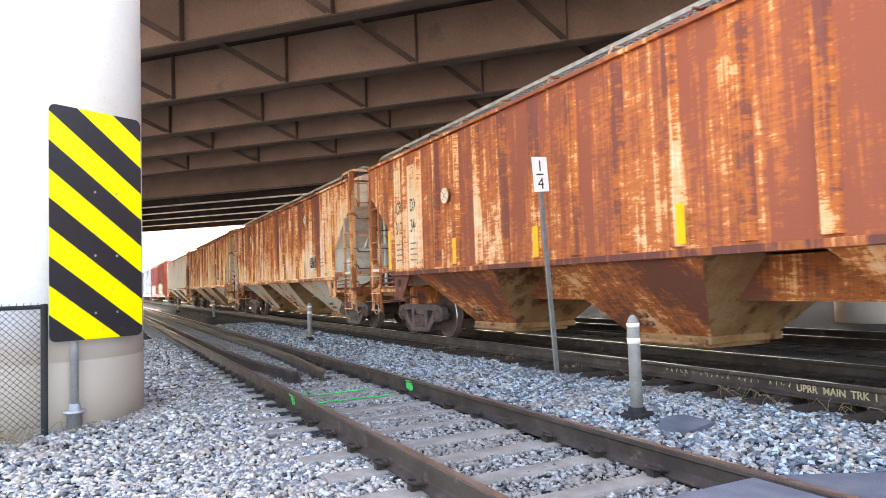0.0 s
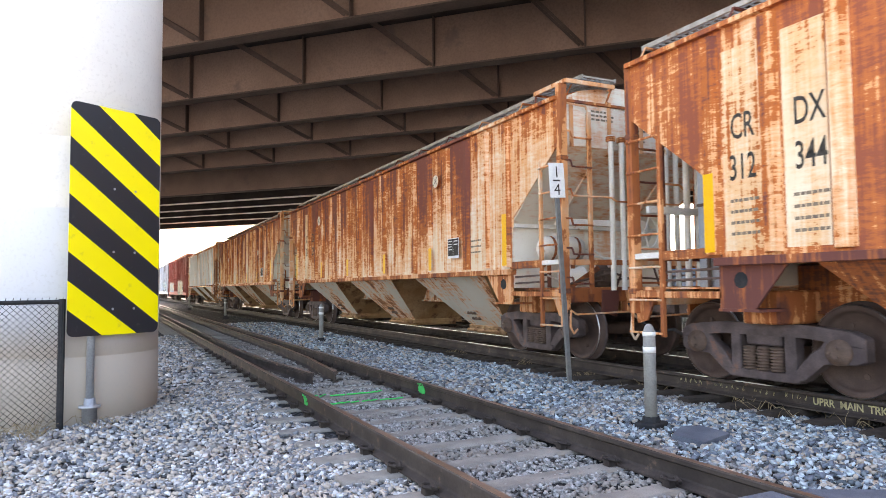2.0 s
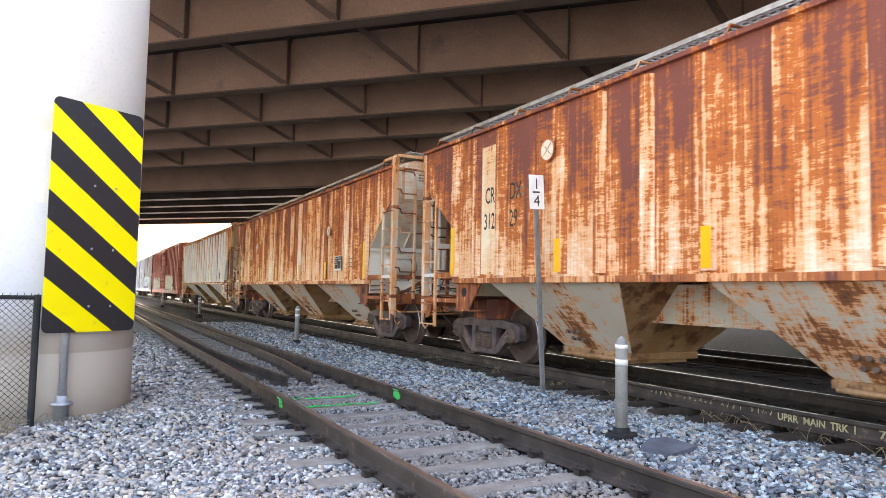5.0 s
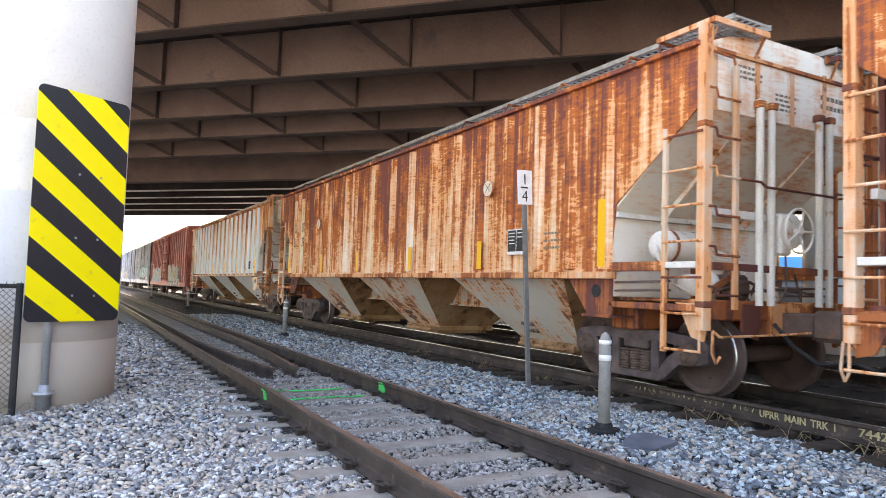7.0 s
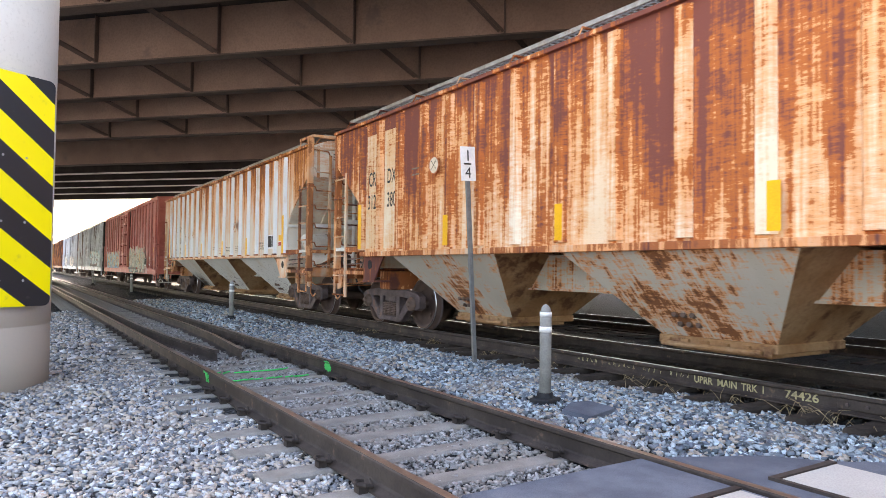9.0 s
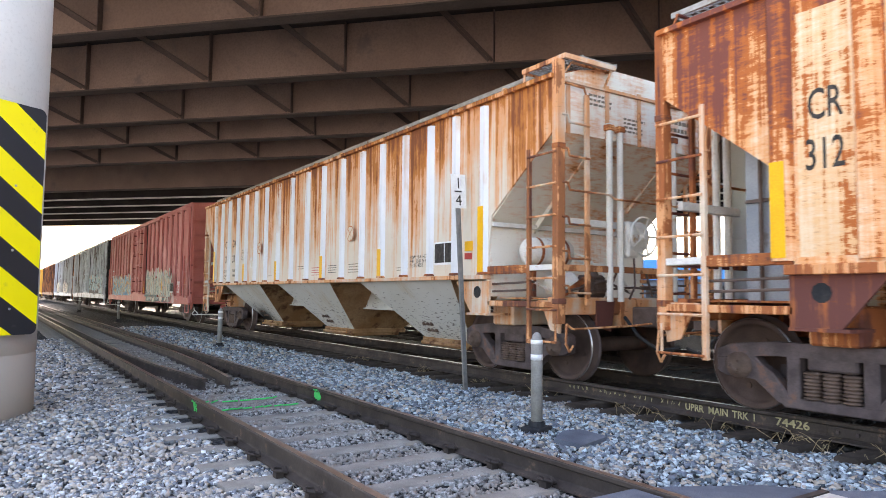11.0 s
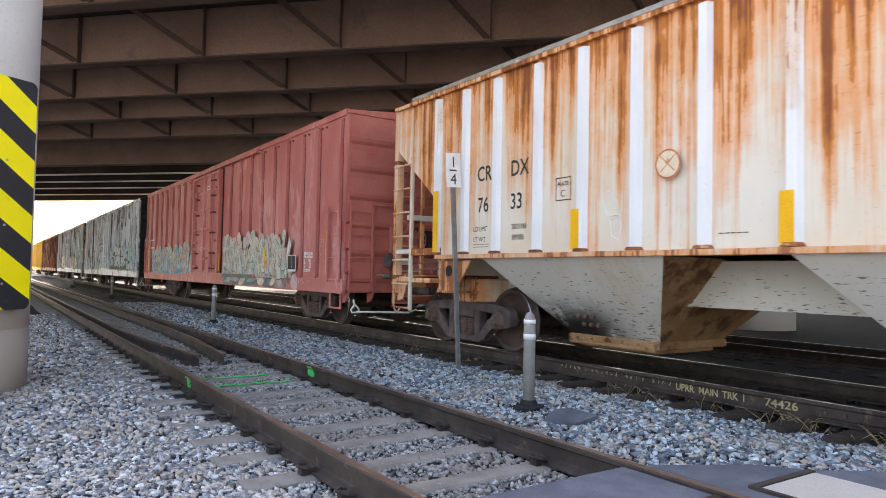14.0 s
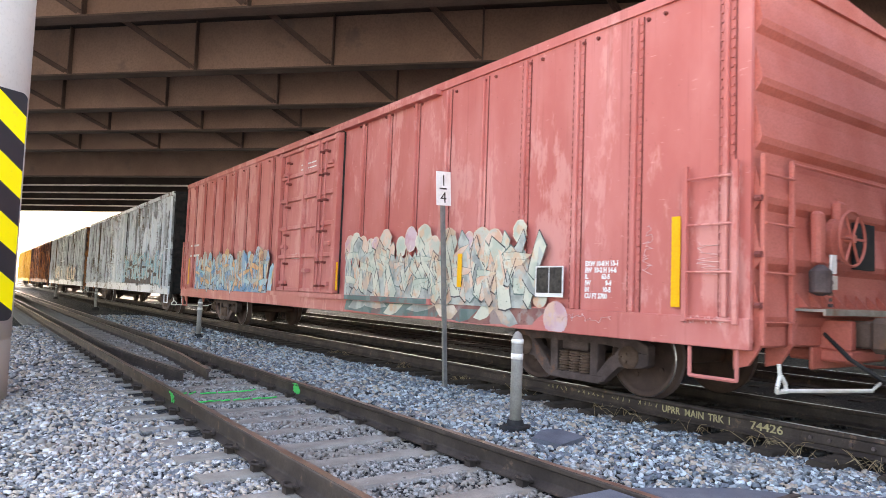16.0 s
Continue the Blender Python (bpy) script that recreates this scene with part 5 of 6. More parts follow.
        for k in range(6):
            box(bm, -0.70, -0.66, c - 0.7 + 0.25 * k, c - 0.6 + 0.25 * k, 0.24, 0.33)
        rod(bm, (-0.74, c - 0.62, 0.27), (-0.74, c + 0.62, 0.27), 0.03, 8)
        part("outlet_gate", bm, M_SLOPE, bay, "dirty sliding outlet gate")
        for k in range(6):                              # latch lugs low on the near face
            y, z = c + 0.10 + 0.12 * (k % 3), 0.50 + 0.11 * (k // 3)
            x = -0.62 - (SIDE - 0.62) * (z - zb) / (zt - zb)
            bm = bmesh.new()
            rod(bm, (x + 0.02, y, z), (x - 0.035, y, z + 0.01), 0.035, 7)
            part("latch_lug", bm, M_SPRING, bay)
    return car


def reflector(car, y, z0, z1, w=0.09):
    bm = bmesh.new()
    x = -SIDE - 0.068
    box(bm, x - 0.003, x, y - w / 2, y + w / 2, z0 - RAIL_B, z1 - RAIL_B)
    part("reflector", bm, M_YELLOW, car, "yellow reflective strip")


def bars(car, y, z, w, h, rows, mat, name="small_print", off=-SIDE - 0.004):
    """Unreadable small print: short bars in rows. y is the end where reading starts."""
    bm = bmesh.new()
    rng = random.Random(int(y * 100 + z * 10))
    for r in range(rows):
        u = 0.0
        zz = z - r * h / rows
        while u < w * 0.95:
            d = rng.uniform(0.06, 0.16) * w + 0.01
            d = min(d, w - u)
            box(bm, off - 0.001, off, y - u - d, y - u, zz - 0.28 * h / rows, zz)
            u += d + 0.03 * w
    return tagged(part(name, bm, mat, car), kind="stuff")


def end_bars(car, y, x, z, w, h, rows):
    """Unreadable white print on an end wall."""
    bm = bmesh.new()
    rng = random.Random(int(z * 100))
    for r in range(rows):
        u, zz = 0.0, z - r * h / rows
        while u < w * 0.95:
            d = min(rng.uniform(0.06, 0.13), w - u)
            box(bm, x + u, x + u + d, y - 0.002, y, zz - 0.62 * h / rows, zz)
            u += d + 0.02
    tagged(part("end_print", bm, M_WHITE, car), kind="stuff")


def plate(car, y0, y1, z0, z1, mat, name, label="", off=-SIDE - 0.006, th=0.004):
    bm = bmesh.new()
    box(bm, off - th, off, min(y0, y1), max(y0, y1), z0, z1)
    return part(name, bm, mat, car, label)


def no_hump(car, y, z, r=0.16, ink=None):
    """A white disc with a red ring and a dark crossed mark."""
    bm = bmesh.new()
    x = -SIDE - 0.070
    lathe(bm, [(x - 0.002, r), (x, r)], 24, "x", centre=(0, y, z), mi=1)
    lathe(bm, [(x - 0.004, r * 0.88), (x - 0.002, r * 0.88)], 24, "x", centre=(0, y, z), mi=0)
    for s in (-1, 1):
        rod(bm, (x - 0.005, y - 0.55 * r * s, z - 0.5 * r), (x - 0.005, y + 0.55 * r * s, z + 0.55 * r), 0.005, 4, mi=2)
    part("warning_disc", bm, [M_DISC, M_ORANGEINK, ink or M_INK], car, "yellowed disc with a red ring")


def mark_panel(car, y, w, z0=1.46, z1=3.55):
    """A stretch of paler paint that carries the car's mark."""
    plate(car, y, y - w, z0, z1, M_MARKPATCH, "mark_panel", "paler paint behind the mark", -SIDE - 0.001, 0.002)


def marks(car, a, b, n1, n2, y, z1, z2, size, squeeze=0.60):
    """Two-line car mark, split by a side post."""
    for text, yy, zz in ((a, y, z1), (b, y - 0.72, z1), (n1, y + (0.03 if len(n1) > 2 else -0.02), z2), (n2, y - 0.72, z2)):
        lettering(text, size, M_INK, car, side_text(yy, zz - RAIL_B, -SIDE - 0.005), name="car_mark", squeeze=squeeze, bold=0.003)


LEADS = {"a": -1.40, "b": 16.32, "c": 34.13, "d": 51.95, "e": 70.17}
RUSTLAB = "heavily rusted cream covered hopper car"
car_a = hopper(LEADS["a"], M_A, M_PA, M_BAYRUST, RUSTLAB + " and orange-brown bays")
mark_panel(car_a, 14.88, 0.47)
mark_panel(car_a, 14.17, 0.45)
marks(car_a, "CR", "DX", "312", "344", 14.78, 2.84, 2.42, 0.37)
for y, z1 in ((15.03, 2.52), (12.06, 2.15), (9.55, 2.13), (6.82, 2.13), (4.3, 2.13)):
    reflector(car_a, y, 1.69, z1, 0.13)
no_hump(car_a, 12.37, 2.945 - RAIL_B)
for y, z, w, n in ((14.80, 2.22, 0.34, 4), (14.08, 2.20, 0.36, 4)):
    bars(car_a, y, z - RAIL_B, w, 0.45, n, M_FAINT)
car_b = hopper(LEADS["b"], M_B, M_PB, M_BAY, RUSTLAB + " and pale lower panels")
mark_panel(car_b, 14.17, 0.45)
marks(car_b, "CR", "DX", "312", "29", 14.06, 2.84, 2.42, 0.37)
for y, z1 in ((15.03, 2.52), (12.06, 2.15), (9.55, 2.13), (6.82, 2.13), (4.3, 2.13), (1.47, 2.52)):
    reflector(car_b, y, 1.69, z1, 0.13)
no_hump(car_b, 12.3, 3.42 - RAIL_B)
no_hump(car_b, 4.01, 3.42 - RAIL_B, 0.14)
car_c = hopper(LEADS["c"], M_C, M_PC, M_BAY, RUSTLAB + " and long streaks")
mark_panel(car_c, 14.88, 0.47)
mark_panel(car_c, 14.17, 0.45)
marks(car_c, "CR", "DX", "312", "380", 14.79, 2.84, 2.42, 0.37)
for y, z1 in ((15.03, 2.52), (12.06, 2.15), (9.55, 2.13), (6.82, 2.13), (4.3, 2.13), (1.47, 2.52)):
    reflector(car_c, y, 1.69, z1, 0.13)
no_hump(car_c, 4.09, 2.95 - RAIL_B, 0.14)
no_hump(car_c, 12.4, 2.95 - RAIL_B, 0.14)
for car in (car_b, car_c):
    p = plate(car, 3.50, 3.05, 1.89 - RAIL_B, 2.26 - RAIL_B, M_WHITE, "data_plate", "white-bordered dark data plate", -SIDE - 0.066)
    plate(p, 3.485, 3.283, 1.935 - RAIL_B, 2.245 - RAIL_B, M_INK, "panel", off=-SIDE - 0.0705)
    plate(p, 3.267, 3.065, 1.935 - RAIL_B, 2.245 - RAIL_B, M_INK, "panel", off=-SIDE - 0.0705)
    bars(car, 2.85, 2.18 - RAIL_B, 0.5, 0.3, 3, M_FAINT)
    bars(car, 3.46, 2.21 - RAIL_B, 0.15, 0.2, 4, M_WHITE, off=-SIDE - 0.075)
    bars(car, 3.24, 2.21 - RAIL_B, 0.15, 0.12, 2, M_WHITE, off=-SIDE - 0.075)
for car in (car_a, car_b, car_c):
    bars(car, 13.2, 3.0 - RAIL_B, 0.35, 0.2, 2, M_FAINT)
car_d = hopper(LEADS["d"], M_D, M_POST_D, M_BAY_D, "pale tan covered hopper car with white posts and rust runs", True, 1.27)
marks(car_d, "CR", "DX", "76", "33", 14.05, 2.64, 2.21, 0.29, 0.85)
for y, z1 in ((15.0, 2.59), (12.1, 2.12), (9.62, 2.11), (6.93, 2.12), (4.42, 2.135), (1.47, 2.58)):
    reflector(car_d, y, 1.66, z1, 0.13)
no_hump(car_d, 5.57, 2.485 - RAIL_B, 0.15, M_ORANGEINK)
no_hump(car_d, 10.82, 2.483 - RAIL_B, 0.15, M_ORANGEINK)
for y, z, w, h, n, mt in ((14.12, 1.77, 0.36, 0.07, 2, M_FAINT), (5.75, 1.92, 0.42, 0.2, 4, M_FAINT), (6.7, 1.92, 0.4, 0.18, 4, M_INK),
                          (8.35, 1.95, 0.4, 0.1, 2, M_FAINT), (7.55, 1.9, 0.4, 0.2, 4, M_REDINK), (3.9, 1.8, 0.3, 0.08, 2, M_FAINT), (10.3, 1.78, 0.3, 0.04, 1, M_FAINT)):
    bars(car_d, y, z - RAIL_B, w, h, n, mt)
for text, y, z, size in (("LD LMT", 14.124, 1.945, 0.095), ("LT WT", 14.122, 1.80, 0.095), ("203100", 13.30, 1.945, 0.10), ("59900", 13.29, 1.805, 0.10),
                         ("EXW 10-8  H 7-8", 3.467, 1.925, 0.082), ("EW   10-8  H 10-8", 3.467, 1.857, 0.082), ("CU FT 4750", 3.467, 1.79, 0.082)):
    lettering(text, size, M_INK, car_d, side_text(y, z - RAIL_B, -SIDE - 0.004), name="data_text", squeeze=0.98)
for z0, z1, y0, y1 in ((2.51, 2.522, 12.48, 12.224), (2.245, 2.257, 12.48, 12.224), (2.245, 2.522, 12.48, 12.47), (2.245, 2.522, 12.234, 12.224)):
    plate(car_d, y0, y1, z0 - RAIL_B, z1 - RAIL_B, M_INK, "mark_border", off=-SIDE - 0.003, th=0.001)
lettering("PLATE", 0.07, M_INK, car_d, side_text(12.45, 2.42 - RAIL_B, -SIDE - 0.004), name="data_text", squeeze=0.95)
lettering("C", 0.12, M_INK, car_d, side_text(12.40, 2.29 - RAIL_B, -SIDE - 0.004), name="data_text", squeeze=1.0)
chalk = [(11.653, 2.293), (11.719, 2.184), (11.66, 2.02), (11.489, 2.02), (11.62, 1.97), (11.60, 1.80), (11.501, 1.751), (11.46, 1.88), (11.50, 2.03), (11.53, 2.17), (11.653, 2.293)]
for a, b in zip(chalk, chalk[1:]):
    bm = bmesh.new()
    rod(bm, (-SIDE - 0.004, a[0], a[1] - RAIL_B), (-SIDE - 0.004, b[0], b[1] - RAIL_B), 0.006, 4)
    part("chalk_line", bm, M_WHITE, car_d)
p = plate(car_d, 2.73, 2.15, 1.80 - RAIL_B, 2.15 - RAIL_B, M_WHITE, "data_plate", "white-bordered dark data plate")
plate(p, 2.705, 2.455, 1.835 - RAIL_B, 2.125 - RAIL_B, M_INK, "panel", off=-SIDE - 0.0105)
plate(p, 2.43, 2.175, 1.835 - RAIL_B, 2.125 - RAIL_B, M_INK, "panel", off=-SIDE - 0.0105)
plate(car_d, 1.92, 1.72, 1.98 - RAIL_B, 2.12 - RAIL_B, M_YELLOW, "sticker", "yellow sticker")
plate(car_d, 1.92, 1.74, 1.86 - RAIL_B, 1.95 - RAIL_B, M_REDINK, "sticker", "red sticker")


# ---- boxcars ----
RIVETED = (0.22, 1.27, 2.10, 3.0, 17.05, 18.88)


def boxcar(y0, side_mat, end_mat, label, detail=True, sheet_mat=None, bl=19.1, zb=0.72, zt=4.22):
    hw = 1.575
    car = tagged(empty("boxcar", pose(TRACK_B, y0, RAIL_B)), label, "boxcar", "train cars")
    for s in (-1, 1):
        bm = bmesh.new()
        box(bm, min(s * hw, s * (hw - 0.04)), max(s * hw, s * (hw - 0.04)), 0.0, bl, zb, zt)
        sheet = part("side_wall", bm, sheet_mat or side_mat, car)
        bm = bmesh.new()
        box(bm, min(s * (hw - 0.02), s * (hw + 0.05)), max(s * (hw - 0.02), s * (hw + 0.05)), -0.02, bl + 0.02, zb - 0.02, zb + 0.26, bev=0.008)
        part("side_sill", bm, side_mat, car)
        bm = bmesh.new()
        box(bm, min(s * (hw - 0.02), s * (hw + 0.03)), max(s * (hw - 0.02), s * (hw + 0.03)), 0, bl, zt - 0.10, zt + 0.02)
        part("top_chord", bm, side_mat, car)
        for y in (0.22, 1.27, 2.10, 3.0, 3.85, 4.7, 5.55, 6.4, 7.27, 11.65, 12.55, 13.4, 14.3, 15.25, 16.14, 17.05, 18.0, 18.88):
            bm = bmesh.new()
            box(bm, min(s * hw, s * (hw + 0.012)), max(s * hw, s * (hw + 0.012)), y - 0.075, y + 0.075, zb + 0.26, zt - 0.14)
            box(bm, min(s * (hw + 0.013), s * (hw + 0.06)), max(s * (hw + 0.013), s * (hw + 0.06)), y - 0.024, y + 0.024, zb + 0.26, zt - 0.14, bev=0.008)
            if detail and s < 0 and y in RIVETED:
                for j in range(34):
                    for e in (-0.055, 0.055):
                        z = zb + 0.32 + 0.09 * j
                        box(bm, -hw - 0.030, -hw - 0.011, y + e - 0.013, y + e + 0.013, z - 0.013, z + 0.013)
            post = part("side_post", bm, side_mat, sheet)
            if detail:
                # the post's shade along the sheet joint, drawn as dark strips
                bm = bmesh.new()
                for e in (-0.079, 0.027, 0.079) if y in RIVETED else (-0.079, 0.027):
                    box(bm, min(s * (hw - 0.002), s * (hw + 0.0135)), max(s * (hw - 0.002), s * (hw + 0.0135)), y + e - 0.005, y + e + 0.005, zb + 0.262, zt - 0.142)
                part("post_shade_seam", bm, M_DARKRED, post, "dark strip at the sheet joint for the post's shade")
        # sliding door
        bm = bmesh.new()
        box(bm, min(s * hw, s * (hw + 0.07)), max(s * hw, s * (hw + 0.07)), 8.05, 10.95, zb + 0.30, zt - 0.18, bev=0.01)
        door = part("sliding_door", bm, side_mat, car)
        bm = bmesh.new()
        for z in (zb + 0.34, 1.75, 2.35, 2.95, 3.45, zt - 0.24):
            box(bm, min(s * (hw + 0.07), s * (hw + 0.13)), max(s * (hw + 0.07), s * (hw + 0.13)), 8.07, 10.93, z - 0.04, z + 0.04, bev=0.01)
        for y in (8.1, 8.9, 9.6, 10.9):
            w = 0.08 if y in (8.1, 10.9) else 0.03
            box(bm, min(s * (hw + 0.072), s * (hw + 0.15)), max(s * (hw + 0.072), s * (hw + 0.15)), y - w, y + w, zb + 0.3, zt - 0.2)
        part("door_frame", bm, side_mat, door)
        bm = bmesh.new()
        for y in (8.55, 8.75, 10.4):
            rod(bm, (s * (hw + 0.15), y, 1.05), (s * (hw + 0.15), y, zt - 0.3), 0.018, 6)
        lathe(bm, [(0, 0.14), (0.012, 0.155), (0.024, 0.14), (0.012, 0.125), (0, 0.14)], 18, "x", centre=(s * (hw + 0.14), 8.95, 2.0), caps=False)
        part("lock_bar", bm, side_mat, door)
        bm = bmesh.new()
        for za, zc in ((zt - 0.16, zt - 0.08), (zb + 0.2, zb + 0.29)):
            box(bm, min(s * hw, s * (hw + 0.12)), max(s * hw, s * (hw + 0.12)), 4.9, 11.4, za, zc)
        part("door_track", bm, side_mat, car)
        # shade round the door and under its track, drawn as black strips
        bm = bmesh.new()
        for y in (8.035, 10.96):
            box(bm, min(s * hw, s * (hw + 0.03)), max(s * hw, s * (hw + 0.03)), y - 0.008, y + 0.008, zb + 0.30, zt - 0.18)
        box(bm, min(s * hw, s * (hw + 0.05)), max(s * hw, s * (hw + 0.05)), 8.05, 10.95, zt - 0.18, zt - 0.162)
        part("door_shade_strip", bm, M_BLACK, door, "black strips for the shade in the gap round the door")
        if detail and s < 0:                            # shade beside the door's frame members drawn as dark strips; rod guides and placards
            for y0g, y1g, zg in ((8.2, 8.86, 1.80), (8.94, 9.56, 1.80), (9.64, 10.8, 1.80), (8.2, 10.8, 2.40), (8.2, 10.8, 3.0), (8.2, 10.8, 3.50), (8.2, 10.8, 1.08)):
                bm = bmesh.new()
                box(bm, -hw - 0.0735, -hw - 0.0705, y0g, y1g, zg - 0.055, zg - 0.04)
                part("frame_shade", bm, M_DARKRED, door)
            for yg in (8.19, 8.935, 9.635, 10.81):
                bm = bmesh.new()
                box(bm, -hw - 0.0735, -hw - 0.0705, yg - 0.008, yg + 0.008, 1.05, zt - 0.26)
                part("frame_shade", bm, M_DARKRED, door)
            for yg in (8.55, 8.75, 10.4):
                for zg in (1.15, 1.6, 2.2, 2.8, 3.3, 3.75):
                    bm = bmesh.new()
                    box(bm, -hw - 0.185, -hw - 0.07, yg - 0.035, yg + 0.035, zg - 0.022, zg + 0.022, bev=0.006)
                    part("rod_guide", bm, M_DARKRED, door)
        for y, z in ((8.3, 1.20), (8.3, 1.95), (9.3, 1.45), (10.5, 1.20), (10.5, 1.95), (8.3, 3.5), (10.5, 3.5)):
            bm = bmesh.new()
            box(bm, min(s * (hw + 0.07), s * (hw + 0.19)), max(s * (hw + 0.07), s * (hw + 0.19)), y - 0.09, y + 0.09, z - 0.035, z + 0.035, bev=0.008)
            part("door_bracket", bm, side_mat, door)
        if detail and s < 0:
            for k in range(42):
                bm = bmesh.new()
                y, z = 0.35 + 0.45 * k + (0.12 if k % 2 else -0.12), zt - 0.19
                lathe(bm, [(-hw - 0.034, 0.0), (-hw - 0.034, 0.018), (-hw - 0.002, 0.024)], 6, "x", centre=(0, y, z))
                part("bolt_head", bm, M_DARKRED, sheet)
        for ye, dr in ((0.0, 1), (bl, -1)):
            stiles = [(min(s * (hw + 0.05), s * (hw + 0.09)), max(s * (hw + 0.05), s * (hw + 0.09)), ye + dr * d - 0.025, ye + dr * d + 0.025, zb + 0.2, 2.40) for d in (0.10, 0.62)]
            rungs = [[(s * (hw + 0.075), ye + dr * 0.08, z), (s * (hw + 0.075), ye + dr * 0.64, z)] for z in (0.95, 1.39, 1.83, 2.27)]
            ladder("side_ladder", side_mat, car, stiles, rungs)
            bm = bmesh.new()
            for d in (0.12, 0.60):
                rod(bm, (s * hw, ye + dr * d, zb), (s * hw, ye + dr * d, 0.42), 0.02, 6)
            rod(bm, (s * hw, ye + dr * 0.12, 0.42), (s * hw, ye + dr * 0.60, 0.42), 0.02, 6)
            part("stirrup_step", bm, side_mat, car)
    bm = bmesh.new()
    prism(bm, [(-hw - 0.03, zt), (0, zt + 0.14), (hw + 0.03, zt), (hw, zt - 0.06), (-hw, zt - 0.06)], -0.03, bl + 0.03, "y")
    part("roof", bm, end_mat, car)
    bm = bmesh.new()
    box(bm, -hw + 0.05, hw - 0.05, 0.2, bl - 0.2, zb + 0.02, zb + 0.2)
    box(bm, -0.3, 0.3, 0.2, bl - 0.2, 0.6, zb + 0.02)
    part("underframe", bm, M_BLACK, car)
    for ye, dr in ((0.0, 1), (bl, -1)):
        Y = lambda d: ye + dr * d
        bm = bmesh.new()
        box(bm, -hw + 0.005, hw - 0.005, min(Y(0.005), Y(0.06)), max(Y(0.005), Y(0.06)), zb + 0.05, zt - 0.02)
        wall = part("end_wall", bm, end_mat, car, "ribbed end wall")
        for k in range(6):
            z = 0.95 + 0.54 * k
            bm = bmesh.new()
            prism(bm, [(Y(0.006), z - 0.07), (Y(-0.045), z - 0.01), (Y(-0.062), z + 0.05), (Y(-0.045), z + 0.13), (Y(0.006), z + 0.36)], -hw + 0.07, hw - 0.07, "x")
            part("corrugation", bm, end_mat, wall)
        for s in (-1, 1):
            stiles = [(x - 0.025, x + 0.025, min(Y(-0.10), Y(-0.06)), max(Y(-0.10), Y(-0.06)), 0.75, 2.45) for x in (s * 1.50, s * 1.02)]
            rungs = [[(s * 1.02, Y(-0.10), z), (s * 1.50, Y(-0.10), z)] for z in (0.95, 1.39, 1.83, 2.27)]
            ladder("end_ladder", end_mat, car, stiles, rungs)
        bm = bmesh.new()
        ybox(bm, -0.90, 0.90, Y(-0.30), Y(-0.04), 1.06, 1.085)
        ybox(bm, -0.90, 0.90, Y(-0.325), Y(-0.30), 1.03, 1.09)
        part("crossover_platform", bm, M_GRATE, car)
        bm = bmesh.new()
        ybox(bm, -1.5, 1.5, Y(-0.02), Y(0.14), 0.72, 0.97, 0.02)
        part("end_sill", bm, end_mat, car)
        for x in (-1.48, -0.95, 0.95, 1.48):
            bm = bmesh.new()
            prism(bm, [(Y(-0.10), 0.97), (Y(0.2), 0.97), (Y(0.2), 0.52), (Y(0.06), 0.56), (Y(-0.06), 0.74)], x - 0.02, x + 0.02, "x")
            part("sill_bracket", bm, end_mat, car)
        bm = bmesh.new()
        ybox(bm, -0.36, 0.36, Y(-0.30), Y(0.3), 0.58, 0.70, 0.02)
        ybox(bm, -0.36, -0.26, Y(-0.30), Y(0.3), 0.70, 0.98, 0.01)
        ybox(bm, 0.26, 0.36, Y(-0.30), Y(0.3), 0.70, 0.98, 0.01)
        ybox(bm, -0.52, 0.52, Y(-0.02), Y(0.02), 0.50, 0.72, 0.01)
        part("draft_sill", bm, end_mat, car, "red boxed draft sill round the coupler")
        bm = bmesh.new()
        rod(bm, (-1.02, Y(-0.09), 2.42), (1.02, Y(-0.09), 2.42), 0.016, 6)
        part("grab_iron", bm, end_mat, car)
        for z in (1.10, 1.55, 2.05):
            for x in (-1.545, 1.545):
                bm = bmesh.new()
                rod(bm, (x, Y(-0.03), z), (x, Y(-0.09), z), 0.03, 6)
                part("ladder_bolt", bm, M_DARKRED if detail else end_mat, car)
        if dr > 0:
            spoked_wheel("brake_wheel", end_mat, car, (-0.16, Y(-0.22), 1.78), 0.27, 6)
            bm = bmesh.new()
            lathe(bm, [(Y(-0.05), 0.22), (Y(-0.12), 0.22), (Y(-0.16), 0.12)], 18, "y", centre=(-0.16, 0, 1.78))
            ybox(bm, -0.25, -0.07, Y(-0.14), Y(-0.05), 1.85, 2.16, 0.03)
            part("gear_box", bm, end_mat, car)
            bm = bmesh.new()
            ybox(bm, -0.66, -0.52, Y(-0.15), Y(-0.05), 1.50, 2.02, 0.03)
            ybox(bm, -0.52, -0.46, Y(-0.12), Y(-0.05), 1.60, 1.95, 0.01)
            part("brake_bracket", bm, end_mat, car)
            end_bars(car, Y(-0.012), -0.15, 3.72, 1.0, 0.14, 1)
            end_bars(car, Y(-0.012), -0.62, 2.82, 0.62, 0.22, 3)
            bm = bmesh.new()
            box(bm, 0.16, 0.62, Y(-0.10), Y(-0.07), 1.5, 1.98)
            part("vent_plate", bm, M_BLACK, car)
            bm = bmesh.new()
            lathe(bm, [(-0.15, 0.03), (-0.12, 0.10), (0.08, 0.10), (0.14, 0.03)], 14, "z", centre=(-0.70, Y(-0.18), 1.36))
            for k in range(9):
                rod(bm, (-0.55, Y(-0.2), 1.52 - 0.055 * k), (-0.55, Y(-0.2), 1.49 - 0.055 * k), 0.026 if k % 2 else 0.016, 6)
            part("bell_crank", bm, M_STEEL, car)
            bm = bmesh.new()
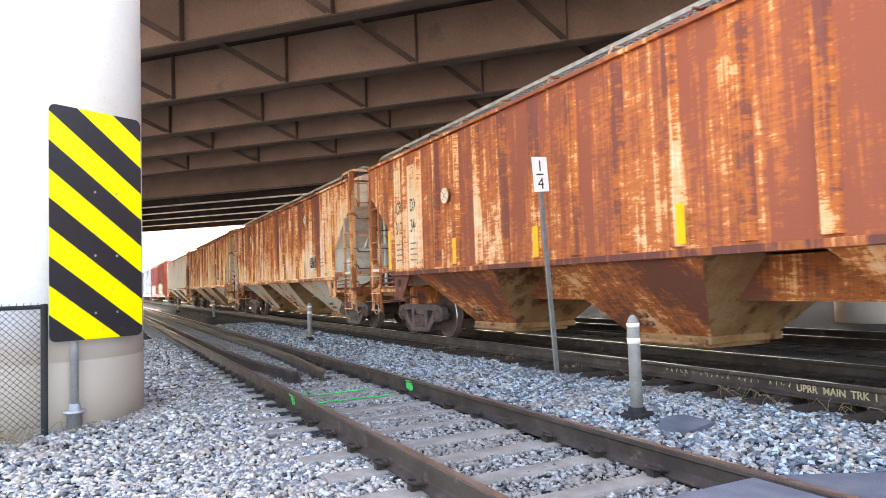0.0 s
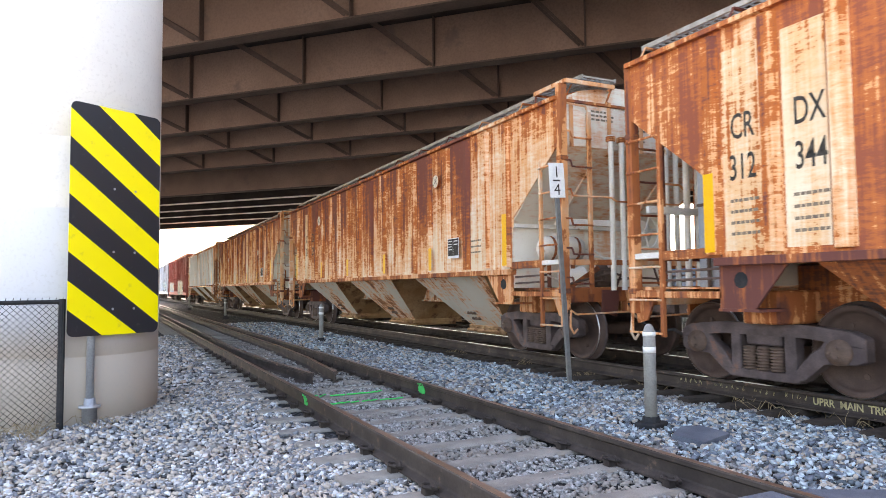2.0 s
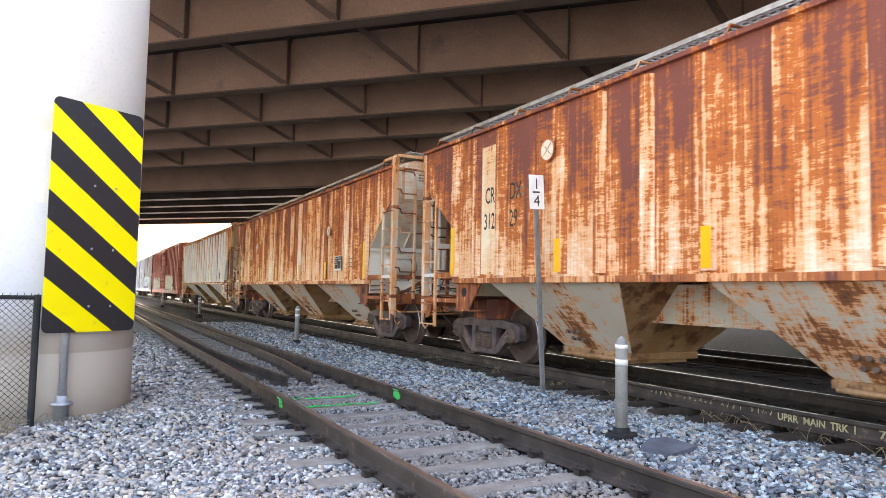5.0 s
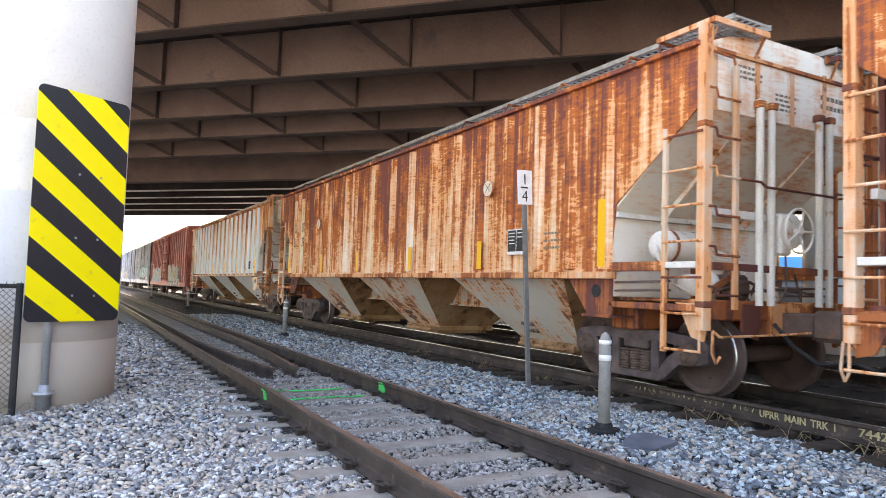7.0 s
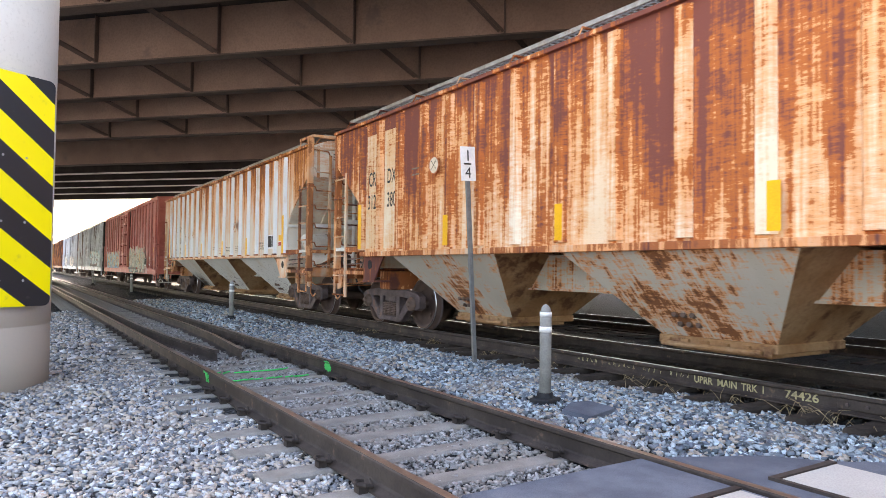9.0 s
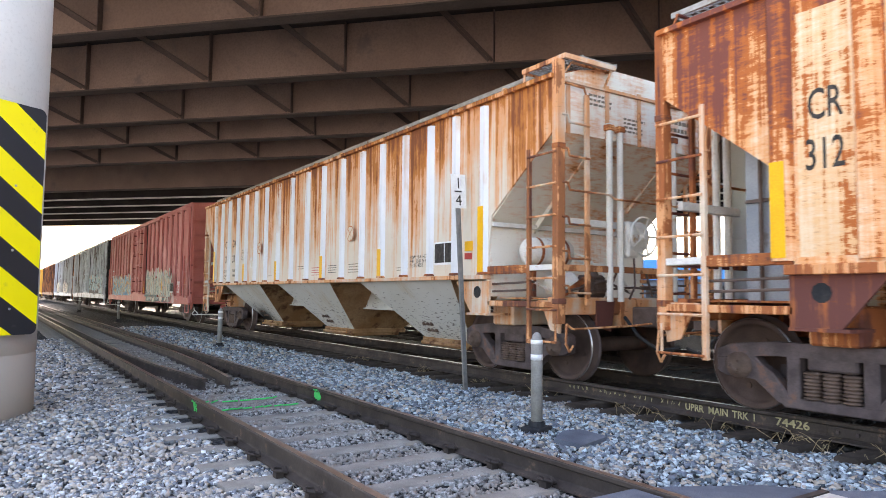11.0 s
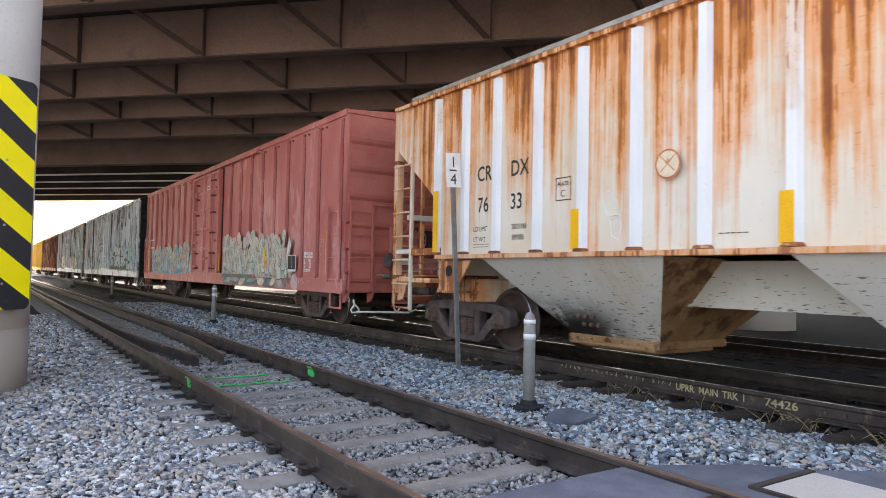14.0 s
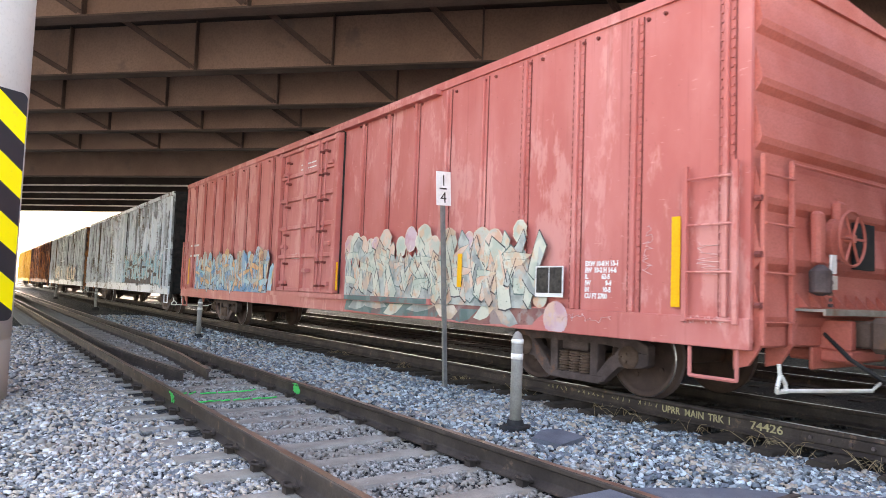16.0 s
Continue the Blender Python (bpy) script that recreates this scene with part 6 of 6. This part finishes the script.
            ybox(bm, -0.60, -0.50, Y(-0.235), Y(-0.215), 1.42, 1.60)
            part("tag", bm, M_WHITE, car, "white tag on the brake chain")
            bm = bmesh.new()
            ybox(bm, -0.42, -0.14, Y(-0.075), Y(-0.065), 1.28, 1.42)
            part("placard", bm, M_PLATEPAINT, car, "small pale placard")
            for k in range(8):
                bm = bmesh.new()
                prism(bm, [(Y(-0.02), 1.10), (Y(-0.14), 1.10), (Y(-0.02), 1.24)], -0.84 + 0.24 * k, -0.82 + 0.24 * k, "x")
                part("platform_bracket", bm, end_mat, car)
            bm = bmesh.new()
            pts = [(-1.46, Y(-0.2), 0.60), (-1.44, Y(-0.2), 0.50), (-1.52, Y(-0.22), 0.41), (-1.49, Y(-0.2), 0.36), (-1.34, Y(-0.2), 0.36), (-1.35, Y(-0.2), 0.43), (-1.42, Y(-0.2), 0.50)]
            for a, b in zip(pts, pts[1:]):
                rod(bm, a, b, 0.017, 6)
            rod(bm, (-1.40, Y(-0.2), 0.37), (-0.42, Y(-0.5), 0.36), 0.02, 6)
            rod(bm, (-0.42, Y(-0.5), 0.36), (-0.25, Y(-0.5), 0.42), 0.013, 6)
            part("uncoupling_lever", bm, M_PLATEPAINT, car, "cream-painted uncoupling lever")
        coupler(car, Y(0.05), -dr)
        truck(car, Y(2.62))
    return car


car_e = boxcar(LEADS["e"], M_RED, M_REDEND, "faded red long boxcar with graffiti along its lower side")
for y, z0, z1 in ((0.75, 1.29, 2.17), (4.19, 1.43, 1.89), (8.0, 1.31, 1.83), (12.0, 1.31, 1.83), (18.4, 1.31, 2.1)):
    plate(car_e, y - 0.05, y + 0.05, z0 - RAIL_B, z1 - RAIL_B, M_YELLOW, "reflector", "yellow reflective strip", -1.668 if y in (4.19, 8.0) else -1.60)
p = plate(car_e, 2.66, 2.20, 1.34 - RAIL_B, 1.70 - RAIL_B, M_WHITE, "data_plate", "white-bordered black data plate", -1.662)
plate(p, 2.64, 2.438, 1.385 - RAIL_B, 1.685 - RAIL_B, M_INK, "panel", off=-1.6665)
plate(p, 2.422, 2.22, 1.385 - RAIL_B, 1.685 - RAIL_B, M_INK, "panel", off=-1.6665)
for k, text in enumerate(("EXW 10-8 H 13-1", "EW  10-2 H 14-6", "IL           62-5", "IW            9-4", "IH           10-5", "CU FT 5700")):
    lettering(text, 0.075, M_WHITE, car_e, side_text(1.95, 1.70 - RAIL_B - 0.071 * k, -1.5785), name="data_text", squeeze=0.85, bold=0.004)
bars(car_e, 9.9, 3.66, 0.75, 0.28, 3, M_WHITE, off=-1.648)
bars(car_e, 10.2, 1.80, 0.6, 0.14, 3, M_WHITE, off=-1.648)
bars(car_e, 18.3, 2.28, 0.9, 0.20, 1, M_WHITE, "car_mark", off=-1.6)
bars(car_e, 18.3, 1.98, 1.0, 0.22, 1, M_WHITE, "car_mark", off=-1.6)

car_f = boxcar(91.05, M_GREYCAR, M_BLACK, "weathered pale grey boxcar with graffiti and a black end", False, M_GREYSHEET)
car_g = boxcar(111.95, M_GREYCAR, M_DARKCAR, "weathered grey boxcar far down the train", False, M_GREYSHEET)
car_h = boxcar(132.85, M_DARKCAR, M_BLACK, "dark brown boxcar far down the train", False)
car_i = boxcar(153.75, M_YCAR, M_DARKCAR, "weathered yellow boxcar far down the train", False)
CARS = [(car_a, LEADS["a"]), (car_b, LEADS["b"]), (car_c, LEADS["c"]), (car_d, LEADS["d"]), (car_e, LEADS["e"]),
        (car_f, 91.05), (car_g, 111.95), (car_h, 132.85), (car_i, 153.75)]


# ---- graffiti: flat overlapping strokes in spray paint ----
def fade(name, a, b, c):
    """Spray paint that fades from tone to tone, with thin overspray."""
    m = Mat("spray_" + name, 0.7, 0, 0.2)
    col = m.mix(m.ramp(m.noise(3.6, 3, 0.5), 0.40, 0.58), a, b)
    col = m.mix(m.math("MULTIPLY", m.ramp(m.noise(3.0, 4, 0.6, m.coords(1, 1, 1, 7, 3, 1)), 0.50, 0.60), 0.85), col, c)
    col = m.mix(m.ramp(m.noise(22, 4, 0.7), 0.62, 0.72), col, tuple(0.6 * v for v in a))
    m.color(col)
    return m.m


G_MINT = fade("mint", (0.40, 0.44, 0.36), (0.55, 0.54, 0.44), (0.58, 0.38, 0.25))
G_GREY = fade("grey", (0.27, 0.29, 0.27), (0.42, 0.44, 0.40), (0.50, 0.35, 0.26))
G_PEACH = fade("peach", (0.60, 0.36, 0.25), (0.62, 0.46, 0.36), (0.44, 0.47, 0.40))
G_LILAC = fade("lilac", (0.50, 0.30, 0.32), (0.55, 0.40, 0.42), (0.60, 0.40, 0.30))
G_CREAM = fade("cream", (0.64, 0.52, 0.38), (0.66, 0.58, 0.48), (0.56, 0.42, 0.30))
G_TEAL = fade("teal", (0.10, 0.15, 0.14), (0.16, 0.21, 0.19), (0.20, 0.12, 0.11))
G_MAROON = fade("maroon", (0.20, 0.085, 0.08), (0.26, 0.12, 0.10), (0.30, 0.24, 0.22))
G_DARK = fade("dark", (0.05, 0.05, 0.055), (0.09, 0.085, 0.09), (0.10, 0.06, 0.05))
G_CYAN = fade("cyan", (0.22, 0.44, 0.52), (0.38, 0.52, 0.56), (0.46, 0.46, 0.46))
G_BLUE = fade("blue", (0.14, 0.28, 0.45), (0.24, 0.36, 0.46), (0.40, 0.44, 0.46))
G_ORANGE = fade("orange", (0.62, 0.34, 0.16), (0.60, 0.44, 0.28), (0.42, 0.20, 0.14))


def graffiti(car, y_start, y_end, z0, z1, fills, bubble, shade, seed, label, pitch=0.62, off=0.066):
    """Angular letters of slanted bars, thinly outlined, over rounded clouds and a dark drop shade."""
    rng = random.Random(seed)
    base, h = -1.575 - off, z1 - z0
    layer = [0]

    def shape(poly, mt, rim, g, lip=0.016):
        layer[0] += 1
        x = base - 0.00011 * layer[0]
        cy, cz = sum(p[0] for p in poly) / len(poly), sum(p[1] for p in poly) / len(poly)
        for grow, mat, dx in ((lip, rim, 0.0), (0.0, mt, -0.00006)):
            bm = bmesh.new()
            pts = []
            for py, pz in poly:
                d = math.hypot(py - cy, pz - cz) + 1e-6
                pts.append((x + dx, cy + (py - cy) * (1 + grow / d), cz + (pz - cz) * (1 + grow / d)))
            quad(bm, pts)
            part("spray_stroke", bm, mat, g)

    n = 30
    bm = bmesh.new()
    up = [(base + 0.001, y_start + (y_end - y_start) * i / n, z1 - (0.22 + 0.30 * rng.random()) * h) for i in range(n + 1)]
    for a, b in zip(up, up[1:]):
        quad(bm, [(a[0], a[1], z0 - 0.03), (b[0], b[1], z0 - 0.03), b, a])
    g = part("graffiti", bm, shade, car, label)
    y = y_start - 0.15
    while y > y_end + 0.1:                               # clouds behind the letters
        r = rng.uniform(0.10, 0.21)
        cz = z1 - rng.uniform(0.06, 0.34) * h
        k0 = rng.uniform(0, 6)
        shape([(y + r * (1 + 0.14 * math.sin(3 * t + k0)) * math.cos(t * math.tau / 16), cz + 1.15 * r * math.sin(t * math.tau / 16)) for t in range(16)], rng.choice(bubble), G_CREAM, g, 0.012)
        y -= rng.uniform(0.16, 0.5)
    y = y_start - 0.05
    while y > y_end + pitch * 0.3:                       # letters
        tilt = rng.choice((-0.30, -0.16, 0.14, 0.26))
        lo, hi = z0 + rng.uniform(-0.02, 0.12) * h, z1 - rng.uniform(0.02, 0.22) * h
        for q in range(4):
            w = rng.uniform(0.15, 0.27) * pitch / 0.62
            a = y - q * pitch * 0.26 + rng.uniform(-0.05, 0.05)
            lean = tilt * (1 if q % 2 else -0.7) * rng.uniform(0.6, 1.3)
            b0, t0 = lo + rng.uniform(-0.03, 0.2) * h, hi + rng.uniform(-0.30, 0.10) * h
            mid = (b0 + t0) / 2 + rng.uniform(-0.1, 0.1)
            poly = [(a, b0), (a - w * rng.uniform(0.3, 0.7), b0 - rng.uniform(0.0, 0.12)), (a - w, b0 + rng.uniform(0.0, 0.1)), (a - w - lean * 0.55, mid),
                    (a - w * rng.uniform(0.8, 1.3) - lean, t0 - rng.uniform(0.0, 0.15)), (a - w * rng.uniform(0.2, 0.7) - lean, t0 + rng.uniform(0.0, 0.12)), (a - lean, t0 - rng.uniform(0.05, 0.2)), (a - lean * 0.45 - 0.02, mid)]
            shape(poly, rng.choice(fills), rng.choice((G_DARK, G_DARK, G_TEAL)), g, 0.020)
            c = [(p[0] * 0.55 + poly[3][0] * 0.45, p[1] * 0.55 + poly[3][1] * 0.45) for p in poly[1:6]]
            shape(c, rng.choice(fills), rng.choice((G_GREY, G_CREAM, G_TEAL)), g, 0.006)
        for q in range(2):                               # cross bars
            zc = lo + (0.15 + 0.65 * rng.random()) * (hi - lo)
            ww, th, up_ = pitch * rng.uniform(0.4, 0.8), rng.uniform(0.04, 0.08), rng.uniform(-0.15, 0.15)
            shape([(y, zc - th), (y - ww, zc - th * 0.4 + up_), (y - ww - 0.08, zc + th * 0.6 + up_), (y - ww * 0.5, zc + th + up_ * 0.5), (y + 0.03, zc + th * 0.7)], rng.choice(fills), G_TEAL, g, 0.010)
        for q in range(5):                               # thin lines in dark and cream
            a, zz, ln, mt = y - rng.uniform(0, pitch), lo + rng.random() * (hi - lo) * 0.7, rng.uniform(0.12, 0.34), rng.choice((G_CREAM, G_DARK))
            dy = rng.uniform(-0.14, 0.14)
            shape([(a, zz), (a - 0.016, zz), (a - 0.012 - dy, zz + ln), (a - dy, zz + ln)], mt, mt, g, 0.001)
        y -= pitch * rng.uniform(0.8, 1.0)
    return g


rng = random.Random(21)
for y, z, ww, hh in ((0.40, 1.35, 0.26, 0.30), (0.40, 0.90, 0.42, 0.09), (1.10, 1.35, 0.14, 0.5), (1.9, 0.84, 0.9, 0.10)):
    bm = bmesh.new()
    tall = hh > ww
    pts = [(-1.632 if z < 1 else -1.5885, y + ww * ((rng.random() if tall else k / 26 + 0.1 * rng.random()) - 0.5), z + hh * (k / 26 + 0.1 * rng.random() if tall else rng.random())) for k in range(27)]
    bent(bm, pts, 0.003, 4)
    tagged(part("chalk_scribble", bm, M_REDCHALK, car_e), kind="stuff")
art = graffiti(car_e, 7.70, 2.75, 0.98, 1.98, (G_MINT, G_MINT, G_MINT, G_GREY, G_GREY, G_PEACH), (G_PEACH, G_LILAC, G_PEACH, G_MINT), G_GREY, 5, "pale mint and peach spray-painted lettering")
for k, (y0, y1, lo, hi, slant, mt) in enumerate(((7.7, 4.6, 0.712, 0.965, 0.1, G_TEAL), (4.8, 2.75, 0.712, 0.965, 0.3, G_MAROON), (7.55, 7.0, 0.76, 0.965, 0.25, G_GREY), (6.9, 6.2, 0.80, 0.965, -0.2, G_GREY), (6.3, 5.9, 0.712, 0.90, 0.2, G_MINT),
                                                (5.6, 5.0, 0.80, 0.965, 0.3, G_GREY), (4.7, 4.2, 0.74, 0.94, -0.15, G_CREAM), (4.4, 4.0, 0.712, 0.90, 0.2, G_TEAL), (3.9, 3.6, 0.76, 0.965, 0.18, G_MINT), (3.3, 3.0, 0.712, 0.965, -0.2, G_GREY))):
    bm = bmesh.new()                                 # the paint runs on over the side sill
    x = -1.6265 - 0.0003 * k
    quad(bm, [(x, y0, lo + 0.03), (x, (y0 + y1) / 2, lo), (x, y1, lo + 0.05), (x, y1 - slant * 0.3, (lo + hi) / 2), (x, y1 - slant, hi), (x, y0 - slant, hi)])
    part("sill_paint", bm, mt, art)
bm = bmesh.new()
quad(bm, [(-1.6965, 7.6, 0.925), (-1.6965, 4.95, 0.925), (-1.6965, 4.95, 1.008), (-1.6965, 7.6, 1.008)])
part("track_paint", bm, G_TEAL, art)
for cy, cz, r, mt in ((2.35, 0.86, 0.20, G_LILAC), (2.62, 1.10, 0.13, G_PEACH)):
    bm = bmesh.new()
    quad(bm, [(-1.6305, cy + r * math.cos(k * math.tau / 18), max(0.71, cz + r * math.sin(k * math.tau / 18))) for k in range(18)])
    part("spray_stroke", bm, mt, art)
graffiti(car_e, 17.5, 11.6, 0.98, 1.92, (G_CYAN, G_BLUE, G_GREY, G_ORANGE), (G_CYAN, G_GREY, G_ORANGE), G_BLUE, 9, "blue and orange spray-painted lettering")
graffiti(car_f, 9.2, 1.6, 1.05, 2.2, (G_CYAN, G_CYAN, G_BLUE, G_DARK), (G_CYAN, G_GREY), G_DARK, 13, "cyan spray-painted lettering", 1.1)
graffiti(car_g, 14.5, 3.5, 0.95, 2.0, (G_GREY, G_CREAM, G_DARK), (G_GREY,), G_TEAL, 17, "grey spray-painted lettering", 1.4)

SPEED = 4.18


def motions():
    times = [0.0, 0.1] + [0.5 * k for k in range(1, 32)] + [15.9, 16.0]
    for car, lead in CARS:
        walk(car, [(t, pose(TRACK_B, lead - SPEED * t, RAIL_B)) for t in times])
    turn = math.degrees(SPEED / 0.457)
    for w, e in WHEELSETS:
        walk(w, [(t, pose(0, e, 0.457, turn * t)) for t in [k * 2 / 15 for k in range(121)]])


motions()
